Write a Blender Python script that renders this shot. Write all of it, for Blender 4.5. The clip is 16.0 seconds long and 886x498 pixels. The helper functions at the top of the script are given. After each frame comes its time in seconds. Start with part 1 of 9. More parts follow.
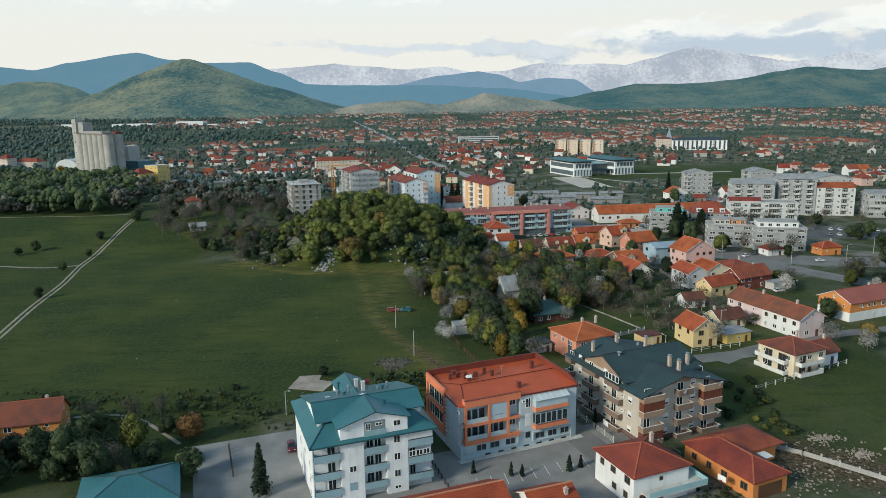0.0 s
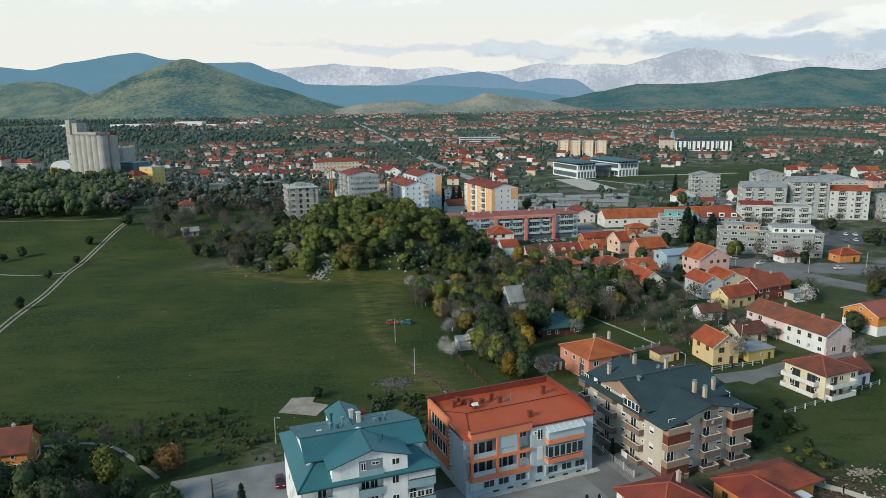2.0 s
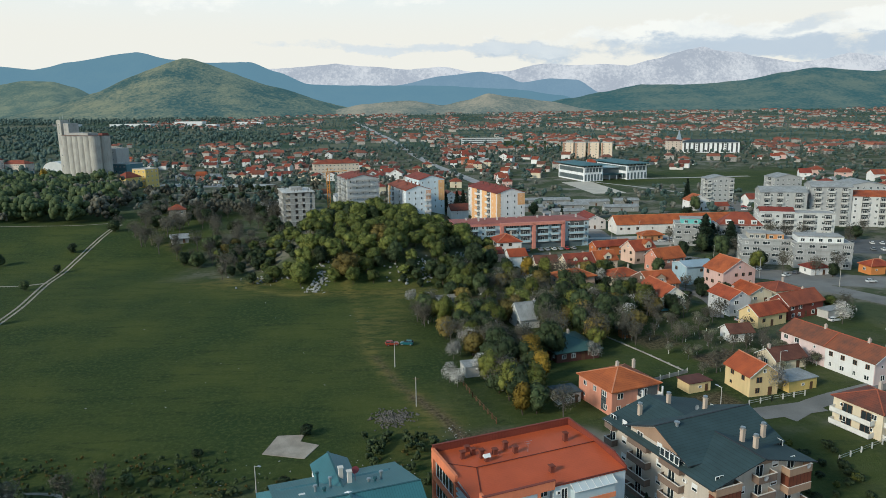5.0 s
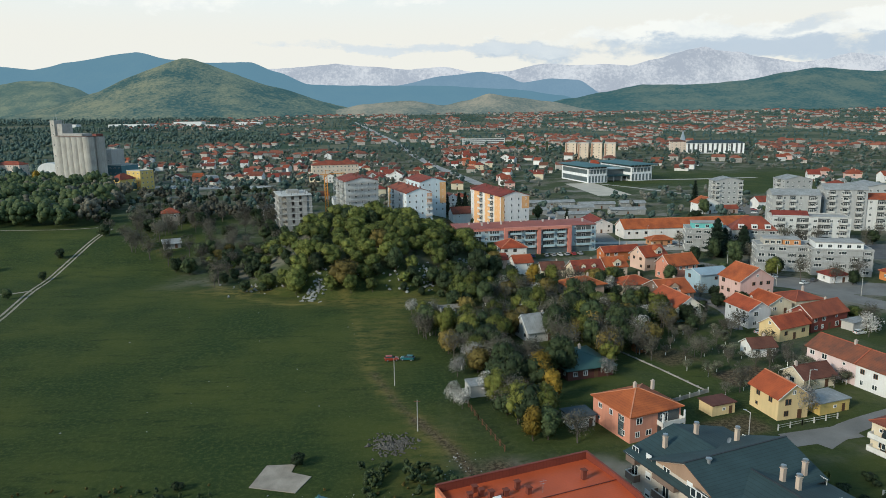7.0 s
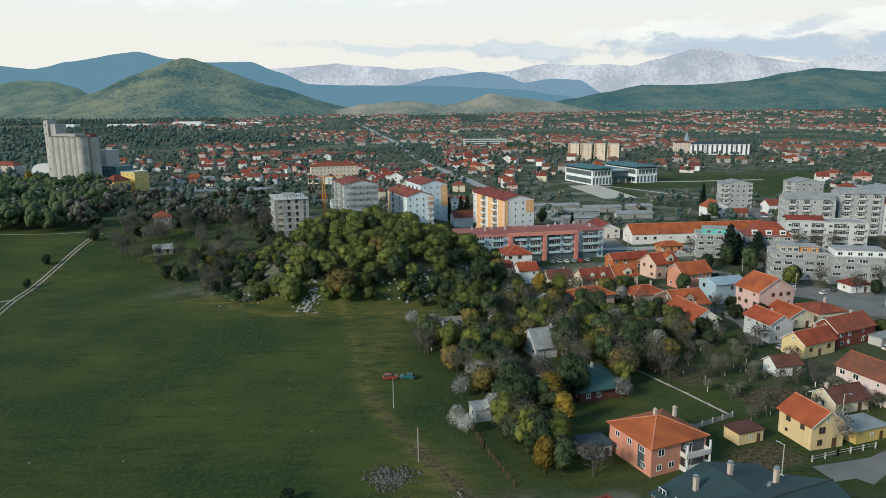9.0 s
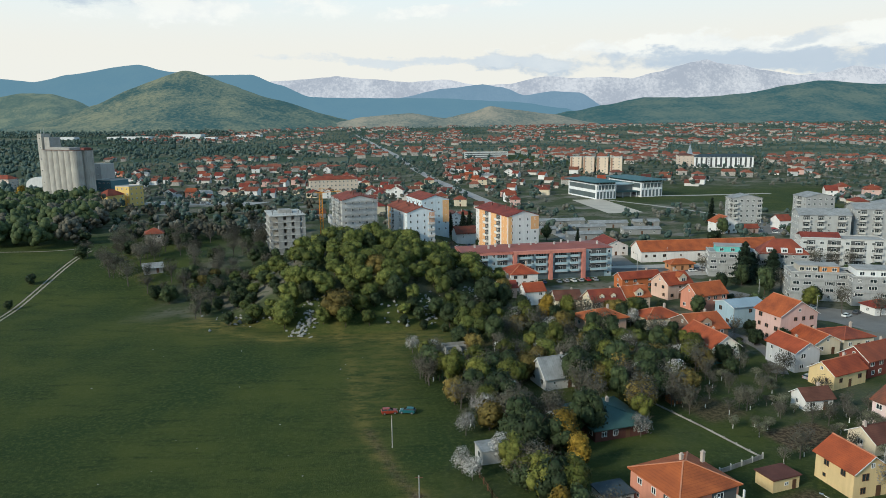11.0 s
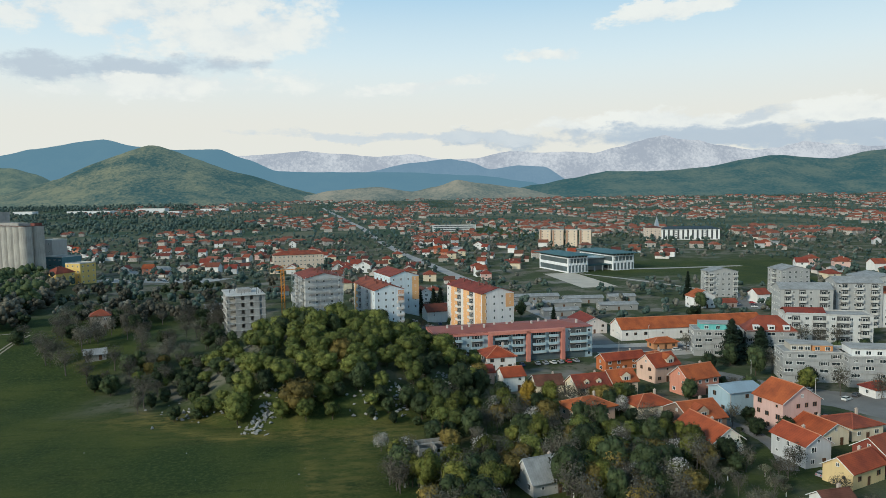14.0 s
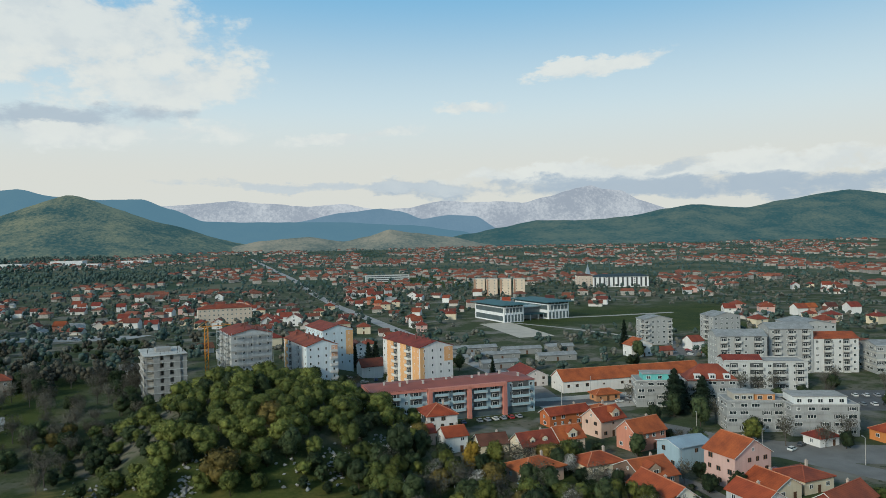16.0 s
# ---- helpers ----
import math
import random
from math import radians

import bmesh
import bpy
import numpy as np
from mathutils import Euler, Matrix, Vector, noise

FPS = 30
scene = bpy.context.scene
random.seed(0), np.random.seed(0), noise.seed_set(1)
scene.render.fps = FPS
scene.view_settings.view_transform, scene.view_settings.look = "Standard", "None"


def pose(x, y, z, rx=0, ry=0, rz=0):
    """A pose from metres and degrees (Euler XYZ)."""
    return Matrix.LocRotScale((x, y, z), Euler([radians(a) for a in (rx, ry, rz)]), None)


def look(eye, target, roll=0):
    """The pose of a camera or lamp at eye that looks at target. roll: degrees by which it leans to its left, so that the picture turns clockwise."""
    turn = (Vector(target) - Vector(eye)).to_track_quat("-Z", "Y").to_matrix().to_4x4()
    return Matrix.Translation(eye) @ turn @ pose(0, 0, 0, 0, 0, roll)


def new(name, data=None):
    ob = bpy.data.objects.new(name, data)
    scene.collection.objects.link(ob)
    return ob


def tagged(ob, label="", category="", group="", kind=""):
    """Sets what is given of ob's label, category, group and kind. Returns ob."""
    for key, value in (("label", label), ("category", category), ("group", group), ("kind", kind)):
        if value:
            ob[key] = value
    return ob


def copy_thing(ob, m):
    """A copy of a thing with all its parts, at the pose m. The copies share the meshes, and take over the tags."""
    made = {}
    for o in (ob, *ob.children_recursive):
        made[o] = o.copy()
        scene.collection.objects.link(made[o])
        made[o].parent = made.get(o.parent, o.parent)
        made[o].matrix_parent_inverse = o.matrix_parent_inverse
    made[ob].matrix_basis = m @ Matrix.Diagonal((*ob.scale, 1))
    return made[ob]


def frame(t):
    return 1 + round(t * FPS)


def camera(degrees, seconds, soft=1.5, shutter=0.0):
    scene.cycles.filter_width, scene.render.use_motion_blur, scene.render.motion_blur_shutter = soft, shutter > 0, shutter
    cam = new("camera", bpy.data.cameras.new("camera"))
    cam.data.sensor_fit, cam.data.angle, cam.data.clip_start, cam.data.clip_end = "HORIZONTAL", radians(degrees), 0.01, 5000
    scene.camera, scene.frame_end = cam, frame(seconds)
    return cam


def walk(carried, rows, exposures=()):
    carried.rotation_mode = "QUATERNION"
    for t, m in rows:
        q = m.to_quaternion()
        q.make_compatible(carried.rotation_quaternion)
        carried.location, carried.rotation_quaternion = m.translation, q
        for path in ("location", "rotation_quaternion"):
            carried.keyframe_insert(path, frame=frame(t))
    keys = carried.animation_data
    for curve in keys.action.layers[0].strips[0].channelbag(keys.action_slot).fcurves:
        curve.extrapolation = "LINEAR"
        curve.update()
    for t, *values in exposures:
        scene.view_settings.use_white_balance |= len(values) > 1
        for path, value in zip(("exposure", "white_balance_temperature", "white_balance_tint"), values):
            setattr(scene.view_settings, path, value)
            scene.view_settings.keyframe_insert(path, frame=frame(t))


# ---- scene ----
cam = camera(64.3, 16.0, 0.62)
# seconds, eye, yaw to the left, pitch, lean to the left (degrees)
PATH = [
    (0, (0.00, 0.00, 70.00), -0.02, -11.40, -0.89),
    (0.5, (-0.23, 3.49, 70.00), -0.03, -11.39, -0.88),
    (1, (-0.37, 6.79, 70.12), -0.01, -11.40, -0.88),
    (1.5, (-0.45, 10.18, 70.19), 0.00, -11.38, -0.90),
    (2, (-0.60, 13.59, 70.35), 0.00, -11.39, -0.88),
    (2.5, (-0.71, 16.77, 70.51), 0.03, -11.38, -0.83),
    (3, (-0.91, 20.23, 70.51), 0.05, -11.38, -0.82),
    (3.5, (-1.03, 23.81, 70.47), 0.07, -11.37, -0.83),
    (4, (-1.19, 27.27, 70.46), 0.08, -11.37, -0.79),
    (6.5, (-1.92, 43.87, 70.53), 0.15, -11.35, -0.79),
    (7, (-2.15, 47.09, 70.50), 0.15, -11.35, -0.78),
    (7.5, (-2.28, 50.43, 70.60), 0.16, -11.35, -0.76),
    (8, (-2.38, 53.82, 70.55), 0.17, -11.35, -0.71),
    (10.5, (-3.28, 70.36, 71.18), 0.20, -11.33, -0.70),
    (11, (-3.35, 73.85, 71.13), 0.21, -10.37, -0.72),
    (11.5, (-3.54, 77.34, 70.93), 0.19, -9.37, -0.74),
    (12, (-3.71, 80.64, 70.90), 0.14, -8.38, -0.75),
    (12.5, (-3.70, 83.64, 71.14), -0.16, -7.42, -0.84),
    (13, (-3.70, 86.72, 71.27), -0.80, -6.47, -0.88),
    (13.5, (-4.16, 89.87, 71.17), -1.75, -5.49, -0.85),
    (14, (-4.39, 93.00, 71.21), -2.51, -4.54, -0.85),
    (14.5, (-4.51, 96.07, 71.20), -3.81, -3.57, -0.98),
    (15, (-4.96, 99.14, 71.27), -5.70, -2.56, -1.13),
    (15.5, (-5.28, 101.88, 71.36), -6.81, -1.59, -1.15),
    (16, (-5.36, 104.59, 71.49), -8.09, -0.63, -1.23),
]
walk(cam, [(t, pose(*eye) @ pose(0, 0, 0, 0, 0, yaw) @ pose(0, 0, 0, 90 + pitch) @ pose(0, 0, 0, 0, 0, roll)) for t, eye, yaw, pitch, roll in PATH],
     exposures=[(0, -0.08, 5900, 4), (10, -0.06, 5900, 4), (14, -0.20, 5880, 3), (16, -0.38, 5800, 2)])

# ---- sky and sun ----
SUN_AZ, SUN_EL = radians(-128), radians(26)
# clouds: azimuth, elevation, half width, half height (degrees), tilt, softness, how grey
CLOUDS = [
    (-23, 16.2, 14, 4.2, -4, 0.62, 0.06), (-14, 12.2, 8.0, 1.9, 3, 0.7, 0.03), (-22, 9.3, 9, 1.1, 2, 0.8, 0.75), (-17, 8.2, 9, 0.9, 3, 0.8, 0.0),
    (21.5, 13.4, 4.2, 0.62, 7, 0.7, 0.0), (11, 10.9, 2.6, 0.5, 5, 0.9, 0.0), (1, 8.3, 6.5, 0.5, 6, 0.9, 0.0),
    (20, 5.1, 12, 0.75, 0, 0.7, 0.0), (37, 5.3, 9, 0.85, 0, 0.6, 0.0), (26, 4.0, 24, 0.85, -1, 0.8, 0.85), (26.0, 5.5, 2.6, 0.4, 8, 0.9, 0.55), (2, 4.5, 14, 0.4, -1, 0.8, 0.45),
]


def make_world():
    world = bpy.data.worlds.new("evening_sky")
    scene.world = world
    world.use_nodes = True
    nt = world.node_tree
    nt.nodes.clear()
    N, L = nt.nodes.new, nt.links.new

    def calc(op, a, b=None, c=None):
        n = N("ShaderNodeMath"); n.operation = op
        for k, v in enumerate((a, b, c)):
            if v is None:
                continue
            if isinstance(v, (int, float)):
                n.inputs[k].default_value = v
            else:
                L(v, n.inputs[k])
        return n.outputs[0]

    def ramp(v, lo, hi, smooth=True):
        n = N("ShaderNodeMapRange")
        n.interpolation_type = "SMOOTHSTEP" if smooth else "LINEAR"
        n.inputs["From Min"].default_value, n.inputs["From Max"].default_value = lo, hi
        L(v, n.inputs["Value"])
        return n.outputs[0]

    def mix(f, a, b):
        n = N("ShaderNodeMix"); n.data_type = "RGBA"
        L(f, n.inputs[0])
        for k, v in ((6, a), (7, b)):
            if isinstance(v, tuple):
                n.inputs[k].default_value = (*v, 1)
            else:
                L(v, n.inputs[k])
        return n.outputs[2]

    out, bg = N("ShaderNodeOutputWorld"), N("ShaderNodeBackground")
    sky = N("ShaderNodeTexSky")
    sky.sky_type, sky.sun_disc = "NISHITA", False
    sky.sun_elevation, sky.sun_rotation = SUN_EL, SUN_AZ
    sky.dust_density, sky.ozone_density = 0.6, 2.2
    tint = N("ShaderNodeVectorMath"); tint.operation = "MULTIPLY"; tint.inputs[1].default_value = (0.120, 0.142, 0.128)
    L(sky.outputs[0], tint.inputs[0])
    co, sep = N("ShaderNodeTexCoord"), N("ShaderNodeSeparateXYZ")
    L(co.outputs["Generated"], sep.inputs[0])
    az = calc("MULTIPLY", calc("ARCTAN2", sep.outputs[0], sep.outputs[1]), 180 / math.pi)
    el = calc("MULTIPLY", calc("ARCSINE", sep.outputs[2]), 180 / math.pi)
    # frayed cloud edges: shift the place by noise stretched along the horizon
    mp, n1 = N("ShaderNodeMapping"), N("ShaderNodeTexNoise")
    mp.inputs["Scale"].default_value = (1, 1, 2.4)
    n1.inputs["Scale"].default_value, n1.inputs["Detail"].default_value, n1.inputs["Roughness"].default_value = 9.0, 10, 0.66
    L(co.outputs["Generated"], mp.inputs[0]); L(mp.outputs[0], n1.inputs["Vector"])
    ns = N("ShaderNodeSeparateColor")
    L(n1.outputs["Color"], ns.inputs[0])
    fray = calc("SUBTRACT", n1.outputs["Fac"], 0.5)
    az2 = calc("MULTIPLY_ADD", calc("SUBTRACT", ns.outputs[0], 0.5), 9.0, az)
    el2 = calc("MULTIPLY_ADD", calc("SUBTRACT", ns.outputs[1], 0.5), 3.2, el)
    # milky veil towards the horizon over the blue
    low = ramp(el, 21.5, 8.5)
    base = mix(ramp(el, 48.0, 22.0), tint.outputs[0], (0.28, 0.58, 0.85))
    base = mix(low, base, (0.88, 0.94, 0.93))
    base = mix(ramp(el, 11.5, 5.0), base, (0.985, 0.90, 0.785))
    mq, n3 = N("ShaderNodeMapping"), N("ShaderNodeTexNoise")
    mq.inputs["Scale"].default_value = (1, 1, 1.7)
    n3.inputs["Scale"].default_value, n3.inputs["Detail"].default_value, n3.inputs["Roughness"].default_value = 17.0, 9, 0.62
    L(co.outputs["Generated"], mq.inputs[0]); L(mq.outputs[0], n3.inputs["Vector"])
    curl = calc("SUBTRACT", n3.outputs["Fac"], 0.5)
    puff = ramp(n3.outputs["Fac"], 0.36, 0.60)
    for a, e, w, h, turn, soft, grey in CLOUDS:
        c, s = math.cos(radians(turn)), math.sin(radians(turn))
        da, de = calc("SUBTRACT", az2, a), calc("SUBTRACT", el2, e)
        u = calc("DIVIDE", calc("ADD", calc("MULTIPLY", da, c), calc("MULTIPLY", de, s)), w)
        v = calc("DIVIDE", calc("SUBTRACT", calc("MULTIPLY", de, c), calc("MULTIPLY", da, s)), h)
        r = calc("ADD", calc("MULTIPLY", u, u), calc("MULTIPLY", v, v))
        r = calc("MULTIPLY_ADD", curl, -4.5, calc("MULTIPLY_ADD", fray, -3.0, r))
        m = calc("MULTIPLY", ramp(r, 1.5, 1.5 - 1.7 * soft), 0.92)
        col = tuple(x * (1 - grey) + y * grey for x, y in zip((1.07, 1.0, 0.90), (0.50, 0.57, 0.66)))
        col = mix(puff, tuple(x * 0.80 + y * 0.12 for x, y in zip(col, (0.75, 0.9, 1.1))), col)
        base = mix(m, base, col)
    # behind and above the camera the evening overcast goes on, broken
    n2 = N("ShaderNodeTexNoise"); n2.inputs["Scale"].default_value, n2.inputs["Detail"].default_value = 2.6, 6
    L(co.outputs["Generated"], n2.inputs["Vector"])
    over = calc("MULTIPLY", ramp(n2.outputs["Fac"], 0.44, 0.62), ramp(el, 24.0, 40.0))
    base = mix(over, base, (0.42, 0.51, 0.59))
    L(base, bg.inputs["Color"])
    L(bg.outputs[0], out.inputs["Surface"])


make_world()
sun = new("sun", bpy.data.lights.new("sun", "SUN"))
sun.data.energy, sun.data.angle, sun.data.color = 3.7, radians(12), (1.0, 0.87, 0.68)
sun.matrix_world = look((math.sin(SUN_AZ) * 500, math.cos(SUN_AZ) * 500, math.tan(SUN_EL) * 500), (0, 0, 0))

# ---- materials ----
MATS = {}


def mat(name, color, rough=0.8, vary=0.25, scale=1.0, bump=0.0, metal=0.0, dark=None, fine=8.0, obvar=0.0, spec=0.3, stripes=None, streak=0.0):
    """Diffuse surface with blotches (scale, per metre), fine grain, optional second colour, variation from object to object,
    stripes=(direction vector, per metre, depth) for seams, tile rows or boards, streak: rain streaks down walls."""
    if name in MATS:
        return MATS[name]
    m = bpy.data.materials.new(name)
    m.use_nodes = True
    nt = m.node_tree
    N, L = nt.nodes.new, nt.links.new
    bsdf = nt.nodes["Principled BSDF"]
    bsdf.inputs["Roughness"].default_value, bsdf.inputs["Metallic"].default_value = rough, metal
    bsdf.inputs["Specular IOR Level"].default_value = spec
    co = N("ShaderNodeTexCoord")
    n1, n2 = N("ShaderNodeTexNoise"), N("ShaderNodeTexNoise")
    n1.inputs["Scale"].default_value, n1.inputs["Detail"].default_value = scale * 0.35, 5
    n2.inputs["Scale"].default_value, n2.inputs["Detail"].default_value = scale * fine, 3
    L(co.outputs["Object"], n1.inputs["Vector"]), L(co.outputs["Object"], n2.inputs["Vector"])
    mixn = N("ShaderNodeMath"); mixn.operation = "MULTIPLY_ADD"; mixn.inputs[1].default_value = 0.45
    L(n2.outputs["Fac"], mixn.inputs[0]); L(n1.outputs["Fac"], mixn.inputs[2])
    rng = N("ShaderNodeMapRange"); rng.inputs["From Min"].default_value, rng.inputs["From Max"].default_value = 0.5, 0.95
    L(mixn.outputs[0], rng.inputs["Value"])
    mix = N("ShaderNodeMix"); mix.data_type = "RGBA"
    d = dark or tuple(c * (1 - vary) for c in color)
    l = tuple(min(1, c * (1 + vary * 0.6)) for c in color)
    mix.inputs[6].default_value, mix.inputs[7].default_value = (*d, 1), (*l, 1)
    L(rng.outputs[0], mix.inputs[0])
    col = mix.outputs[2]
    if streak:
        mp = N("ShaderNodeMapping"); mp.inputs["Scale"].default_value = (1.3, 1.3, 0.12)
        n3 = N("ShaderNodeTexNoise"); n3.inputs["Scale"].default_value, n3.inputs["Detail"].default_value = 1.0, 4
        L(co.outputs["Object"], mp.inputs[0]); L(mp.outputs[0], n3.inputs["Vector"])
        r3 = N("ShaderNodeMapRange"); r3.inputs["From Min"].default_value, r3.inputs["From Max"].default_value = 0.45, 0.75
        r3.inputs["To Max"].default_value = streak
        L(n3.outputs["Fac"], r3.inputs["Value"])
        m3 = N("ShaderNodeMix"); m3.data_type = "RGBA"; m3.inputs[7].default_value = (*(c * 0.45 for c in color), 1)
        L(r3.outputs[0], m3.inputs[0]); L(col, m3.inputs[6])
        col = m3.outputs[2]
    if obvar:
        info, hsv = N("ShaderNodeObjectInfo"), N("ShaderNodeHueSaturation")
        a = N("ShaderNodeMapRange"); a.inputs["To Min"].default_value, a.inputs["To Max"].default_value = 1 - obvar, 1 + obvar
        b = N("ShaderNodeMapRange"); b.inputs["To Min"].default_value, b.inputs["To Max"].default_value = 0.5 - obvar * 0.06, 0.5 + obvar * 0.06
        L(info.outputs["Random"], a.inputs["Value"]); L(info.outputs["Random"], b.inputs["Value"])
        L(a.outputs[0], hsv.inputs["Value"]); L(b.outputs[0], hsv.inputs["Hue"]); L(col, hsv.inputs["Color"])
        col = hsv.outputs["Color"]
    height = mixn.outputs[0]
    if stripes:
        (vx, vy, vz), per, depth = stripes
        dot = N("ShaderNodeVectorMath"); dot.operation = "DOT_PRODUCT"; dot.inputs[1].default_value = (vx * per, vy * per, vz * per)
        L(co.outputs["Object"], dot.inputs[0])
        fr = N("ShaderNodeMath"); fr.operation = "FRACT"
        L(dot.outputs["Value"], fr.inputs[0])
        ln = N("ShaderNodeMapRange"); ln.inputs["From Min"].default_value, ln.inputs["From Max"].default_value = 0.0, 0.22
        ln.inputs["To Min"].default_value = 1 - depth
        L(fr.outputs[0], ln.inputs["Value"])
        mul = N("ShaderNodeMix"); mul.data_type = "RGBA"; mul.blend_type = "MULTIPLY"; mul.inputs[0].default_value = 1
        L(col, mul.inputs[6]); L(ln.outputs[0], mul.inputs[7])
        col = mul.outputs[2]
    L(col, bsdf.inputs["Base Color"])
    if bump:
        b = N("ShaderNodeBump"); b.inputs["Strength"].default_value = bump; b.inputs["Distance"].default_value = 0.1
        L(height, b.inputs["Height"]); L(b.outputs[0], bsdf.inputs["Normal"])
    MATS[name] = m
    return m


def glass_mat():
    if "glass" in MATS:
        return MATS["glass"]
    m = bpy.data.materials.new("window_glass")
    m.use_nodes = True
    b = m.node_tree.nodes["Principled BSDF"]
    b.inputs["Base Color"].default_value = (0.022, 0.032, 0.036, 1)
    b.inputs["Roughness"].default_value = 0.08
    b.inputs["Specular IOR Level"].default_value = 0.6
    MATS["glass"] = m
    return m


def leaf_mat(name, a, b, rough=0.7):
    """Leaves: two colours mixed leaf by leaf, a shift from tree to tree."""
    if name in MATS:
        return MATS[name]
    m = bpy.data.materials.new(name)
    m.use_nodes = True
    nt = m.node_tree
    N, L = nt.nodes.new, nt.links.new
    bsdf = nt.nodes["Principled BSDF"]
    bsdf.inputs["Roughness"].default_value = rough
    bsdf.inputs["Specular IOR Level"].default_value = 0.15
    geo, info = N("ShaderNodeNewGeometry"), N("ShaderNodeObjectInfo")
    mix = N("ShaderNodeMix"); mix.data_type = "RGBA"
    mix.inputs[6].default_value, mix.inputs[7].default_value = (*a, 1), (*b, 1)
    add = N("ShaderNodeMath"); add.operation = "MULTIPLY_ADD"; add.inputs[1].default_value = 0.6
    sub = N("ShaderNodeMath"); sub.operation = "MULTIPLY"; sub.inputs[1].default_value = 0.4
    L(info.outputs["Random"], sub.inputs[0])
    L(geo.outputs["Random Per Island"], add.inputs[0]); L(sub.outputs[0], add.inputs[2]); L(add.outputs[0], mix.inputs[0])
    hsv = N("ShaderNodeHueSaturation")
    v = N("ShaderNodeMapRange"); v.inputs["To Min"].default_value, v.inputs["To Max"].default_value = 0.7, 1.3
    L(info.outputs["Random"], v.inputs["Value"]); L(v.outputs[0], hsv.inputs["Value"]); L(mix.outputs[2], hsv.inputs["Color"])
    gr, gm, mul = N("ShaderNodeTexNoise"), N("ShaderNodeMapRange"), N("ShaderNodeMix")
    gr.inputs["Scale"].default_value, gr.inputs["Detail"].default_value, gr.inputs["Roughness"].default_value = 1.1, 6, 0.75
    gm.inputs["From Min"].default_value, gm.inputs["From Max"].default_value, gm.inputs["To Min"].default_value, gm.inputs["To Max"].default_value = 0.36, 0.64, 0.55, 1.35
    mul.data_type, mul.blend_type = "RGBA", "MULTIPLY"; mul.inputs[0].default_value = 1
    L(geo.outputs["Position"], gr.inputs["Vector"]); L(gr.outputs["Fac"], gm.inputs["Value"])
    L(hsv.outputs[0], mul.inputs[6]); L(gm.outputs[0], mul.inputs[7]); L(mul.outputs[2], bsdf.inputs["Base Color"])
    MATS[name] = m
    return m


def hill_mat(name, low, high, haze, amount, scale, patch=None):
    """Far slopes: woods and clearings, sunlit patches in the pale colour; haze added as emission."""
    m = bpy.data.materials.new(name)
    m.use_nodes = True
    nt = m.node_tree
    N, L = nt.nodes.new, nt.links.new
    bsdf, out = nt.nodes["Principled BSDF"], nt.nodes["Material Output"]
    bsdf.inputs["Roughness"].default_value, bsdf.inputs["Specular IOR Level"].default_value = 0.95, 0.0
    co, n1, n2 = N("ShaderNodeTexCoord"), N("ShaderNodeTexNoise"), N("ShaderNodeTexNoise")
    n1.inputs["Scale"].default_value, n1.inputs["Detail"].default_value = scale, 9
    n1.inputs["Roughness"].default_value = 0.68
    n2.inputs["Scale"].default_value, n2.inputs["Detail"].default_value = scale * 14, 7
    n2.inputs["Roughness"].default_value = 0.75
    L(co.outputs["Object"], n1.inputs["Vector"]), L(co.outputs["Object"], n2.inputs["Vector"])
    s = N("ShaderNodeMath"); s.operation = "MULTIPLY_ADD"; s.inputs[1].default_value = 0.85
    L(n2.outputs["Fac"], s.inputs[0]); L(n1.outputs["Fac"], s.inputs[2])
    r = N("ShaderNodeMapRange"); r.inputs["From Min"].default_value, r.inputs["From Max"].default_value = 0.80, 1.06
    L(s.outputs[0], r.inputs["Value"])
    mix = N("ShaderNodeMix"); mix.data_type = "RGBA"
    mix.inputs[6].default_value, mix.inputs[7].default_value = (*low, 1), (*high, 1)
    L(r.outputs[0], mix.inputs[0]); L(mix.outputs[2], bsdf.inputs["Base Color"])
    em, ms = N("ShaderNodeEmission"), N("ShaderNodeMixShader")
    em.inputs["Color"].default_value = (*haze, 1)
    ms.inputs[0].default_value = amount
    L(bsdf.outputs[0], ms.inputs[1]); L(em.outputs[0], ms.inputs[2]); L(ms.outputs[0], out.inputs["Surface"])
    return m

# ---- terrain ----
def sst(a):
    a = np.clip(a, 0.0, 1.0)
    return a * a * (3 - 2 * a)


def ground_z(x, y):
    """Height of the ground: a plain, a terrace behind the knoll, the knoll itself."""
    x, y = np.asarray(x, float), np.asarray(y, float)
    rise = 9.0 * sst((y - 335) / 85) * sst((12 - x) / 45) * (1 - sst((y - 560) / 250))
    r2 = ((x + 42) / np.where(x < -42, 48, 74)) ** 2 + ((y - 357) / 54) ** 2
    valley = 42.0 * np.clip((y - 1150) / 1750, 0, 1) ** 1.25
    knoll = 16.5 * np.clip(1 - r2, 0, None) ** 1.3
    return valley + rise + knoll + 0.35 * np.sin(x / 23 + 1) * np.sin(y / 31) * sst((y - 165) / 40) * sst((330 - y) / 60) * sst((-5 - x) / 20)


def gz(x, y):
    return float(ground_z(x, y))


def mesh_ob(name, verts, faces, material, smooth=False, parent=None):
    me = bpy.data.meshes.new(name)
    me.from_pydata(np.asarray(verts, float).tolist(), [], np.asarray(faces).tolist())
    for mm in (material if isinstance(material, (list, tuple)) else [material]):
        me.materials.append(mm)
    if smooth:
        me.polygons.foreach_set("use_smooth", [True] * len(me.polygons))
    me.update()
    ob = new(name, me)
    ob.parent = parent
    return ob


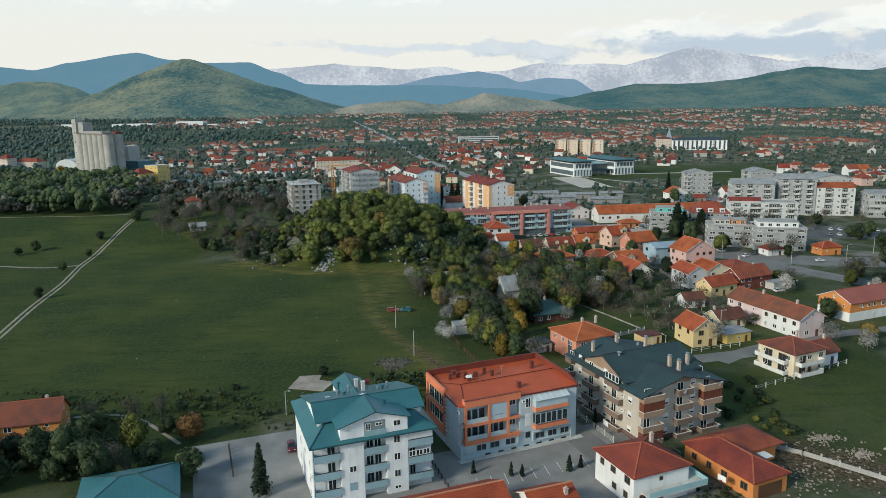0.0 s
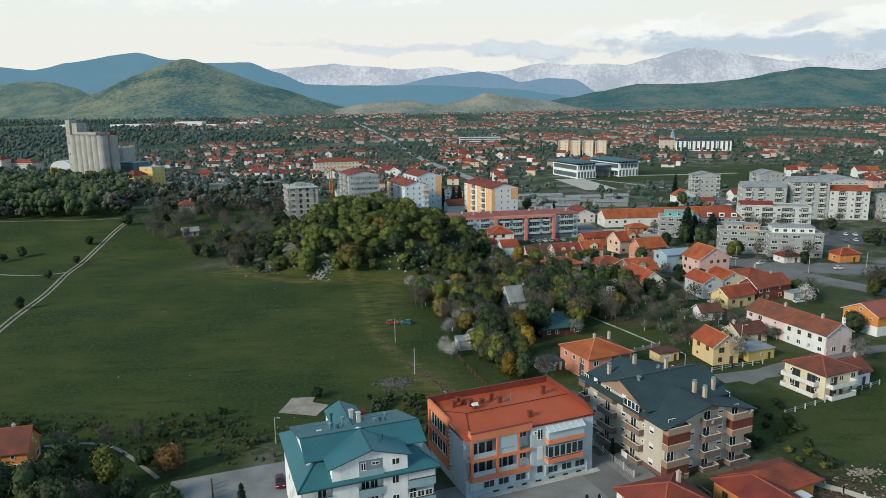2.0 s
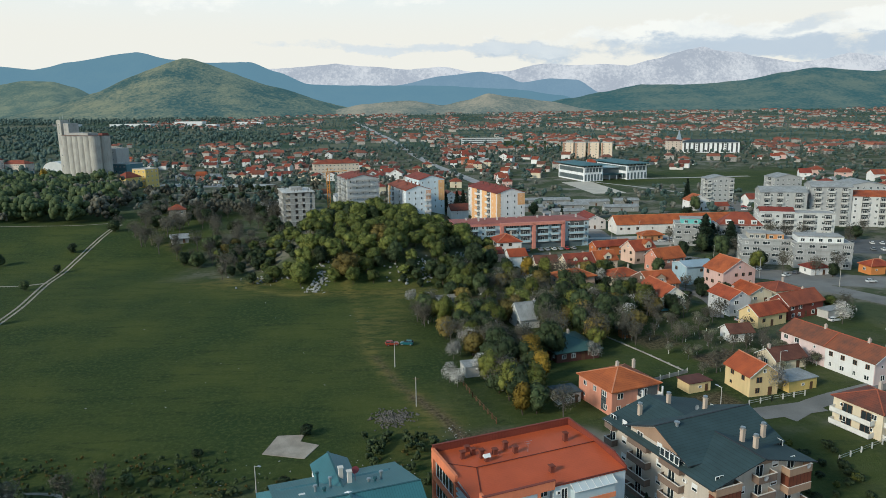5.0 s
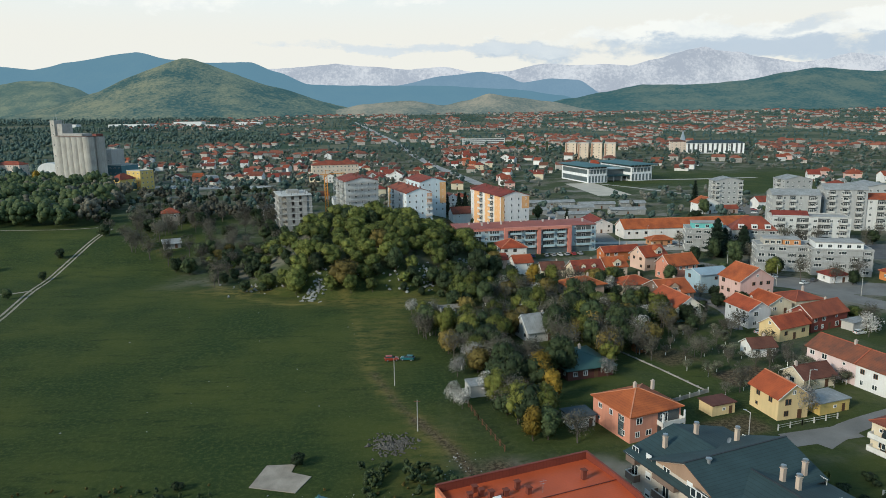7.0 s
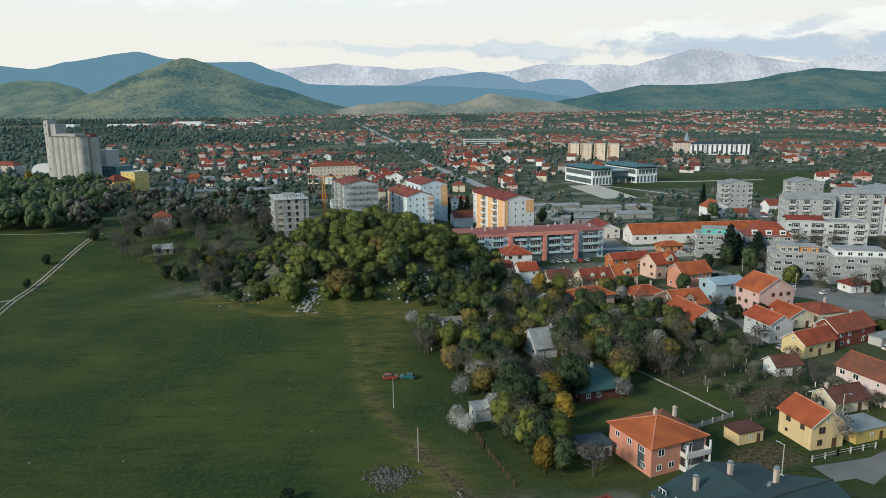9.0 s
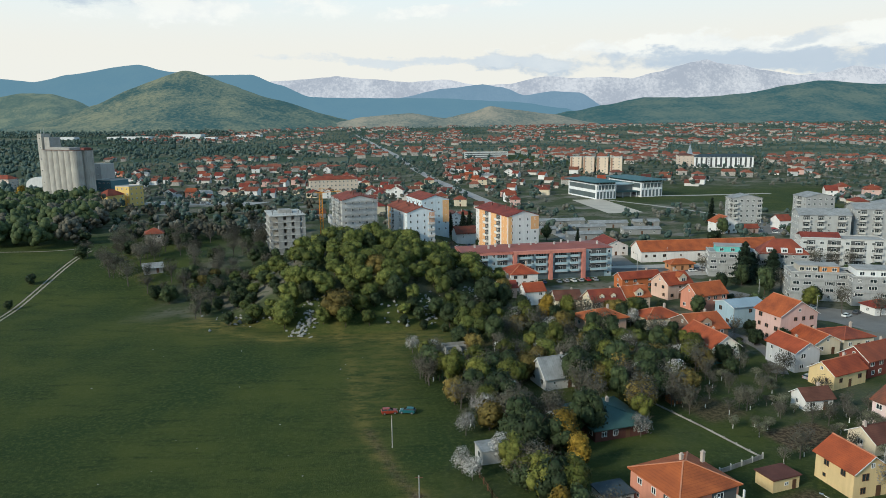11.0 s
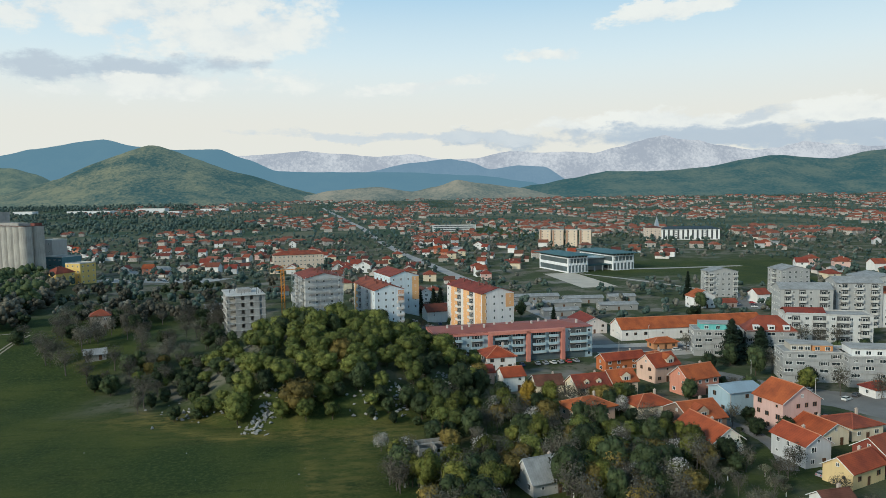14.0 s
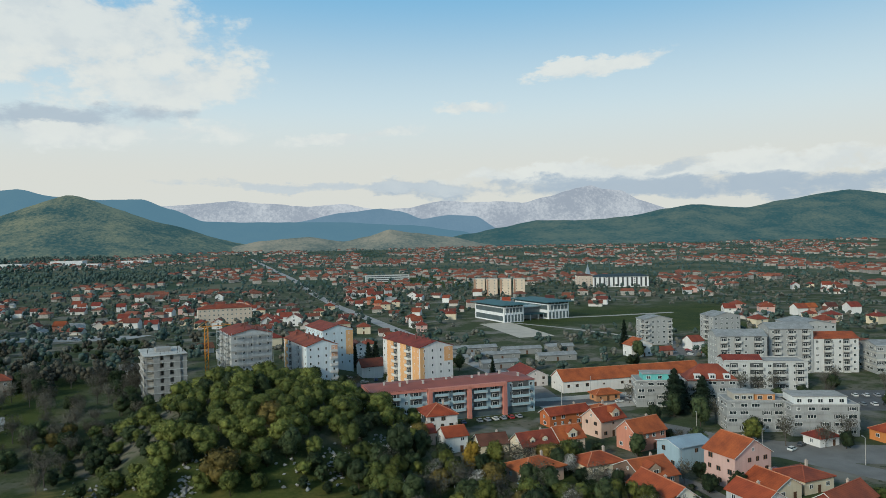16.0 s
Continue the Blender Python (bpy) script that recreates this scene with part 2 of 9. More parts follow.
def sheet(name, xs, ys, zf, material):
    X, Y = np.meshgrid(xs, ys)
    Z = zf(X, Y)
    n, mth = len(xs), len(ys)
    idx = np.arange(n * mth).reshape(mth, n)
    faces = np.stack([idx[:-1, :-1], idx[:-1, 1:], idx[1:, 1:], idx[1:, :-1]], -1).reshape(-1, 4)
    return mesh_ob(name, np.stack([X, Y, Z], -1).reshape(-1, 3), faces, material, True)


def ground_mat():
    m = bpy.data.materials.new("ground_soil_and_grass")
    m.use_nodes = True
    nt = m.node_tree
    N, L = nt.nodes.new, nt.links.new
    bsdf = nt.nodes["Principled BSDF"]
    bsdf.inputs["Roughness"].default_value, bsdf.inputs["Specular IOR Level"].default_value = 0.95, 0.1
    geo = N("ShaderNodeNewGeometry")

    def noise_of(scale, detail, sx=1.0, sy=1.0, rough=0.6):
        mp, n = N("ShaderNodeMapping"), N("ShaderNodeTexNoise")
        mp.inputs["Scale"].default_value = (sx, sy, 1)
        mp.inputs["Rotation"].default_value = (0, 0, radians(-12))
        n.inputs["Scale"].default_value, n.inputs["Detail"].default_value, n.inputs["Roughness"].default_value = scale, detail, rough
        L(geo.outputs["Position"], mp.inputs[0]); L(mp.outputs[0], n.inputs["Vector"])
        return n.outputs["Fac"]

    def ramp(fac, lo, hi):
        r = N("ShaderNodeMapRange"); r.inputs["From Min"].default_value, r.inputs["From Max"].default_value = lo, hi
        r.interpolation_type = "SMOOTHSTEP"
        L(fac, r.inputs["Value"])
        return r.outputs[0]

    def mix(fac, a, b):
        x = N("ShaderNodeMix"); x.data_type = "RGBA"
        L(fac, x.inputs[0])
        for k, v in ((6, a), (7, b)):
            if isinstance(v, tuple):
                x.inputs[k].default_value = (*v, 1)
            else:
                L(v, x.inputs[k])
        return x.outputs[2]

    # meadow: dark spring grass, yellowish worn patches, faint mowing bands
    grass = mix(ramp(noise_of(0.030, 5), 0.35, 0.68), (0.027, 0.047, 0.014), (0.064, 0.078, 0.019))
    grass = mix(ramp(noise_of(0.16, 7, 0.30, 1.3, 0.7), 0.46, 0.72), grass, (0.021, 0.038, 0.012))
    grass = mix(ramp(noise_of(0.9, 7, rough=0.8), 0.46, 0.66), grass, (0.074, 0.086, 0.026))
    wn = N("ShaderNodeAttribute"); wn.attribute_name = "worn"
    wf = N("ShaderNodeMath"); wf.operation = "MULTIPLY"
    L(wn.outputs["Fac"], wf.inputs[0]); L(ramp(noise_of(0.22, 7, 0.6, 1.4, 0.75), 0.38, 0.62), wf.inputs[1])
    grass = mix(wf.outputs[0], grass, (0.185, 0.150, 0.045))
    en = N("ShaderNodeAttribute"); en.attribute_name = "earth"
    ef = N("ShaderNodeMath"); ef.operation = "MULTIPLY"
    L(en.outputs["Fac"], ef.inputs[0]); L(ramp(noise_of(0.5, 7, rough=0.75), 0.28, 0.42), ef.inputs[1])
    bare = mix(ramp(noise_of(1.1, 6, rough=0.7), 0.4, 0.65), (0.045, 0.032, 0.020), (0.17, 0.13, 0.082))
    # town soil: gardens, gravel, bare earth
    soil = mix(ramp(noise_of(0.045, 6), 0.45, 0.62), (0.060, 0.076, 0.036), (0.150, 0.140, 0.108))
    soil = mix(ramp(noise_of(0.35, 5), 0.5, 0.7), soil, (0.040, 0.054, 0.024))
    soil = mix(ramp(noise_of(0.021, 4), 0.56, 0.66), soil, (0.20, 0.19, 0.165))
    # open land out on the plain goes over to dull green and tan patches
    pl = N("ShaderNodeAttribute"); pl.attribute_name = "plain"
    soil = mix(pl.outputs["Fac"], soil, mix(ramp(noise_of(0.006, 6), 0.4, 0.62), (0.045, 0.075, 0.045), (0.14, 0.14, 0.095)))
    at = N("ShaderNodeAttribute"); at.attribute_name = "meadow"
    L(mix(ef.outputs[0], mix(at.outputs["Fac"], soil, grass), bare), bsdf.inputs["Base Color"])
    b = N("ShaderNodeBump"); b.inputs["Strength"].default_value, b.inputs["Distance"].default_value = 0.7, 0.25
    L(noise_of(1.8, 6, rough=0.8), b.inputs["Height"]); L(b.outputs[0], bsdf.inputs["Normal"])
    return m


def in_box(x, y, cx, cy, w, d, yaw, soft=6.0):
    c, s = math.cos(radians(yaw)), math.sin(radians(yaw))
    u, v = (x - cx) * c + (y - cy) * s, -(x - cx) * s + (y - cy) * c
    return sst((w / 2 - abs(u)) / soft + 0.5) * sst((d / 2 - abs(v)) / soft + 0.5)


def meadow(x, y):
    m = sst((-2 - x) / 6 + 0.5) * sst((y - 148) / 12) * sst((345 - y) / 30)
    m = np.maximum(m, sst((-110 - x) / 14) * sst((y - 150) / 20) * sst((485 - y) / 25))
    m = np.maximum(m, in_box(x, y, 96, 158, 70, 52, 22) * 0.9)
    m = np.maximum(m, in_box(x, y, 26, 255, 100, 150, 0) * 0.92)
    m = np.maximum(m, in_box(x, y, 100, 235, 90, 90, 20) * 0.75)
    m = np.maximum(m, in_box(x, y, -85, 143, 90, 50, 8) * 0.9)
    m = np.maximum(m, in_box(x, y, 250, 720, 210, 200, -25, 20))
    m = np.maximum(m, in_box(x, y, 260, 1300, 420, 260, -8, 60))
    return m


gx = np.unique(np.r_[np.arange(-420, 421, 5.0), np.arange(-110, 100, 1.25), np.linspace(-5000, -420, 26), np.linspace(420, 5000, 26)])
gy = np.unique(np.r_[np.arange(-60, 621, 5.0), np.arange(160, 345, 1.25), np.linspace(-1500, -60, 10), np.linspace(620, 4990, 60)])
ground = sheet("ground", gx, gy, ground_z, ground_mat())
tagged(ground, "grassy plain with gardens, meadow and bare earth", "ground", kind="structure")
GX, GY = np.meshgrid(gx, gy)
attr = ground.data.attributes.new("meadow", "FLOAT", "POINT")
attr.data.foreach_set("value", meadow(GX, GY).ravel().astype(float))


def near_line(x, y, pts, width):
    """1 on a line of points, falling off softly over its width."""
    best = np.full(np.shape(x), 1e9)
    for (ax, ay), (bx, by) in zip(pts[:-1], pts[1:]):
        f = np.clip(((x - ax) * (bx - ax) + (y - ay) * (by - ay)) / ((bx - ax) ** 2 + (by - ay) ** 2), 0, 1)
        best = np.minimum(best, (x - ax - f * (bx - ax)) ** 2 + (y - ay - f * (by - ay)) ** 2)
    return np.exp(-best / width ** 2)


TRACK = [(-42, 312), (-38, 299), (-33, 278), (-26, 242), (-20, 220), (-14, 207), (-9, 198), (-6, 191), (-1, 183), (2, 176), (4, 168)]
PATH_WEST = [(-40, 300), (-62, 298), (-77, 306), (-97, 329), (-121, 356), (-147, 388), (-178, 432)]


def worn(x, y):
    """Where the meadow is trodden and yellowed: below the knoll, along the garden edge, on the old track."""
    w = 0.9 * np.exp(-((x + 84) / 20) ** 2 - ((y - 318) / 9) ** 2) + 0.6 * np.exp(-((x + 40) / 34) ** 2 - ((y - 300) / 6) ** 2)
    w = w + 0.45 * np.exp(-((x + 22) / 9) ** 2 - ((y - 265) / 40) ** 2) + 0.5 * np.exp(-((x + 12) / 9) ** 2 - ((y - 300) / 14) ** 2)
    w = w + (0.45 + 0.55 * sst((235 - y) / 30)) * near_line(x, y, TRACK, 2.0) + 0.6 * near_line(x, y, PATH_WEST, 2.0)
    return np.clip(w + 0.5 * np.exp(-((x + 6) / 8) ** 2 - ((y - 180) / 18) ** 2), 0, 1)


def earth(x, y):
    """Bare soil: the foot of the track, garden beds, the rubble plot."""
    e = 0.6 * near_line(x, y, [(-22, 228), (-14, 207), (-9, 198)], 1.0) + near_line(x, y, [(-9, 198), (-1, 184), (2, 176), (5, 166)], 1.5) + np.exp(-((x - 8) / 4) ** 2 - ((y - 176) / 3.5) ** 2)
    e = e + in_box(x, y, 77, 223, 16, 10, 20, 2) + 0.7 * in_box(x, y, 62, 238, 12, 12, 24, 3) + 0.8 * in_box(x, y, 62, 193, 14, 9, 22, 3)
    return np.clip(e + in_box(x, y, 76, 127, 22, 14, -30, 5) + 0.7 * np.exp(-((x - 4) / 12) ** 2 - ((y - 292) / 3) ** 2), 0, 1)


attr = ground.data.attributes.new("earth", "FLOAT", "POINT")
attr.data.foreach_set("value", earth(GX, GY).ravel().astype(float))
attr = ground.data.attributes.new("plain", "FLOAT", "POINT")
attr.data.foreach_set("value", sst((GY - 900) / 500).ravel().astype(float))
attr = ground.data.attributes.new("worn", "FLOAT", "POINT")
attr.data.foreach_set("value", worn(GX, GY).ravel().astype(float))


# ---- hills and mountains ----
def profile(az, knots):
    """Smooth skyline: knots of azimuth and elevation in thousandths of a radian."""
    k = np.array(knots, float)
    out = np.zeros_like(az)
    for (a0, e0), (a1, e1) in zip(k[:-1], k[1:]):
        s = (az >= a0) & (az < a1)
        out[s] = e0 + (e1 - e0) * sst((az[s] - a0) / (a1 - a0)) * 0.55 + (e1 - e0) * ((az[s] - a0) / (a1 - a0)) * 0.45
    out[az < k[0, 0]], out[az >= k[-1, 0]] = k[0, 1], k[-1, 1]
    return out


def ridge(name, label, near, far, knots, material, rough=1.0, seed=0, n=340, m=34):
    """A range of hills round the plain: rises from the near distance to its skyline at the far one."""
    k = np.array(knots, float)
    az = np.linspace(k[0, 0], k[-1, 0], n) / 1000
    top = profile(az * 1000, knots) / 1000 * far + 70
    verts = []
    for j in range(m):
        f = j / (m - 1)
        r = near + (far - near) * f
        for a, h in zip(az, top):
            x, y = r * a, r
            p = Vector((x / 420, y / 420, seed * 7.3))
            rd = noise.ridged_multi_fractal(p, 0.9, 2.1, 6, 1.0, 2.0) - 1.1
            z = h * (f ** 1.35) + rd * rough * 26 * math.sin(math.pi * min(1, f * 0.94)) * min(1, h / 160)
            z += (noise.fractal(p * 4, 0.9, 2.0, 4)) * 5 * rough * f
            verts.append((x, y, z - 4 * (1 - f)))
    idx = np.arange(n * m).reshape(m, n)
    faces = np.stack([idx[:-1, :-1], idx[:-1, 1:], idx[1:, 1:], idx[1:, :-1]], -1).reshape(-1, 4)
    ob = mesh_ob(name, verts, faces, material, True)
    return tagged(ob, label, "mountain", kind="structure")


def cone_hill(name, label, cx, cy, height, rx, ry, material, seed):
    n = 110
    us = np.linspace(-1.25, 1.25, n)
    verts = []
    for v in us:
        for u in us:
            r = math.hypot(u, v)
            q = math.sqrt(r * r + 0.0015)
            h = height * 1.02 * (max(0.0, 1 - q) ** 1.42 * 1.0 + 0.055 * math.exp(-(r / 0.16) ** 2))
            p = Vector((u * 3 + seed, v * 3, 1))
            h += noise.fractal(p, 0.8, 2.1, 6) * 11 * min(1, max(0, 1.15 - r) * 2) + (noise.ridged_multi_fractal(p * 0.7, 0.9, 2.1, 5, 1, 2) - 1) * 12 * min(1, max(0, 1.05 - r) * 3) * min(1, r * 4)
            verts.append((cx + u * rx, cy + v * ry, h - 3 if r < 1.2 else -30))
    idx = np.arange(n * n).reshape(n, n)
    faces = np.stack([idx[:-1, :-1], idx[:-1, 1:], idx[1:, 1:], idx[1:, :-1]], -1).reshape(-1, 4)
    return tagged(mesh_ob(name, verts, faces, material, True), label, "hill", kind="structure")


# haze glows from the slopes themselves; the paler slope colours include sunlit patches
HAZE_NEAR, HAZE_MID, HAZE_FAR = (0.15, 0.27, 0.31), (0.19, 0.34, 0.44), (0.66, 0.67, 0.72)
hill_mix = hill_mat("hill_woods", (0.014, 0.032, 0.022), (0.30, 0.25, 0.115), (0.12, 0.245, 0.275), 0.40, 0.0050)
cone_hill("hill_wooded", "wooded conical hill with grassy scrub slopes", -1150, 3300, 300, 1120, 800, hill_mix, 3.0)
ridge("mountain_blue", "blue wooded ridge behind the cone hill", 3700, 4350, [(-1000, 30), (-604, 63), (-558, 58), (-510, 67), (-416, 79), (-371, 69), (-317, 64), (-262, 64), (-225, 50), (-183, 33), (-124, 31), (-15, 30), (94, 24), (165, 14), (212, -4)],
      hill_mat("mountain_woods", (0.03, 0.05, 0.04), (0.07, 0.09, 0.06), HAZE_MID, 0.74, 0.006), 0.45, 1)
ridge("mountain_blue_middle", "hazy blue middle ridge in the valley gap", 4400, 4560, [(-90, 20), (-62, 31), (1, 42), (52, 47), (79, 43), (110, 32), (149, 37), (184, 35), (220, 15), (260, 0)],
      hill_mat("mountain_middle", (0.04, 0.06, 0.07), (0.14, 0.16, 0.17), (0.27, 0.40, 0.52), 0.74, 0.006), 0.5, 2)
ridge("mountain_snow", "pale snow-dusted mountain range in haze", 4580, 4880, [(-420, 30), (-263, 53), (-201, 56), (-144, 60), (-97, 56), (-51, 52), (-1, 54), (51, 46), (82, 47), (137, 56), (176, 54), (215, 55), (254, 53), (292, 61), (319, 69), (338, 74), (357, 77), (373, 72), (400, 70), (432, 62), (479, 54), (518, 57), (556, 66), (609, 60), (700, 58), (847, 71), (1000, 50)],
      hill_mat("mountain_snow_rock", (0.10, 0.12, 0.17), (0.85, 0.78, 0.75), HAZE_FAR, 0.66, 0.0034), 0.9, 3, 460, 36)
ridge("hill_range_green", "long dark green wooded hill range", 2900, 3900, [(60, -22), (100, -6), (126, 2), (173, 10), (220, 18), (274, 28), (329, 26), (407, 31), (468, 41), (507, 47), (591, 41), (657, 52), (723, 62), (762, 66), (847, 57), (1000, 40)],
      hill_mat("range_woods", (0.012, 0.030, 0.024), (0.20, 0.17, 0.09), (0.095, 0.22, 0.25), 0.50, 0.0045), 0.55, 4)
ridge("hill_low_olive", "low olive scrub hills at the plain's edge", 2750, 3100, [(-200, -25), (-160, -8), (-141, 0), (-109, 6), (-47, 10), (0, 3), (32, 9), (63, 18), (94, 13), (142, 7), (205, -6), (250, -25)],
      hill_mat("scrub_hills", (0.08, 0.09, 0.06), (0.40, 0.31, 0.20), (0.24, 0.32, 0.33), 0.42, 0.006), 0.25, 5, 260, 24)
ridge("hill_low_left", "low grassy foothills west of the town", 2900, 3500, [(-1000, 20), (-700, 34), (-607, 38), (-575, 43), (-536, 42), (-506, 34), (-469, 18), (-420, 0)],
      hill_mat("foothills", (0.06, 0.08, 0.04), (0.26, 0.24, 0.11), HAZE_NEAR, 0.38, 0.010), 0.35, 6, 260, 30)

# ---- builders ----
class Geo:
    """Collects vertices and faces of one mesh; each face has a material slot."""

    def __init__(self):
        self.v, self.f, self.s = [], [], []

    def face(self, pts, slot=0):
        n = len(self.v)
        self.v += [tuple(p) for p in pts]
        self.f.append(tuple(range(n, n + len(pts))))
        self.s.append(slot)
        return self

    def box(self, x0, x1, y0, y1, z0, z1, slot=0):
        n = len(self.v)
        self.v += [(x, y, z) for z in (z0, z1) for x, y in ((x0, y0), (x1, y0), (x1, y1), (x0, y1))]
        for a in ((3, 2, 1, 0), (4, 5, 6, 7), (0, 1, 5, 4), (1, 2, 6, 5), (2, 3, 7, 6), (3, 0, 4, 7)):
            self.f.append(tuple(n + k for k in a))
            self.s.append(slot)
        return self

    def solid(self, low, high, slot=0):
        """A closed body between two rings of equal length."""
        n, k = len(self.v), len(low)
        self.v += [tuple(p) for p in low] + [tuple(p) for p in high]
        self.f += [tuple(n + i for i in reversed(range(k))), tuple(n + k + i for i in range(k))]
        self.f += [(n + i, n + (i + 1) % k, n + k + (i + 1) % k, n + k + i) for i in range(k)]
        self.s += [slot] * (k + 2)
        return self

    def rod(self, a, b, r0, r1=None, n=6, slot=0):
        a, b = Vector(a), Vector(b)
        r1 = r0 if r1 is None else r1
        q = (b - a).to_track_quat("Z", "Y")
        ring = [q @ Vector((math.cos(2 * math.pi * i / n), math.sin(2 * math.pi * i / n), 0)) for i in range(n)]
        return self.solid([a + p * r0 for p in ring], [b + p * r1 for p in ring], slot)

    def beam(self, a, b, w, h, slot=0):
        """A square bar from a to b, w wide and h high."""
        a, b = Vector(a), Vector(b)
        d = (b - a).normalized()
        s = d.cross(Vector((0, 0, 1)))
        s = (s.normalized() if s.length > 1e-4 else Vector((1, 0, 0))) * w / 2
        u = s.cross(d).normalized() * h / 2
        ring = [-s - u, s - u, s + u, -s + u]
        return self.solid([a + p for p in ring], [b + p for p in ring], slot)


def part(name, geo, material, parent=None, label="", at=None):
    me = bpy.data.meshes.new(name)
    me.from_pydata(geo.v, [], geo.f)
    for mm in (material if isinstance(material, (list, tuple)) else [material]):
        me.materials.append(mm)
    me.polygons.foreach_set("material_index", geo.s)
    me.update()
    ob = new(name, me)
    ob.parent = parent
    if at is not None:
        ob.matrix_basis = at
    return tagged(ob, label)


def thing(name, label, category, m, group="", kind=""):
    ob = new(name)
    ob.empty_display_size = 0.5
    ob.matrix_basis = m
    return tagged(ob, label, category, group, kind)


def placed(x, y, yaw=0, dz=0.0):
    return pose(x, y, gz(x, y) + dz, 0, 0, yaw)


C_ROOF_ORANGE, C_ROOF_RED, C_ROOF_BROWN = (0.35, 0.082, 0.027), (0.245, 0.056, 0.028), (0.13, 0.052, 0.036)
ROWS_Z = ((0, 0, 1), 4.2, 0.32)
TILE = {
    "orange": mat("clay_tiles_orange", C_ROOF_ORANGE, 0.75, 0.30, 0.7, 0.25, stripes=ROWS_Z, obvar=0.12, dark=(0.20, 0.046, 0.020)),
    "red": mat("clay_tiles_red", C_ROOF_RED, 0.75, 0.30, 0.7, 0.25, stripes=ROWS_Z, obvar=0.12, dark=(0.14, 0.035, 0.025)),
    "brown": mat("clay_tiles_brown", C_ROOF_BROWN, 0.8, 0.35, 0.8, 0.25, stripes=ROWS_Z, obvar=0.2),
    "old": mat("clay_tiles_weathered", (0.175, 0.050, 0.029), 0.85, 0.4, 1.2, 0.35, stripes=ROWS_Z, obvar=0.15, dark=(0.10, 0.045, 0.035)),
    "green": mat("sheet_roof_dark_green", (0.045, 0.095, 0.088), 0.55, 0.2, 0.5, 0.05, stripes=((1, 0, 0), 2.2, 0.25)),
    "bluegrey": mat("sheet_roof_blue_grey", (0.30, 0.38, 0.44), 0.5, 0.15, 0.5, stripes=((1, 0, 0), 2.0, 0.15)),
    "grey": mat("fibre_cement_grey", (0.30, 0.31, 0.31), 0.85, 0.3, 0.9, 0.1, stripes=((1, 0, 0), 1.6, 0.15), streak=0.4),
    "slate": mat("shingles_slate_blue", (0.045, 0.066, 0.080), 0.7, 0.25, 1.0, 0.2, stripes=ROWS_Z),
    "pink": mat("painted_sheet_faded_red", (0.30, 0.092, 0.066), 0.6, 0.2, 0.4, stripes=((0, 1, 0), 1.2, 0.12)),
}
RIDGE = {"orange": mat("ridge_tiles_pale", (0.52, 0.22, 0.12), 0.8, 0.2, 2), "red": mat("ridge_tiles_red", (0.34, 0.095, 0.05), 0.8, 0.2, 2)}
for dull in ("green", "grey", "bluegrey", "slate", "brown"):
    RIDGE[dull] = TILE[dull]
PLASTER = {}


def plaster(color, name=None):
    key = tuple(round(c, 3) for c in color)
    if key not in PLASTER:
        PLASTER[key] = mat("plaster_%d" % len(PLASTER), color, 0.9, 0.10, 0.5, 0.04, streak=0.22, obvar=0.05)
    return PLASTER[key]


WHITE, CREAM, PINK, SALMON, YELLOW, ORANGE_W, GREY_W, BLUE_W = (0.72, 0.71, 0.69), (0.66, 0.57, 0.42), (0.62, 0.42, 0.37), (0.60, 0.27, 0.18), (0.66, 0.50, 0.26), (0.60, 0.24, 0.07), (0.48, 0.49, 0.50), (0.36, 0.47, 0.54)
M_FRAME = mat("painted_window_frame", (0.74, 0.74, 0.72), 0.5, 0.05, 2)
M_CONC = mat("concrete", (0.36, 0.35, 0.33), 0.9, 0.3, 0.6, 0.15, streak=0.3)
M_CONC_PALE = mat("concrete_pale", (0.50, 0.49, 0.46), 0.9, 0.25, 0.6, 0.1, streak=0.35)
M_DARK = mat("dark_paint", (0.05, 0.05, 0.05), 0.6, 0.2, 2)
M_METAL = mat("zinc_sheet", (0.45, 0.47, 0.48), 0.4, 0.15, 2, metal=0.7)
M_WOOD = mat("brown_boards", (0.13, 0.065, 0.035), 0.7, 0.3, 1.5, 0.1, stripes=((0, 0, 1), 6, 0.3))
M_DOOR = mat("door_brown", (0.11, 0.055, 0.03), 0.6, 0.2, 2)
# painted shade: flat sheets of this grey replace the depth of recesses
M_LOGGIA_SHADE = mat("loggia_shade_grey", (0.10, 0.105, 0.105), 0.9, 0.3, 0.8)
GLASS = glass_mat()
M_WINBROWN = mat("brown_window_frame", (0.16, 0.085, 0.045), 0.6, 0.15, 2)
WINDOWS = {}


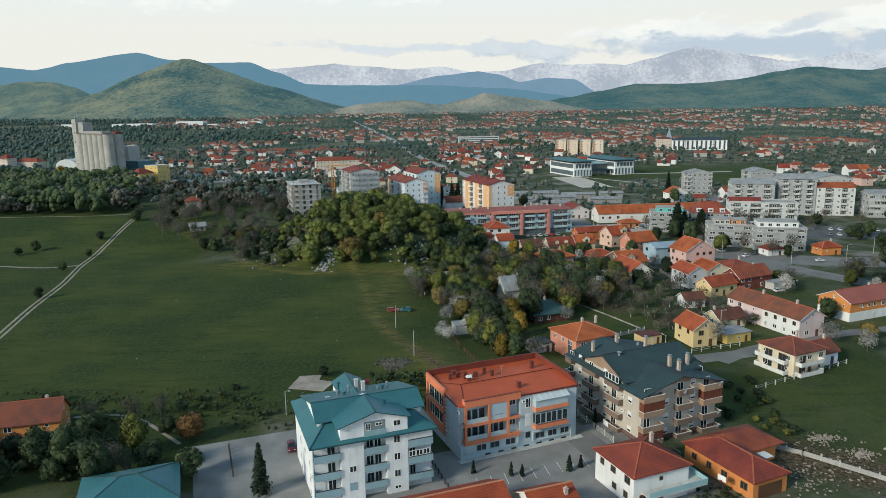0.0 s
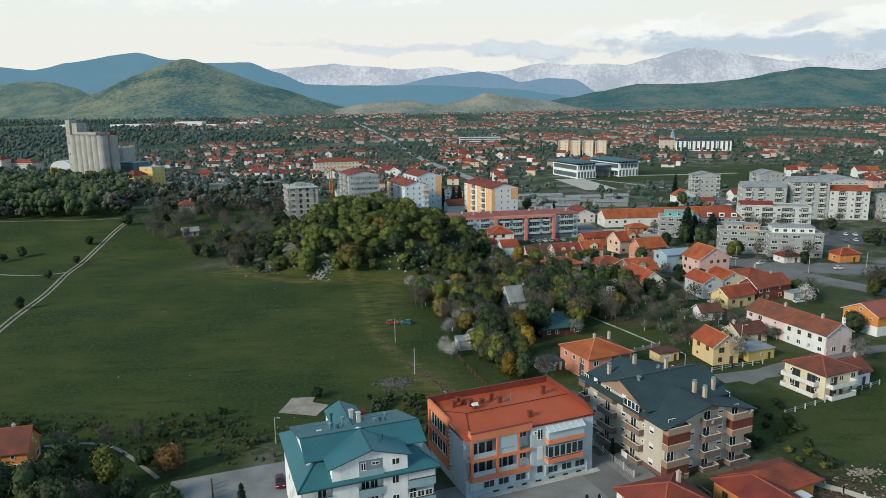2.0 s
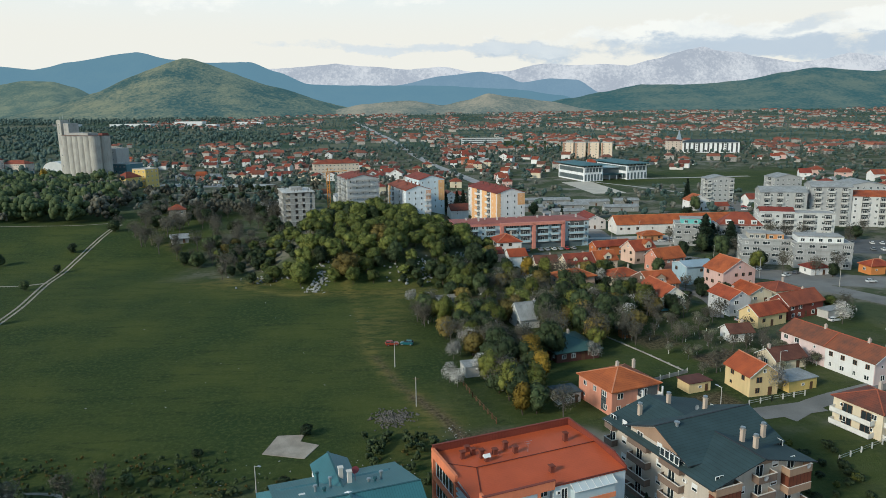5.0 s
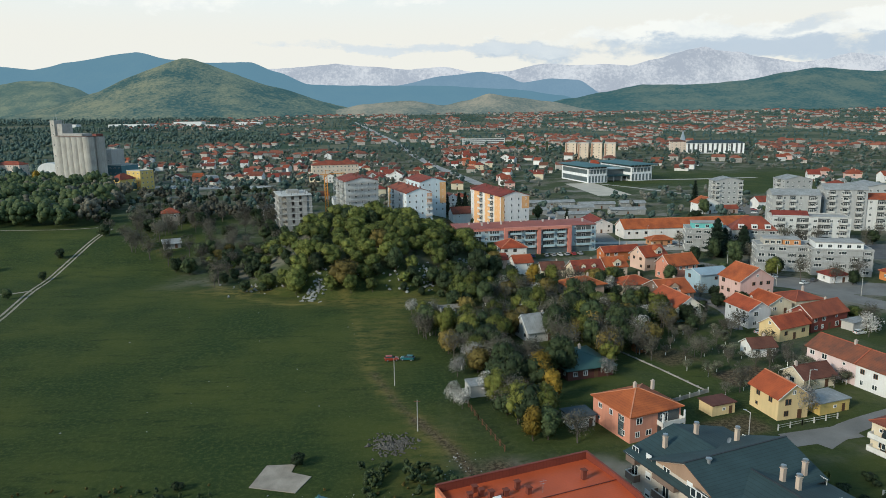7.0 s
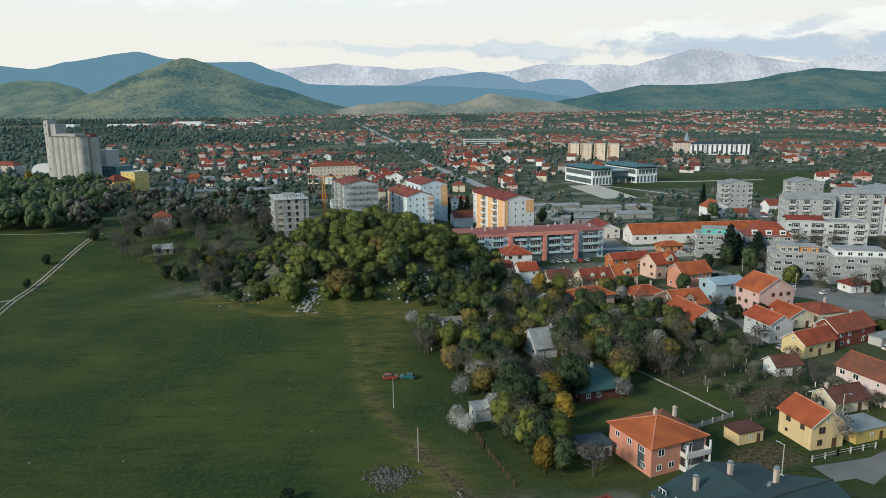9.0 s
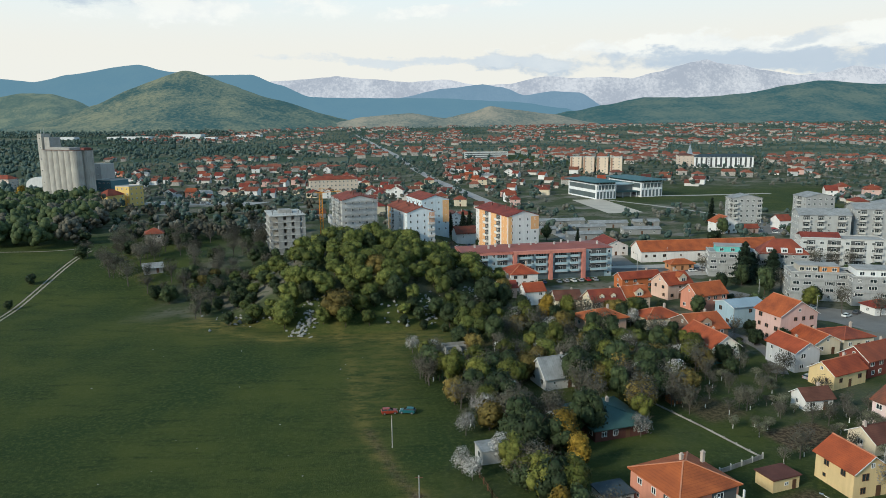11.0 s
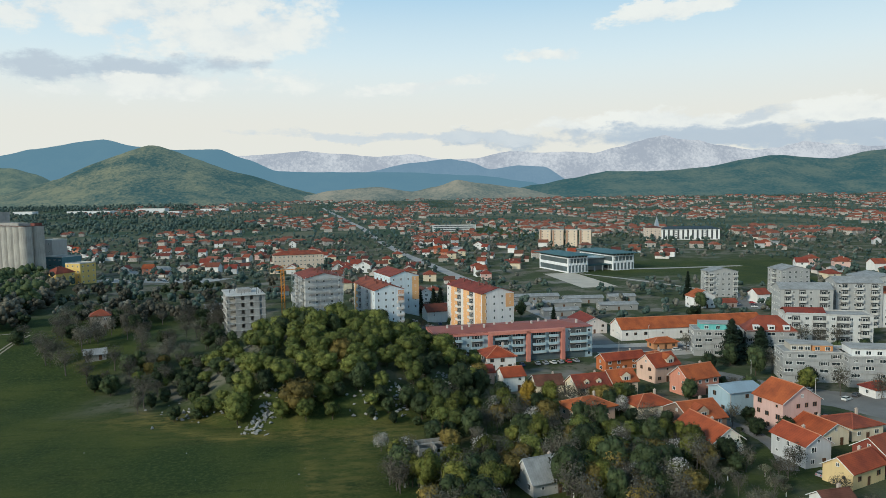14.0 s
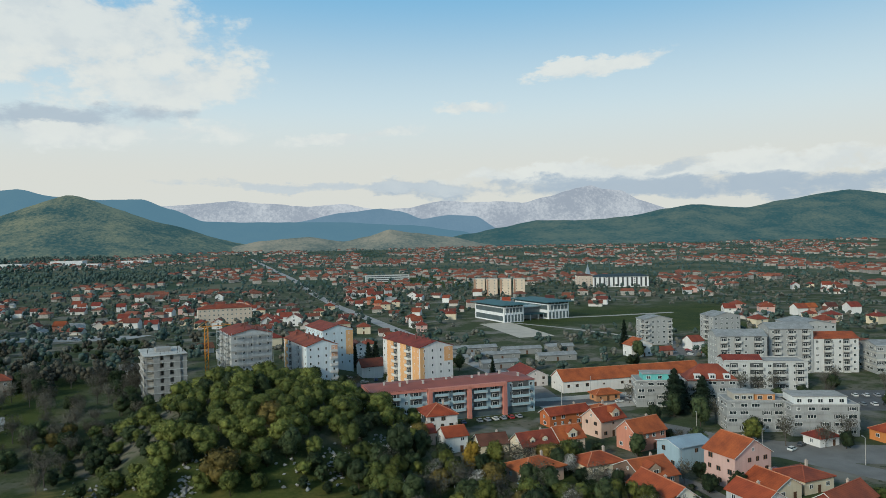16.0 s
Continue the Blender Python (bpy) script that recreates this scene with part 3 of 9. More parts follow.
def window(parent, m, w=1.2, h=1.3, frame_mat=None, split=2, name="window"):
    """A window with a raised frame and recessed panes, its back on the wall; local -y looks out."""
    key = (round(w, 2), round(h, 2), (frame_mat or M_FRAME).name, split)
    if key not in WINDOWS:
        t, p, q = 0.10, 0.07, 0.02
        xs = [-w / 2]
        for k in range(split):
            a, b = -w / 2 + w * k / split, -w / 2 + w * (k + 1) / split
            xs += [a + (t if k == 0 else t / 2), b - (t if k == split - 1 else t / 2)]
        xs.append(w / 2)
        zs = [-h / 2, -h / 2 + t, h / 2 - t, h / 2]
        g = Geo()
        n = len(xs)
        g.v = [(x, -p, z) for z in zs for x in xs] + [(x, 0.02, z) for z in (zs[0], zs[-1]) for x in (xs[0], xs[-1])]
        vid = lambda i, j: j * n + i
        back = 4 * n
        for j in range(3):
            for i in range(n - 1):
                c = [vid(i, j), vid(i + 1, j), vid(i + 1, j + 1), vid(i, j + 1)]
                if j == 1 and i % 2:
                    m0 = len(g.v)
                    g.v += [(g.v[k][0], -q, g.v[k][2]) for k in c]
                    g.f += [(c[k], c[(k + 1) % 4], m0 + (k + 1) % 4, m0 + k) for k in range(4)] + [(m0, m0 + 1, m0 + 2, m0 + 3)]
                    g.s += [0, 0, 0, 0, 1]
                else:
                    g.f.append(tuple(c))
                    g.s.append(0)
        g.f += [tuple([back, back + 1] + [vid(i, 0) for i in reversed(range(n))]), tuple([back + 3, back + 2] + [vid(i, 3) for i in range(n)])]
        g.f += [(back + 2, back, vid(0, 0), vid(0, 1), vid(0, 2), vid(0, 3)), (back + 1, back + 3, vid(n - 1, 3), vid(n - 1, 2), vid(n - 1, 1), vid(n - 1, 0))]
        g.s += [0] * 4
        me = bpy.data.meshes.new(name)
        me.from_pydata(g.v, [], g.f)
        me.materials.append(frame_mat or M_FRAME)
        me.materials.append(GLASS)
        me.polygons.foreach_set("material_index", g.s)
        me.update()
        WINDOWS[key] = me
    ob = new(name, WINDOWS[key])
    ob.parent, ob.matrix_basis = parent, m
    return ob


def face_pose(side, w, d, u, z):
    """A place on a wall of a w x d body centred on the origin: side f(ront, -y), b, l(eft, -x), r; u along the wall from its middle."""
    return {"f": pose(u, -d / 2, z), "b": pose(-u, d / 2, z, 0, 0, 180), "l": pose(-w / 2, -u, z, 0, 0, -90), "r": pose(w / 2, u, z, 0, 0, 90)}[side]


def gable_roof(g, w, d, e, rise, over=0.5, thick=0.22, along="x"):
    """A gabled roof of real thickness over a w x d body, eaves at e."""
    if along == "y":
        h = Geo()
        gable_roof(h, d, w, e, rise, over, thick, "x")
        n = len(g.v)
        g.v += [(y, -x, z) for x, y, z in [(-a, b, c) for a, b, c in h.v]]
        g.f += [tuple(i + n for i in reversed(f)) for f in h.f]
        g.s += h.s
        return g
    k = rise / (d / 2)
    for s in (-1, 1):
        x0, x1, yo = -w / 2 - over, w / 2 + over, s * (d / 2 + over)
        low = [(x0, 0, e + rise), (x1, 0, e + rise), (x1, yo, e - k * over), (x0, yo, e - k * over)]
        high = [(x, y, z + thick) for x, y, z in low]
        if s > 0:
            low, high = low[::-1], high[::-1]
        g.solid(high[::-1], low[::-1])
    return g


def hip_roof(g, w, d, e, rise, over=0.6, thick=0.2, ridge=None):
    """A hipped roof: closed eaves, fascia, four slopes to a ridge along the longer side."""
    a, b = w / 2 + over, d / 2 + over
    r = max(0.05, abs(w - d) / 2 * 0.95) if ridge is None else ridge
    rx, ry = (r, 0.0) if w >= d else (0.0, r)
    z0, z1, z2 = e - 0.05, e - 0.05 + thick, e + rise
    n = len(g.v)
    g.v += [(-a, -b, z0), (a, -b, z0), (a, b, z0), (-a, b, z0), (-a, -b, z1), (a, -b, z1), (a, b, z1), (-a, b, z1), (-rx, -ry, z2), (rx, ry, z2)]
    fs = [(3, 2, 1, 0), (0, 1, 5, 4), (1, 2, 6, 5), (2, 3, 7, 6), (3, 0, 4, 7)]
    fs += [(4, 5, 9, 8), (5, 6, 9), (6, 7, 8, 9), (7, 4, 8)] if w >= d else [(4, 5, 8), (5, 6, 9, 8), (6, 7, 9), (7, 4, 8, 9)]
    g.f += [tuple(n + i for i in f) for f in fs]
    g.s += [0] * len(fs)
    return [(-rx, -ry, z2), (rx, ry, z2)], [(-a, -b, z1), (a, -b, z1), (a, b, z1), (-a, b, z1)]


def chimney(parent, x, y, z0, h, s=0.6, color=None):
    g = Geo().box(-s / 2, s / 2, -s / 2, s / 2, -0.8, h)
    g.box(-s / 2 - 0.08, s / 2 + 0.08, -s / 2 - 0.08, s / 2 + 0.08, h, h + 0.12)
    g.box(-s / 4, s / 4, -s / 4, s / 4, h + 0.12, h + 0.42)
    return part("chimney", g, plaster(color or (0.50, 0.42, 0.36)), parent, at=pose(x, y, z0))


def house(x, y, w, d, yaw, e, kind="gable", rise=2.6, along="x", wall=WHITE, roof="orange", label="", storeys=None, chimneys=((0.25, 0.1),), sides="flr", name="house", over=0.5, win=(1.1, 1.25), caps=True, gap=3.1, dz=0.0, group="houses of the town", base=None, skip=()):
    """A detached house: walls with gables, roof, ridge caps, chimneys, windows and a door."""
    h = thing(name, label, "house", placed(x, y, yaw, dz), group)
    ww, dd = w - 2 * over, d - 2 * over
    g = Geo().box(-ww / 2, ww / 2, -dd / 2, dd / 2, -1.5, e)
    if kind == "gable":
        if along == "x":
            for s in (-1, 1):
                g.solid([(s * ww / 2, -dd / 2, e), (s * ww / 2, dd / 2, e), (s * ww / 2, 0, e + rise)], [(s * (ww / 2 - 0.25), -dd / 2, e), (s * (ww / 2 - 0.25), dd / 2, e), (s * (ww / 2 - 0.25), 0, e + rise)])
        else:
            for s in (-1, 1):
                g.solid([(-ww / 2, s * dd / 2, e), (ww / 2, s * dd / 2, e), (0, s * dd / 2, e + rise)], [(-ww / 2, s * (dd / 2 - 0.25), e), (ww / 2, s * (dd / 2 - 0.25), e), (0, s * (dd / 2 - 0.25), e + rise)])
    part("wall", g, plaster(wall), h)
    if base:
        part("plinth", Geo().box(-ww / 2 - 0.05, ww / 2 + 0.05, -dd / 2 - 0.05, dd / 2 + 0.05, -1.5, base[0]), plaster(base[1]), h)
    g = Geo()
    if kind == "gable":
        gable_roof(g, ww, dd, e, rise, over, along=along)
        part("roof", g, TILE[roof], h)
        if caps:
            ln = (ww if along == "x" else dd) / 2 + over
            half = (dd if along == "x" else ww) / 2
            q, drop = Geo(), rise / half * over
            for sg in (-1, 1):
                tip = Vector((-ln - 0.02, 0, e + rise + 0.12)) if along == "x" else Vector((0, -ln - 0.02, e + rise + 0.12))
                toe = Vector((-ln - 0.02, sg * (half + over), e - drop + 0.12)) if along == "x" else Vector((sg * (half + over), -ln - 0.02, e - drop + 0.12))
                q.beam(toe, tip, 0.06, 0.16)
            part("verge_board", q, M_FRAME, h)
            p = Vector((1, 0, 0)) if along == "x" else Vector((0, 1, 0))
            part("ridge_cap", Geo().beam(-p * ln + Vector((0, 0, e + rise + 0.22)), p * ln + Vector((0, 0, e + rise + 0.22)), 0.3, 0.16), RIDGE.get(roof, RIDGE["red"]), h)
    elif kind == "hip":
        (a, b), cs = hip_roof(g, ww, dd, e, rise, over)
        part("roof", g, TILE[roof], h)
        if caps:
            q = Geo().beam(a, b, 0.3, 0.16)
            ends = [a, b, b, a] if ww >= dd else [a, a, b, b]
            for c, t in zip(cs, ends):
                q.beam(c, t, 0.26, 0.14)
            part("ridge_cap", q, RIDGE.get(roof, RIDGE["red"]), h)
    else:
        q = Geo().box(-ww / 2 - 0.15, ww / 2 + 0.15, -dd / 2 - 0.15, dd / 2 + 0.15, e, e + 0.3)
        part("roof", q, TILE[roof], h)
    for u, v in chimneys:
        cz = e + (rise * (1 - abs(v) * 2) if along == "x" and kind != "flat" else rise * (1 - abs(u) * 2) if kind != "flat" else 0.2)
        chimney(h, u * ww, v * dd, cz, 1.1)
    st = storeys or max(1, round(e / 2.9))
    for side in (sides.replace("r", "") if x > 20 else sides):
        ln = ww if side in "fb" else dd
        n = max(1, int((ln - 1.0) / gap))
        for k in range(st):
            z = (k + 0.56) * e / st
            for i in range(n):
                if (side, k, i) in skip:
                    continue
                u = ((i + 0.5) / n - 0.5) * (ln - 0.8)
                if side == "f" and k == 0 and i == n // 2:
                    part("door", Geo().box(-0.5, 0.5, -0.05, 0.02, -1.0, 1.1).box(-0.58, 0.58, -0.02, 0.02, -1.05, 1.18), M_DOOR, h, at=face_pose(side, ww, dd, u, 1.02))
                elif not caps:
                    window(h, face_pose(side, ww, dd, u, z), *win)
                else:
                    # no two houses have the same row of windows
                    pick = (i * 5 + k * 3 + int(abs(x) * 3 + abs(y)) + ord(side)) % 7
                    if pick in (0, 4) and n > 1:
                        continue
                    window(h, face_pose(side, ww, dd, u + (pick - 3) * 0.12, z), (1.0, 1.5, 0.8, 1.2, 1.9, 1.3, 1.6)[pick], (1.2, 1.3, 0.8, 1.35, 1.4, 1.25, 1.5)[pick], M_WINBROWN if int(y) % 3 == 0 else None, 1 if pick == 2 else 2)
    if kind == "gable":
        for side in "fb" if along == "y" else "lr":
            if side in sides and rise > 2.2:
                window(h, face_pose(side, ww, dd, 0, e + rise * 0.35), 0.9, 1.0)
    return h


def dormer(h, x, y, z, w=2.2, depth=3.0, tall=1.5, wall=CREAM, roof="orange"):
    """A gabled dormer in a roof slope that faces -y: cheeks, small gable roof, window."""
    d_ = part("dormer", Geo().box(-w / 2, w / 2, 0, depth, -0.9, tall).solid([(-w / 2, 0, tall), (w / 2, 0, tall), (0, 0, tall + w * 0.4)], [(-w / 2, 0.2, tall), (w / 2, 0.2, tall), (0, 0.2, tall + w * 0.4)]), plaster(wall), h, at=pose(x, y, z))
    part("dormer_roof", gable_roof(Geo(), depth, w, tall, w * 0.4, 0.25, 0.15, "y"), TILE[roof], d_, at=pose(0, depth / 2, 0))
    window(d_, pose(0, 0, tall * 0.45), w * 0.55, tall * 0.75)
    return d_


def balcony(parent, m, w, depth, rail, front_h=1.0, slab=0.18, open_rail=False, divider=False):
    """A balcony slab with a solid or barred parapet; local -y looks out, the origin is the wall at slab level."""
    b = part("balcony", Geo().box(-w / 2, w / 2, -depth, 0.02, -slab, 0), M_CONC_PALE, parent, at=m)
    g = Geo()
    if open_rail:
        for x in np.linspace(-w / 2 + 0.03, w / 2 - 0.03, max(3, int(w / 0.35))):
            g.box(x - 0.02, x + 0.02, -depth + 0.02, -depth + 0.06, 0, front_h)
        g.box(-w / 2, w / 2, -depth, -depth + 0.07, front_h, front_h + 0.06)
        for s in (-1, 1):
            g.box(s * w / 2 - 0.03, s * w / 2 + 0.03, -depth, 0, front_h, front_h + 0.06)
    else:
        g.box(-w / 2, w / 2, -depth, -depth + 0.1, 0, front_h)
        for s in (-1, 1):
            g.box(s * (w / 2 - 0.05) - 0.05, s * (w / 2 - 0.05) + 0.05, -depth + 0.1, 0, 0, front_h)
    part("railing", g, rail, b)
    return b


def block(x, y, w, d, yaw, h, storeys, wall, label, roof="flat", roof_mat=None, sides="flr", gap=3.2, win=(1.3, 1.4), balconies=(), rail=None, name="apartment_block", rise=2.5, along="x", bands=None, dz=0.0, blank=(), attic=None, over=0.4, split=2):
    """A block of flats. balconies: (side, u, width, first storey, last storey)."""
    b = thing(name, label, "building", placed(x, y, yaw, dz), "blocks of flats")
    g = Geo().box(-w / 2, w / 2, -d / 2, d / 2, -7, h)
    if roof == "gable":
        for s in (-1, 1):
            if along == "x":
                g.solid([(s * w / 2, -d / 2, h), (s * w / 2, d / 2, h), (s * w / 2, 0, h + rise)], [(s * (w / 2 - 0.3), -d / 2, h), (s * (w / 2 - 0.3), d / 2, h), (s * (w / 2 - 0.3), 0, h + rise)])
            else:
                g.solid([(-w / 2, s * d / 2, h), (w / 2, s * d / 2, h), (0, s * d / 2, h + rise)], [(-w / 2, s * (d / 2 - 0.3), h), (w / 2, s * (d / 2 - 0.3), h), (0, s * (d / 2 - 0.3), h + rise)])
    part("wall", g, plaster(wall), b)
    if roof == "gable":
        part("roof", gable_roof(Geo(), w, d, h, rise, over, 0.25, along), roof_mat or TILE["red"], b)
    elif roof == "hip":
        g = Geo()
        hip_roof(g, w, d, h, rise, over)
        part("roof", g, roof_mat or TILE["red"], b)
    else:
        part("roof", Geo().box(-w / 2 + 0.25, w / 2 - 0.25, -d / 2 + 0.25, d / 2 - 0.25, h, h + 0.12), roof_mat or M_CONC, b)
        g = Geo().box(-w / 2 - 0.05, w / 2 + 0.05, -d / 2 - 0.05, -d / 2 + 0.25, h, h + 0.6).box(-w / 2 - 0.05, w / 2 + 0.05, d / 2 - 0.25, d / 2 + 0.05, h, h + 0.6)
        g.box(-w / 2 - 0.05, -w / 2 + 0.25, -d / 2 + 0.25, d / 2 - 0.25, h, h + 0.6).box(w / 2 - 0.25, w / 2 + 0.05, -d / 2 + 0.25, d / 2 - 0.25, h, h + 0.6)
        part("parapet", g, M_CONC_PALE, b)
    sh = h / storeys
    if bands:
        for k in range(1, storeys + 1):
            part("floor_band", Geo().box(-w / 2 - 0.12, w / 2 + 0.12, -d / 2 - 0.25, d / 2 + 0.12, k * sh - 0.35, k * sh + (0.55 if k < storeys else 0.4)), bands, b)
    for side in (sides.replace("r", "") if x > 20 else sides):
        ln = w if side in "fb" else d
        n = max(1, int(ln / gap))
        for k in range(storeys):
            for i in range(n):
                u = ((i + 0.5) / n - 0.5) * ln
                if any(s == side and k0 <= k <= k1 and abs(u - bu) < bw / 2 for s, bu, bw, k0, k1 in balconies) or (side, i) in blank:
                    continue
                if bands:
                    # panel block: strips of unlike windows, blind bays, loggias as flat painted shade
                    pick = (i * 7 + k * 5 + int(x)) % 6
                    if pick == 0:
                        continue
                    if pick in (1, 2) and side == "f":
                        part("loggia", Geo().box(-1.7, 1.7, -0.03, 0.02, -0.55, 1.2), M_LOGGIA_SHADE, b, at=face_pose(side, w, d, u, (k + 0.52) * sh))
                    window(b, face_pose(side, w, d, u, (k + 0.60) * sh) @ pose(0, -0.04, 0), (1.3, 2.4, 3.0)[pick % 3], win[1], split=2 + pick % 2)
                    continue
                window(b, face_pose(side, w, d, u, (k + 0.52) * sh), *win, split=split)
    for side, u, bw, k0, k1 in balconies:
        for k in range(k0, k1 + 1):
            if bw > 3:
                # dark sheet paints the shade at the back of the balcony
                part("loggia", Geo().box(-bw / 2 + 0.2, bw / 2 - 0.2, -0.04, 0.01, 0.1, sh - 0.25), M_LOGGIA_SHADE, b, at=face_pose(side, w, d, u, k * sh))
            balcony(b, face_pose(side, w, d, u, k * sh + 0.1), bw, 1.3, rail or M_CONC_PALE)
            window(b, face_pose(side, w, d, u, k * sh + 1.25) @ pose(0, -0.05, 0), min(bw - 0.6, 2.2), 2.1, name="balcony_door")
    return b

# ---- trees ----
RNG = np.random.default_rng(7)
BARK = mat("bark", (0.075, 0.058, 0.045), 0.95, 0.3, 3, 0.3)
BARK_GREY = mat("bark_grey", (0.115, 0.10, 0.088), 0.95, 0.3, 3, 0.3)
LEAVES = {
    "oak": leaf_mat("leaves_spring_oak", (0.048, 0.074, 0.022), (0.160, 0.168, 0.040)),
    "dark": leaf_mat("leaves_dark", (0.022, 0.038, 0.019), (0.062, 0.080, 0.032)),
    "fresh": leaf_mat("leaves_fresh_green", (0.060, 0.078, 0.018), (0.135, 0.135, 0.030)),
    "yellow": leaf_mat("leaves_yellow", (0.12, 0.088, 0.016), (0.28, 0.180, 0.026)),
    "blossom": leaf_mat("blossom_white", (0.20, 0.195, 0.17), (0.54, 0.52, 0.49)),
    "pale": leaf_mat("buds_pale_green", (0.10, 0.11, 0.06), (0.24, 0.24, 0.17)),
    "brown": leaf_mat("leaves_rust", (0.070, 0.044, 0.018), (0.150, 0.080, 0.028)),
    "olive": leaf_mat("leaves_olive_brown", (0.090, 0.076, 0.024), (0.21, 0.155, 0.042)),
    # far crowns and buds: the air's haze is mixed into these leaf colours
    "far": leaf_mat("leaves_far_hazed", (0.036, 0.068, 0.062), (0.110, 0.148, 0.122)),
    "far_bud": leaf_mat("buds_far_hazed", (0.058, 0.066, 0.058), (0.15, 0.145, 0.12)),
    "plain": leaf_mat("leaves_plain_hazed", (0.060, 0.116, 0.114), (0.145, 0.198, 0.176)),
    "bud": leaf_mat("buds_grey_brown", (0.066, 0.064, 0.048), (0.150, 0.140, 0.104)),
    "needle": leaf_mat("needles_dark", (0.010, 0.020, 0.012), (0.026, 0.040, 0.022)),
}


def leaf_quads(pos, nrm, size, rng, flat=0.38):
    """Small three-cornered leaves or clumps at the given places, roughly facing nrm."""
    n = len(pos)
    a = nrm + rng.normal(0, flat, (n, 3))
    a /= np.linalg.norm(a, axis=1, keepdims=True) + 1e-9
    t = np.cross(a, rng.normal(0, 1, (n, 3)))
    t /= np.linalg.norm(t, axis=1, keepdims=True) + 1e-9
    b = np.cross(a, t)
    s = size * rng.uniform(0.55, 1.4, (n, 1))
    q = rng.uniform(0.5, 1.0, (n, 1))
    v = np.stack([pos - t * s, pos + t * s * 0.8 - b * s * q, pos + t * s * 0.5 + b * s * q * 1.3], 1)
    turned = np.einsum("ij,ij->i", np.cross(v[:, 1] - v[:, 0], v[:, 2] - v[:, 0]), nrm) < 0
    v[turned] = v[turned][:, [0, 2, 1]]
    return v.reshape(-1, 3), np.arange(3 * n).reshape(n, 3)


def soft_normals(ob, nrm, rng, jitter=0.30):
    """Shade leaves as part of the rounded clump that they sit on, each a little off."""
    n = nrm + rng.normal(0, jitter, nrm.shape)
    n /= np.linalg.norm(n, axis=1, keepdims=True) + 1e-9
    ob.data.polygons.foreach_set("use_smooth", [True] * len(ob.data.polygons))
    ob.data.normals_split_custom_set_from_vertices(np.repeat(n, 3, 0).tolist())
    return ob


def crown_points(n, height, width, base, lumps, rng, round_=1.0, small=1.0):
    """Leaf places on a heap of uneven lumps that make up a crown, and the lumps."""
    c = rng.normal(0, 1, (lumps, 3))
    c /= np.linalg.norm(c, axis=1, keepdims=True)
    c *= rng.uniform(0.32, 0.58, (lumps, 1))
    c[0] = (0, 0, 0.1)
    rad = rng.uniform(0.38, 0.54, lumps) * small
    k = rng.integers(0, lumps, n)
    d = rng.normal(0, 1, (n, 3))
    d[:, 2] += 0.45
    d /= np.linalg.norm(d, axis=1, keepdims=True)
    p = c[k] + d * (rad[k] * rng.uniform(0.78, 1.06, n))[:, None]
    size, shift = np.array([width / 2, width / 2, (height - base) / 2 * round_]), np.array([0, 0, base + (height - base) / 2])
    return p * size + shift, d, [(a * size + shift, r * size) for a, r in zip(c, rad)]


def lump_mesh(lumps, rng, around=7, rings=4, fill=0.76):
    """The dense inside of leaf lumps: uneven rounded bodies, with their vertices' normals."""
    V, F, D, n0 = [], [], [], 0
    el = np.linspace(-0.9, math.pi / 2, rings)
    az = np.arange(around) * 2 * math.pi / around
    u = np.array([(math.cos(e) * math.cos(a), math.cos(e) * math.sin(a), math.sin(e)) for e in el[:-1] for a in az] + [(0, 0, 1)])
    tri = []
    for j in range(rings - 2):
        for i in range(around):
            a, b = j * around + i, j * around + (i + 1) % around
            tri += [(a, b, b + around), (a, b + around, a + around)]
    top, last = len(u) - 1, (rings - 2) * around
    tri += [(last + i, last + (i + 1) % around, top) for i in range(around)]
    tri = np.array(tri)
    for c, r in lumps:
        V.append(c + u * r * fill * rng.uniform(0.84, 1.12, (len(u), 1)))
        F.append(tri + n0)
        D.append(u)
        n0 += len(u)
    return np.concatenate(V), np.concatenate(F), np.concatenate(D)


def crown_mesh(name, material, n, height, width, base, lumps, size, rng, parent=None, core=True):
    """A crown: leaves round the dense core of every lump."""
    p, d, ls = crown_points(n, height, width, base, lumps, rng)
    v, f = leaf_quads(p, d, size, rng)
    nrm = np.repeat(d + rng.normal(0, 0.30, d.shape), 3, 0)
    if core:
        cv, cf, cd = lump_mesh(ls, rng)
        f, v, nrm = np.concatenate([f, cf + len(v)]), np.concatenate([v, cv]), np.concatenate([nrm, cd])
    ob = mesh_ob(name, v, f, material, True, parent)
    ob.data.normals_split_custom_set_from_vertices((nrm / np.linalg.norm(nrm, axis=1, keepdims=True)).tolist())
    return ob


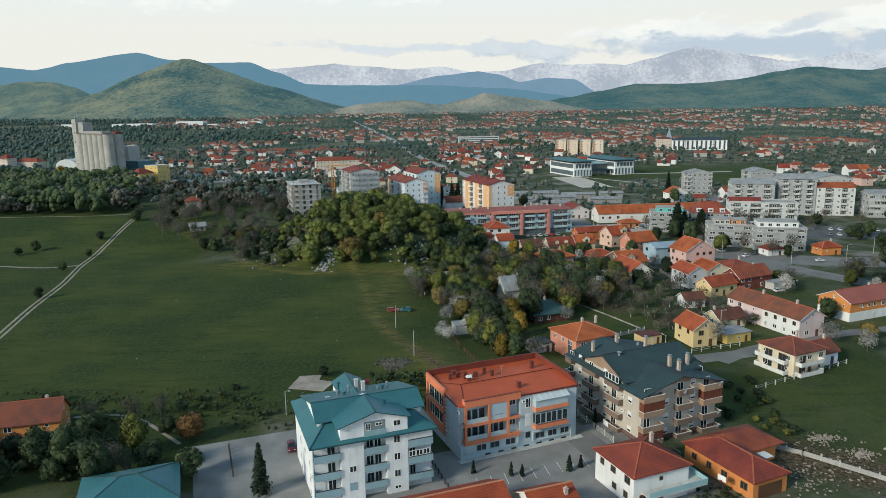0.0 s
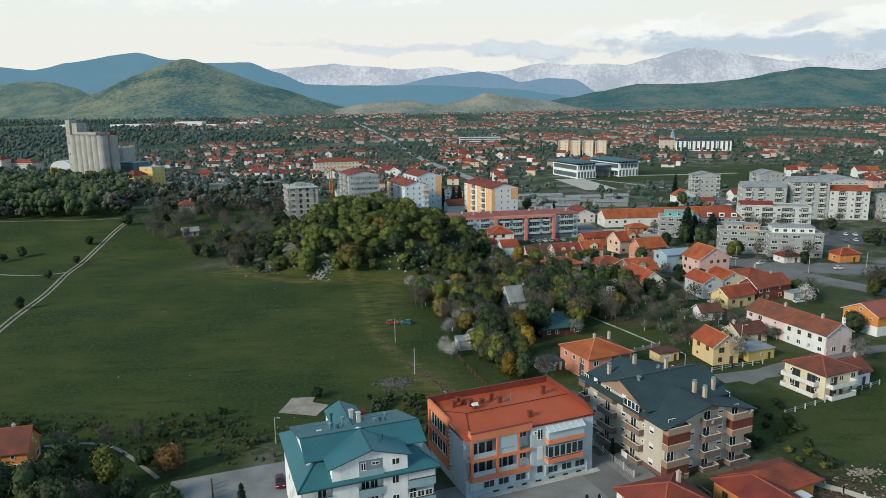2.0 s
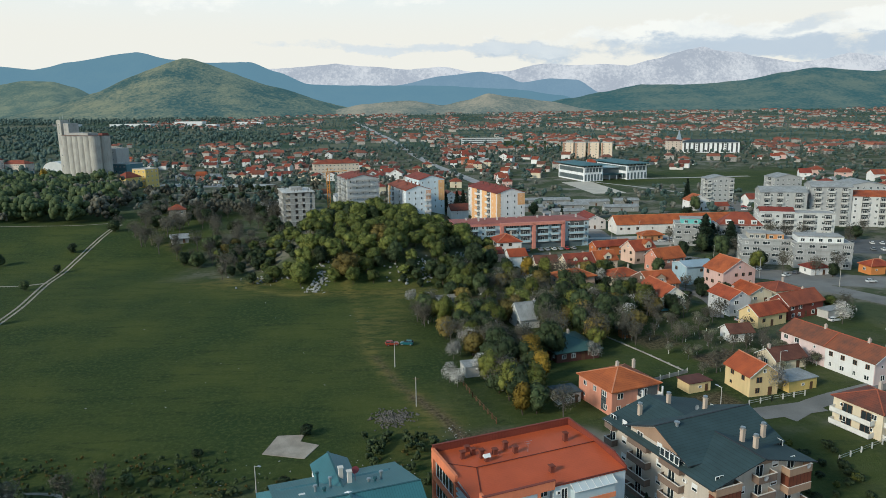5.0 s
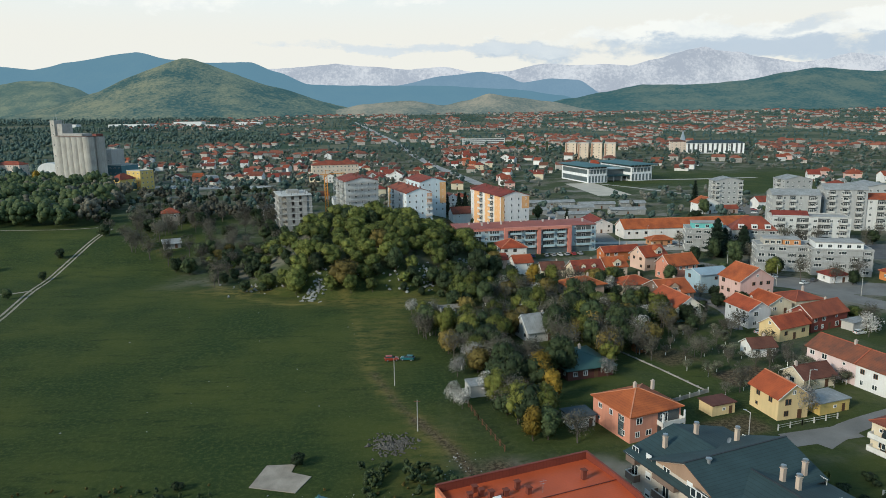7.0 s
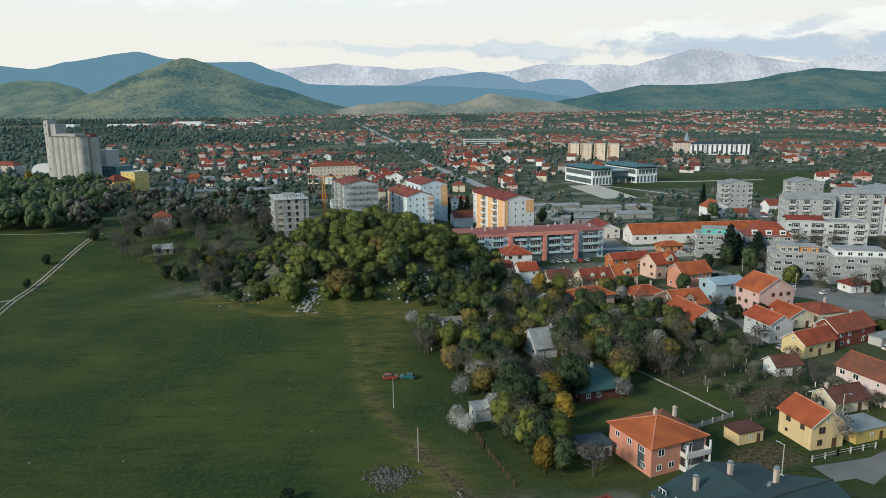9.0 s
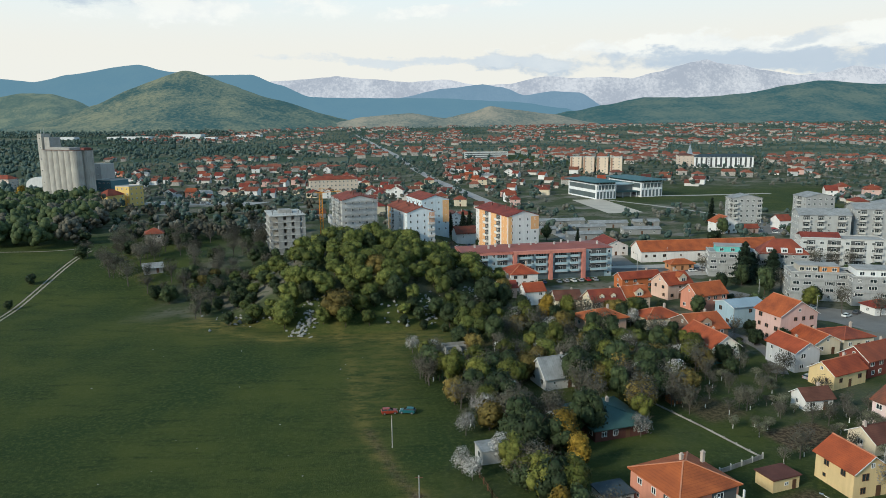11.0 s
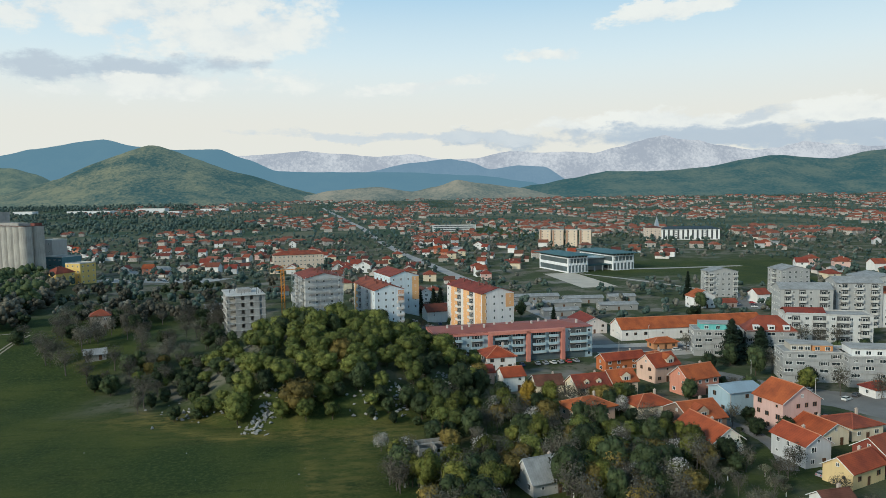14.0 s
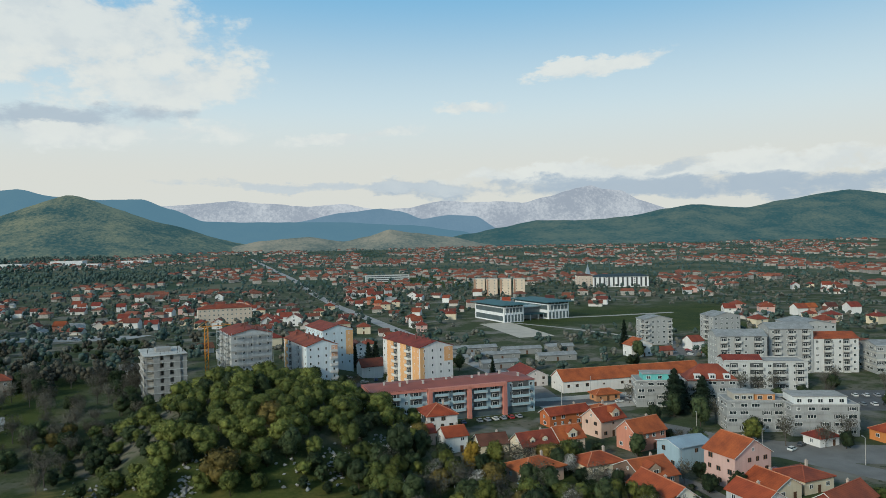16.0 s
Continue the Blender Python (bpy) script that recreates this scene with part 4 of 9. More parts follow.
def limbs(g, height, base, width, rng, n=6, r=0.18, twigs=0):
    """A tapered trunk that forks into limbs, and twigs on these."""
    top = Vector((rng.normal(0, 0.2), rng.normal(0, 0.2), base + (height - base) * 0.45))
    g.rod((0, 0, -0.4), top, r, r * 0.55, 7)
    for i in range(n):
        a = 2 * math.pi * (i + rng.uniform(0, 0.7)) / n
        f = rng.uniform(0.45, 1.0)
        s = Vector((0, 0, -0.4)).lerp(top, f)
        e = Vector((math.cos(a) * width * 0.36, math.sin(a) * width * 0.36, base + (height - base) * rng.uniform(0.5, 0.95)))
        mid = s.lerp(e, 0.5) + Vector((0, 0, height * 0.04))
        g.rod(s, mid, r * 0.45, r * 0.3, 5).rod(mid, e, r * 0.3, r * 0.1, 4)
        for j in range(twigs):
            b = s.lerp(e, rng.uniform(0.3, 1.0))
            d = Vector((rng.normal(0, 1), rng.normal(0, 1), rng.uniform(0.1, 1.3))).normalized() * width * rng.uniform(0.10, 0.24)
            g.rod(b, b + d, r * 0.13, r * 0.05, 3)
            if j % 2:
                c = b + d * 0.6
                g.rod(c, c + Vector((d.y, -d.x, abs(d.z))) * 0.6, r * 0.08, r * 0.04, 3)


def tree_proto(label, leaves, height, width, base, n, size, seed, lumps=14, trunk=0.18, bark=None, twigs=0, category="tree", name="tree", white=False):
    rng = np.random.default_rng(seed)
    t = thing(name, label, category, pose(0, -900 - seed * 12, -40))
    g = Geo()
    limbs(g, height, base, width, rng, 6, trunk, twigs)
    part("trunk", g, bark or BARK, t)
    if white:
        part("whitewash", Geo().rod((0, 0, 0), (0, 0, 1.25), trunk * 1.12, trunk * 1.0, 8), mat("whitewash", (0.7, 0.69, 0.66), 0.95, 0.15, 4), t)
    crown_mesh("crown", LEAVES[leaves], n, height, width, base, lumps, size, rng, t, twigs == 0)
    return t


def conifer_proto(label, height, width, seed, n=1500):
    rng = np.random.default_rng(seed)
    t = thing("conifer", label, "tree", pose(0, -900 - seed * 12, -40))
    part("trunk", Geo().rod((0, 0, -0.4), (0, 0, height * 0.95), width * 0.045, 0.03, 7), BARK, t)
    z = rng.uniform(0.10, 1.0, n) ** 1.15
    tier = np.floor(z * 11) / 11
    reach = (1 - tier) ** 0.8 * (0.75 + 0.4 * rng.random(n)) * width / 2 * (0.35 + 0.65 * ((z * 11) % 1 < 0.75))
    a = rng.uniform(0, 2 * math.pi, n)
    if width > 8:
        # old cedar: uneven shelves of branches and a broad top
        reach *= (0.72 + 0.34 * np.sin(2 * a + tier * 23) * np.cos(a - tier * 9)) * (0.8 + 0.55 * z)
    f = rng.uniform(0.35, 1, n)
    p = np.stack([np.cos(a) * reach * f, np.sin(a) * reach * f, z * height - f * reach * 0.22], 1)
    d = np.stack([np.cos(a) * 0.5, np.sin(a) * 0.5, np.full(n, 0.8)], 1)
    v, q = leaf_quads(p, d, 0.10 + 0.018 * height, rng)
    soft_normals(mesh_ob("crown", v, q, LEAVES["needle"], parent=t), d, rng)
    return t


PROTO = {
    "oak_a": tree_proto("round spring-green tree on the rocky knoll", "oak", 8.4, 9.0, 0.6, 1700, 0.27, 1, 22, name="oak_tree"),
    "oak_b": tree_proto("round spring-green tree on the rocky knoll", "oak", 7.2, 7.8, 0.4, 1500, 0.26, 2, 20, name="oak_tree"),
    "oak_c": tree_proto("broad olive-brown tree on the rocky knoll", "olive", 7.5, 8.4, 0.4, 1600, 0.27, 3, 20, name="oak_tree"),
    "dark_a": tree_proto("dark green broadleaf tree", "dark", 9.8, 7.6, 0.5, 1700, 0.26, 4, 20, name="garden_tree"),
    "dark_b": tree_proto("dark green broadleaf tree", "dark", 7.0, 7.0, 0.3, 1500, 0.25, 5, 18, name="garden_tree"),
    "fresh_a": tree_proto("fresh yellow-green spring tree", "fresh", 9.6, 6.4, 0.8, 1800, 0.22, 6, 20, name="spring_tree"),
    "fresh_b": tree_proto("fresh yellow-green spring tree", "fresh", 7.4, 6.2, 0.4, 1600, 0.22, 7, 18, name="spring_tree"),
    "yellow": tree_proto("golden yellow flowering tree", "yellow", 7.4, 5.2, 0.5, 2400, 0.20, 8, 20, name="yellow_tree"),
    "blossom_a": tree_proto("white blossoming fruit tree", "blossom", 6.6, 6.4, 0.8, 1250, 0.15, 9, 26, 0.13, BARK_GREY, 12, name="fruit_tree"),
    "blossom_b": tree_proto("pale budding fruit tree with whitewashed trunk", "pale", 4.4, 4.6, 1.0, 700, 0.14, 10, 16, 0.11, None, 16, name="fruit_tree", white=True),
    "bare_a": tree_proto("bare grey-brown tree in early bud", "bud", 10.0, 8.0, 1.6, 1150, 0.16, 11, 34, 0.20, BARK_GREY, 16, name="bare_tree"),
    "bare_b": tree_proto("bare grey-brown tree in early bud", "bud", 7.6, 6.8, 1.0, 950, 0.16, 12, 30, 0.15, BARK_GREY, 14, name="bare_tree"),
    "bare_c": tree_proto("leafless old fruit tree with whitewashed trunk", "bud", 5.0, 5.2, 1.2, 420, 0.13, 19, 20, 0.12, BARK_GREY, 18, name="fruit_tree", white=True),
    "rust": tree_proto("rust-brown leafing shrub tree", "brown", 6.0, 6.0, 0.2, 2200, 0.19, 13, 20, name="shrub"),
    "bush": tree_proto("dark green garden bush with dense leaves", "dark", 2.6, 3.4, 0.0, 800, 0.17, 14, 12, 0.06, name="bush", category="bush"),
    "bush_fresh": tree_proto("yellow-green garden bush with loose leaves", "fresh", 2.4, 3.0, 0.0, 760, 0.16, 15, 12, 0.06, name="bush", category="bush"),
    "conifer": conifer_proto("tall dark spreading conifer tree", 14.0, 14.5, 16, 6400),
    "spruce": conifer_proto("slim dark green spruce tree", 9.0, 4.2, 17, 2300),
    "cypress": conifer_proto("small dark clipped cypress shrub", 3.0, 1.3, 18, 700),
}
FIRST = set(PROTO)


def tree(kind, x, y, s=1.0, group="", rng=RNG, dz=0.0):
    turn = rng.uniform(0, 360)
    m = placed(x, y, turn, dz) @ Matrix.Diagonal((s * rng.uniform(0.92, 1.08), s * rng.uniform(0.92, 1.08), s * rng.uniform(0.9, 1.1), 1))
    if kind in FIRST:
        FIRST.discard(kind)
        PROTO[kind].matrix_basis = m
        ob = PROTO[kind]
    else:
        ob = copy_thing(PROTO[kind], m)
        ob.matrix_basis = m
    return tagged(ob, group=group)


def wood(name, label, pts, leaves, height, quads, size, seed, lumps=3, around=6, rings=4, small=1.0):
    """Many trees that nobody could count, as one mesh of uneven crowns with loose leaf clumps."""
    rng = np.random.default_rng(seed)
    V, F, D, n0 = [], [], [], 0
    z0 = ground_z(pts[:, 0], pts[:, 1])
    for (x, y), z in zip(pts, z0):
        h = height * rng.uniform(0.65, 1.35)
        p, d, ls = crown_points(quads, h, h * rng.uniform(0.8, 1.15), 0.0, lumps, rng, 1.0, small)
        v, f = leaf_quads(p, d, size, rng)
        cv, cf, cd = lump_mesh(ls, rng, around, rings, 0.90)
        V += [v + (x, y, z), cv + (x, y, z)]
        F += [f + n0, cf + n0 + len(v)]
        D += [np.repeat(d + rng.normal(0, 0.3, d.shape), 3, 0), cd]
        n0 += len(v) + len(cv)
    nrm = np.concatenate(D)
    ob = mesh_ob(name, np.concatenate(V), np.concatenate(F), LEAVES[leaves], True)
    ob.data.normals_split_custom_set_from_vertices((nrm / np.linalg.norm(nrm, axis=1, keepdims=True)).tolist())
    return tagged(ob, label, "trees", kind="stuff")

# ---- near and middle houses ----
def at_corner(fx, fy, w, d, yaw):
    """The middle of a w x d body whose nearest corner is (fx, fy): w runs along yaw, d to its left."""
    c, s = math.cos(radians(yaw)), math.sin(radians(yaw))
    return fx + c * w / 2 - s * d / 2, fy + s * w / 2 + c * d / 2


def house_c(fx, fy, w, d, yaw, e, *rest, **kw):
    return house(*at_corner(fx, fy, w, d, yaw), w, d, yaw, e, *rest, **kw)


def block_c(fx, fy, w, d, yaw, *rest, **kw):
    return block(*at_corner(fx, fy, w, d, yaw), w, d, yaw, *rest, **kw)


M_SHOP_GLASS = mat("stair_glass_dark", (0.07, 0.09, 0.10), 0.25, 0.2, 1.0, spec=0.6, stripes=((0, 0, 1), 1.0, 0.6))
sv = house_c(36.2, 184.9, 14.7, 14.0, 24, 6.0, "hip", 3.0, wall=SALMON, roof="orange", label="salmon villa with orange hipped tile roof", chimneys=((0.05, 0.12), (0.3, -0.02)))
for z in (0.3, 3.2):
    # recessed porch has no depth, its shade is a dark panel
    part("loggia", Geo().box(-2.9, 2.9, -0.04, 0.01, 0.0, 2.4), M_LOGGIA_SHADE, sv, at=face_pose("f", 13.7, 13.0, 3.4, z))
    window(sv, face_pose("f", 13.7, 13.0, 2.4, z + 1.15) @ pose(0, -0.05, 0), 1.6, 2.1, name="balcony_door")
    balcony(sv, face_pose("f", 13.7, 13.0, 3.4, z), 6.2, 1.9, plaster((0.62, 0.60, 0.57)), 0.9)
for u in (0.5, 6.3):
    part("porch_post", Geo().box(u - 0.15, u + 0.15, -8.4, -8.1, -0.5, 5.9), M_FRAME, sv)
part("stair_window", Geo().box(-0.9, 0.9, -0.06, 0.02, 0.6, 5.4), M_SHOP_GLASS, sv, at=face_pose("l", 13.7, 13.0, 3.5, 0))
house_c(29.0, 219.6, 15.0, 16.5, 18, 2.9, "hip", 2.6, wall=(0.10, 0.04, 0.03), roof="green", label="low brown wooden house with dark green roof", chimneys=((0.1, 0.1),), over=0.8)
house_c(72.1, 195.1, 9.0, 10.6, 14, 5.4, "gable", 2.8, "y", YELLOW, "orange", "yellow gabled house with orange tiles", chimneys=((0.45, 0.2),))
house_c(89.9, 171.3, 12.5, 12.5, 24, 6.0, "hip", 2.6, wall=CREAM, roof="old", label="cream house with white balconies under a red hipped roof")
lp = house_c(106.1, 201.1, 10.8, 30.5, 21, 6.0, "gable", 2.8, "y", (0.66, 0.52, 0.50), "old", "long pale pink house with weathered red roof", chimneys=((0.0, 0.15), (0.0, -0.3)))
part("white_half", Geo().box(-7.2, 7.2, -0.07, 0.01, 0, 5.9), plaster((0.70, 0.69, 0.67)), lp, at=face_pose("l", 9.8, 29.5, 7.4, 0))
for k in range(4):
    window(lp, face_pose("l", 9.8, 29.5, 2.0 + k * 3.6, 4.4) @ pose(0, -0.07, 0), 1.2, 1.3, M_WINBROWN)
    window(lp, face_pose("l", 9.8, 29.5, 2.0 + k * 3.6, 1.5) @ pose(0, -0.07, 0), 1.4 if k % 2 else 0.9, 1.3)
part("roof_joint", Geo().beam((-5.5, 0, 6.0), (0, 0, 9.15), 0.3, 0.16), RIDGE["red"], lp)
house_c(130.2, 216.8, 24.0, 12.9, 22, 6.2, "gable", 2.8, "x", ORANGE_W, "pink", "orange house with white ground floor and faded red roof", base=(3.0, WHITE))
house_c(97.7, 248.5, 14.0, 8.5, 26, 4.2, "gable", 2.6, "x", YELLOW, "orange", "small yellow house with orange gable roof")
house_c(111.4, 256.8, 18.0, 9.5, 26, 5.0, "gable", 3.0, "x", (0.22, 0.06, 0.04), "red", "dark red house with red tile roof")
house_c(93.9, 262.0, 9.0, 13.0, 14, 6.0, "gable", 2.4, "y", GREY_W, "orange", "grey plastered house with bright orange roof")
dh = house_c(101.0, 286.4, 15.0, 12.5, 16, 9.4, "gable", 4.2, "y", PINK, "orange", "tall pink house with orange gable roof")

house_c(106.7, 276.0, 10.0, 15.0, 14, 3.8, "gable", 2.4, "y", CREAM, "orange", "low house with wide orange roof")
house_c(117.5, 279.8, 12.0, 12.0, 14, 3.8, "hip", 2.2, wall=CREAM, roof="red", label="low house with red hipped roof")
house_c(83.6, 235.6, 8.5, 6.5, 10, 3.0, "gable", 1.8, "x", WHITE, "brown", "small white cottage with brown roof")
dh = house_c(73.4, 269.5, 10.3, 18.0, 13, 5.0, "gable", 3.2, "y", (0.74, 0.70, 0.60), "orange", "white gabled house with bright orange roof and turquoise foot", base=(1.0, (0.20, 0.46, 0.54)))

dh = house_c(74.4, 286.8, 13.0, 15.0, 14, 5.0, "gable", 3.4, "x", (0.18, 0.12, 0.09), "orange", "brown gabled house with orange roof")
dormer(dh, -1.0, -6.0, 5.2, 3.4, 4.6, 1.9, (0.35, 0.25, 0.18), "orange")
house_c(94.0, 305.1, 14.0, 11.0, 16, 7.2, "gable", 1.4, "x", BLUE_W, "bluegrey", "blue-grey house with pale metal roof", chimneys=())
house_c(88.9, 325.3, 15.0, 10.0, 22, 6.2, "gable", 3.6, "x", SALMON, "orange", "salmon house with orange gable roof")
dh = house_c(83.9, 343.5, 13.0, 11.0, 24, 6.2, "gable", 3.6, "x", (0.62, 0.42, 0.33), "orange", "peach house with orange gable roof")
dormer(dh, 2.0, -4.4, 6.6, 3.4, 4.0, 1.9, CREAM, "orange")
dh = house_c(49.7, 322.0, 13.5, 10.0, 14, 5.4, "gable", 3.2, "x", CREAM, "red", "cream house with red gable roof")
for u in (-2.2, 2.4):
    dormer(dh, u, -3.6, 6.0, 1.8, 2.6, 1.1, CREAM, "red")
dh = house_c(62.8, 325.0, 10.5, 10.0, 14, 6.0, "gable", 3.2, "x", (0.62, 0.48, 0.36), "orange", "peach row house with orange roof")
dormer(dh, 0.4, -4.2, 6.2, 3.2, 3.6, 1.8, CREAM, "orange")
house_c(44.5, 300.0, 16.0, 12.0, 22, 4.2, "hip", 2.6, wall=(0.58, 0.40, 0.30), roof="orange", label="low peach villa with orange hipped roof", over=0.9)
house_c(22.9, 355.3, 12.5, 14.0, 10, 7.6, "hip", 3.2, wall=(0.72, 0.68, 0.64), roof="orange", label="white house with bright orange hipped roof")
house_c(27.1, 337.7, 9.0, 9.0, 14, 5.6, "gable", 2.4, "x", WHITE, "orange", "small white house with orange roof")
house_c(17.5, 343.0, 8.0, 9.0, 10, 3.0, "gable", 1.8, "x", (0.5, 0.4, 0.35), "red", "low outbuilding with red roof")
house_c(38.2, 334.9, 11.0, 10.0, 6, 3.0, "gable", 2.4, "x", CREAM, "brown", "low house with dark brown roof")
house_c(64.5, 304.0, 14.0, 11.0, 14, 3.8, "hip", 2.6, wall=CREAM, roof="orange", label="low house with orange hipped roof")
house_c(70.3, 361.6, 19.4, 8.0, 16, 4.6, "gable", 2.0, "x", (0.45, 0.14, 0.05), "orange", "rust-orange row building with orange roof")
house_c(90.0, 364.0, 9.0, 9.0, 16, 4.6, "hip", 2.0, wall=CREAM, roof="orange", label="small house with orange hipped roof")
house_c(93.6, 418.1, 74.0, 15.0, 6, 5.6, "gable", 4.0, "x", (0.70, 0.66, 0.62), "orange", "long white market hall with orange tile roof", storeys=1, gap=4.5, name="market_hall", chimneys=())
house_c(79.0, 436.0, 14.0, 22.0, 6, 5.0, "gable", 3.0, "y", (0.66, 0.60, 0.56), "red", "white hall wing with dark red roof", name="market_hall", chimneys=())
house_c(102.0, 398.0, 13.0, 8.0, 8, 3.0, "hip", 2.0, wall=(0.5, 0.25, 0.12), roof="orange", label="low kiosk building with orange roof", chimneys=(), over=0.8)
house_c(32.5, 111.9, 13.0, 12.6, 22, 6.0, "hip", 3.0, wall=WHITE, roof="red", label="white two-storey house with red hipped tile roof")
bung = house_c(54.4, 113.8, 9.4, 18.0, 24, 3.6, "hip", 2.4, wall=ORANGE_W, roof="red", label="orange bungalow with red hipped tile roof", chimneys=(), sides="l", gap=3.6)
part("garage_door", Geo().box(-2.9, 2.9, -0.08, 0.02, 0.0, 2.6), M_DOOR, bung, at=face_pose("f", 8.4, 17.0, 0, 0))
part("wall_wing", Geo().box(4.0, 12.2, 1.0, 8.4, -1.5, 3.6), plaster(ORANGE_W), bung)
wing = Geo()
hip_roof(wing, 15.0, 8.0, 3.6, 2.4, 0.7)
part("roof_wing", wing, TILE["red"], bung, at=pose(5.2, 4.6, 0.02))
part("awning", Geo().box(5.0, 8.0, -2.2, 0.2, 2.9, 3.0), M_FRAME, bung)
house_c(150.0, 317.9, 9.5, 8.0, 12, 3.0, "hip", 2.2, wall=WHITE, roof="red", label="small white kiosk with red hipped roof", chimneys=())
house_c(174.5, 317.4, 11.0, 8.0, 10, 3.6, "hip", 2.4, wall=ORANGE_W, roof="orange", label="small orange house with orange roof")
house_c(-97.0, 139.5, 14.0, 9.0, 14, 4.6, "gable", 3.4, "x", ORANGE_W, "old", "orange cottage with weathered red tile roof")
house_c(22.5, 250.5, 11.0, 10.0, 20, 3.4, "gable", 4.2, "x", (0.55, 0.54, 0.52), "grey", "grey cottage with pale fibre-cement gable roof among trees")
house_c(3.5, 210.0, 8.5, 6.0, 16, 2.8, "flat", 0, "x", (0.42, 0.41, 0.39), "grey", "low white hut among blossoming trees", chimneys=())

# ---- blocks of flats ----
def panel(b, side, w, d, u, width, z0, z1, material, proud=0.06, name="wall_panel"):
    return part(name, Geo().box(-width / 2, width / 2, -proud, 0.01, z0, z1), material, b, at=face_pose(side, w, d, u, 0))


def roof_stacks(b, w, d, z, n, seed, along="x", color=(0.55, 0.50, 0.46)):
    rng = np.random.default_rng(seed)
    for k in range(n):
        u = (k + 0.5) / n - 0.5 + rng.uniform(-0.03, 0.03)
        x, y = (u * w * 0.92, rng.uniform(-0.25, 0.25) * d) if along == "x" else (rng.uniform(-0.2, 0.2) * w, u * d * 0.92)
        part("chimney", Geo().box(-0.35, 0.35, -0.35, 0.35, -1.2, 1.2).box(-0.45, 0.45, -0.45, 0.45, 1.2, 1.35), plaster(color), b, at=pose(x, y, z))


def penthouse(b, x0, x1, y0, y1, z, h, material, roof=None, n=3):
    p = part("penthouse", Geo().box(x0, x1, y0, y1, z, z + h), material, b)
    part("penthouse_roof", Geo().box(x0 - 0.3, x1 + 0.3, y0 - 0.3, y1 + 0.3, z + h, z + h + 0.25), roof or M_CONC, b)
    for k in range(n):
        window(b, pose(x0 + (k + 0.5) * (x1 - x0) / n, y0, z + h * 0.5), 1.7, 1.4)


SALM, ORNG = plaster((0.55, 0.22, 0.17)), plaster((0.74, 0.41, 0.19))
M_SHOP = mat("shop_front_dark", (0.10, 0.13, 0.14), 0.3, 0.3, 0.6, spec=0.6)
LW, LD, LH = 69.0, 19.0, 13.2
lb = block_c(4.6, 377.1, LW, LD, 10.5, LH, 4, (0.34, 0.43, 0.47), "long pale blue block with salmon portals and faded red roof", "hip", TILE["pink"], gap=3.0, rise=1.3,
             balconies=(("f", -26, 5, 1, 3), ("f", -17, 5, 1, 3), ("f", -6.5, 6, 1, 3), ("f", 0.8, 5, 1, 3), ("f", 10, 6, 1, 3), ("f", 16.5, 4, 1, 3), ("f", 28, 8, 1, 3)), rail=plaster((0.36, 0.47, 0.51)))
for u in (-11.5, 5.0, 20.5):
    panel(lb, "f", LW, LD, u, 1.6, 0, LH, SALM, 1.9, "portal_post")
panel(lb, "f", LW, LD, 4.5, 33.6, LH - 1.1, LH + 0.3, SALM, 1.9, "portal_beam")
panel(lb, "f", LW, LD, 14, 34, 0.2, 3.0, M_SHOP, 0.15, "shop_front")
panel(lb, "l", LW, LD, 0, LD, LH - 1.2, LH + 0.2, SALM, 0.2, "roof_fascia")
panel(lb, "f", LW, LD, -23.4, 22, LH - 1.0, LH + 0.2, SALM, 0.4, "roof_fascia")
roof_stacks(lb, LW, LD, LH + 0.9, 12, 4)
wb = block_c(-23.0, 435.0, 15.0, 38.0, 20, 16.4, 5, (0.64, 0.70, 0.73), "white and pale blue block with orange side and red roof", "gable", TILE["red"], along="y", rise=2.6, gap=3.6, win=(0.9, 1.3), split=1, balconies=(("r", -14, 5, 0, 4), ("l", 6, 5, 0, 4), ("l", -8, 5, 0, 4)), rail=plaster((0.7, 0.68, 0.66)))
panel(wb, "l", 15, 38, -15, 6, 0, 16.4, ORNG)
panel(wb, "f", 15, 38, 6.0, 3.0, 10, 16.0, plaster((0.60, 0.36, 0.24)))
for k in range(5):
    balcony(wb, face_pose("f", 15, 38, 5.6, k * 3.28 + 0.1), 3.4, 1.1, plaster((0.62, 0.58, 0.55)))
panel(wb, "l", 15, 38, 4, 20, 0, 16.4, plaster((0.72, 0.70, 0.68)))
roof_stacks(wb, 15, 38, 18.2, 11, 5, "y", (0.2, 0.09, 0.07))
ow = block_c(28.0, 421.0, 17.0, 42.0, 20, 23.4, 7, (0.70, 0.68, 0.66), "white block with orange panels, balconies and red roof", "gable", TILE["red"], along="y", rise=2.6, gap=3.6, win=(0.9, 1.3), split=1, balconies=(("l", 9, 5, 1, 6), ("l", -6, 5, 1, 6)), rail=plaster((0.72, 0.68, 0.62)))
for u, wd in ((16.5, 7), (3, 7), (-12, 8)):
    panel(ow, "l", 17, 42, u, wd, 0, 23.4, ORNG)
panel(ow, "f", 17, 42, 6.2, 4.4, 16.5, 23.0, ORNG)
panel(ow, "f", 17, 42, -7.4, 2.2, 0, 23.4, ORNG)
roof_stacks(ow, 17, 42, 25.2, 13, 6, "y", (0.2, 0.09, 0.07))
wb2 = block_c(-17.0, 484.0, 17.0, 30.0, 20, 19.6, 5, (0.60, 0.68, 0.72), "white block with dark red gable roof behind the knoll", "gable", TILE["red"], along="y", rise=2.6, gap=3.6, win=(0.9, 1.3), split=1)
panel(wb2, "f", 17, 30, 6.5, 4.0, 6, 19.0, ORNG)


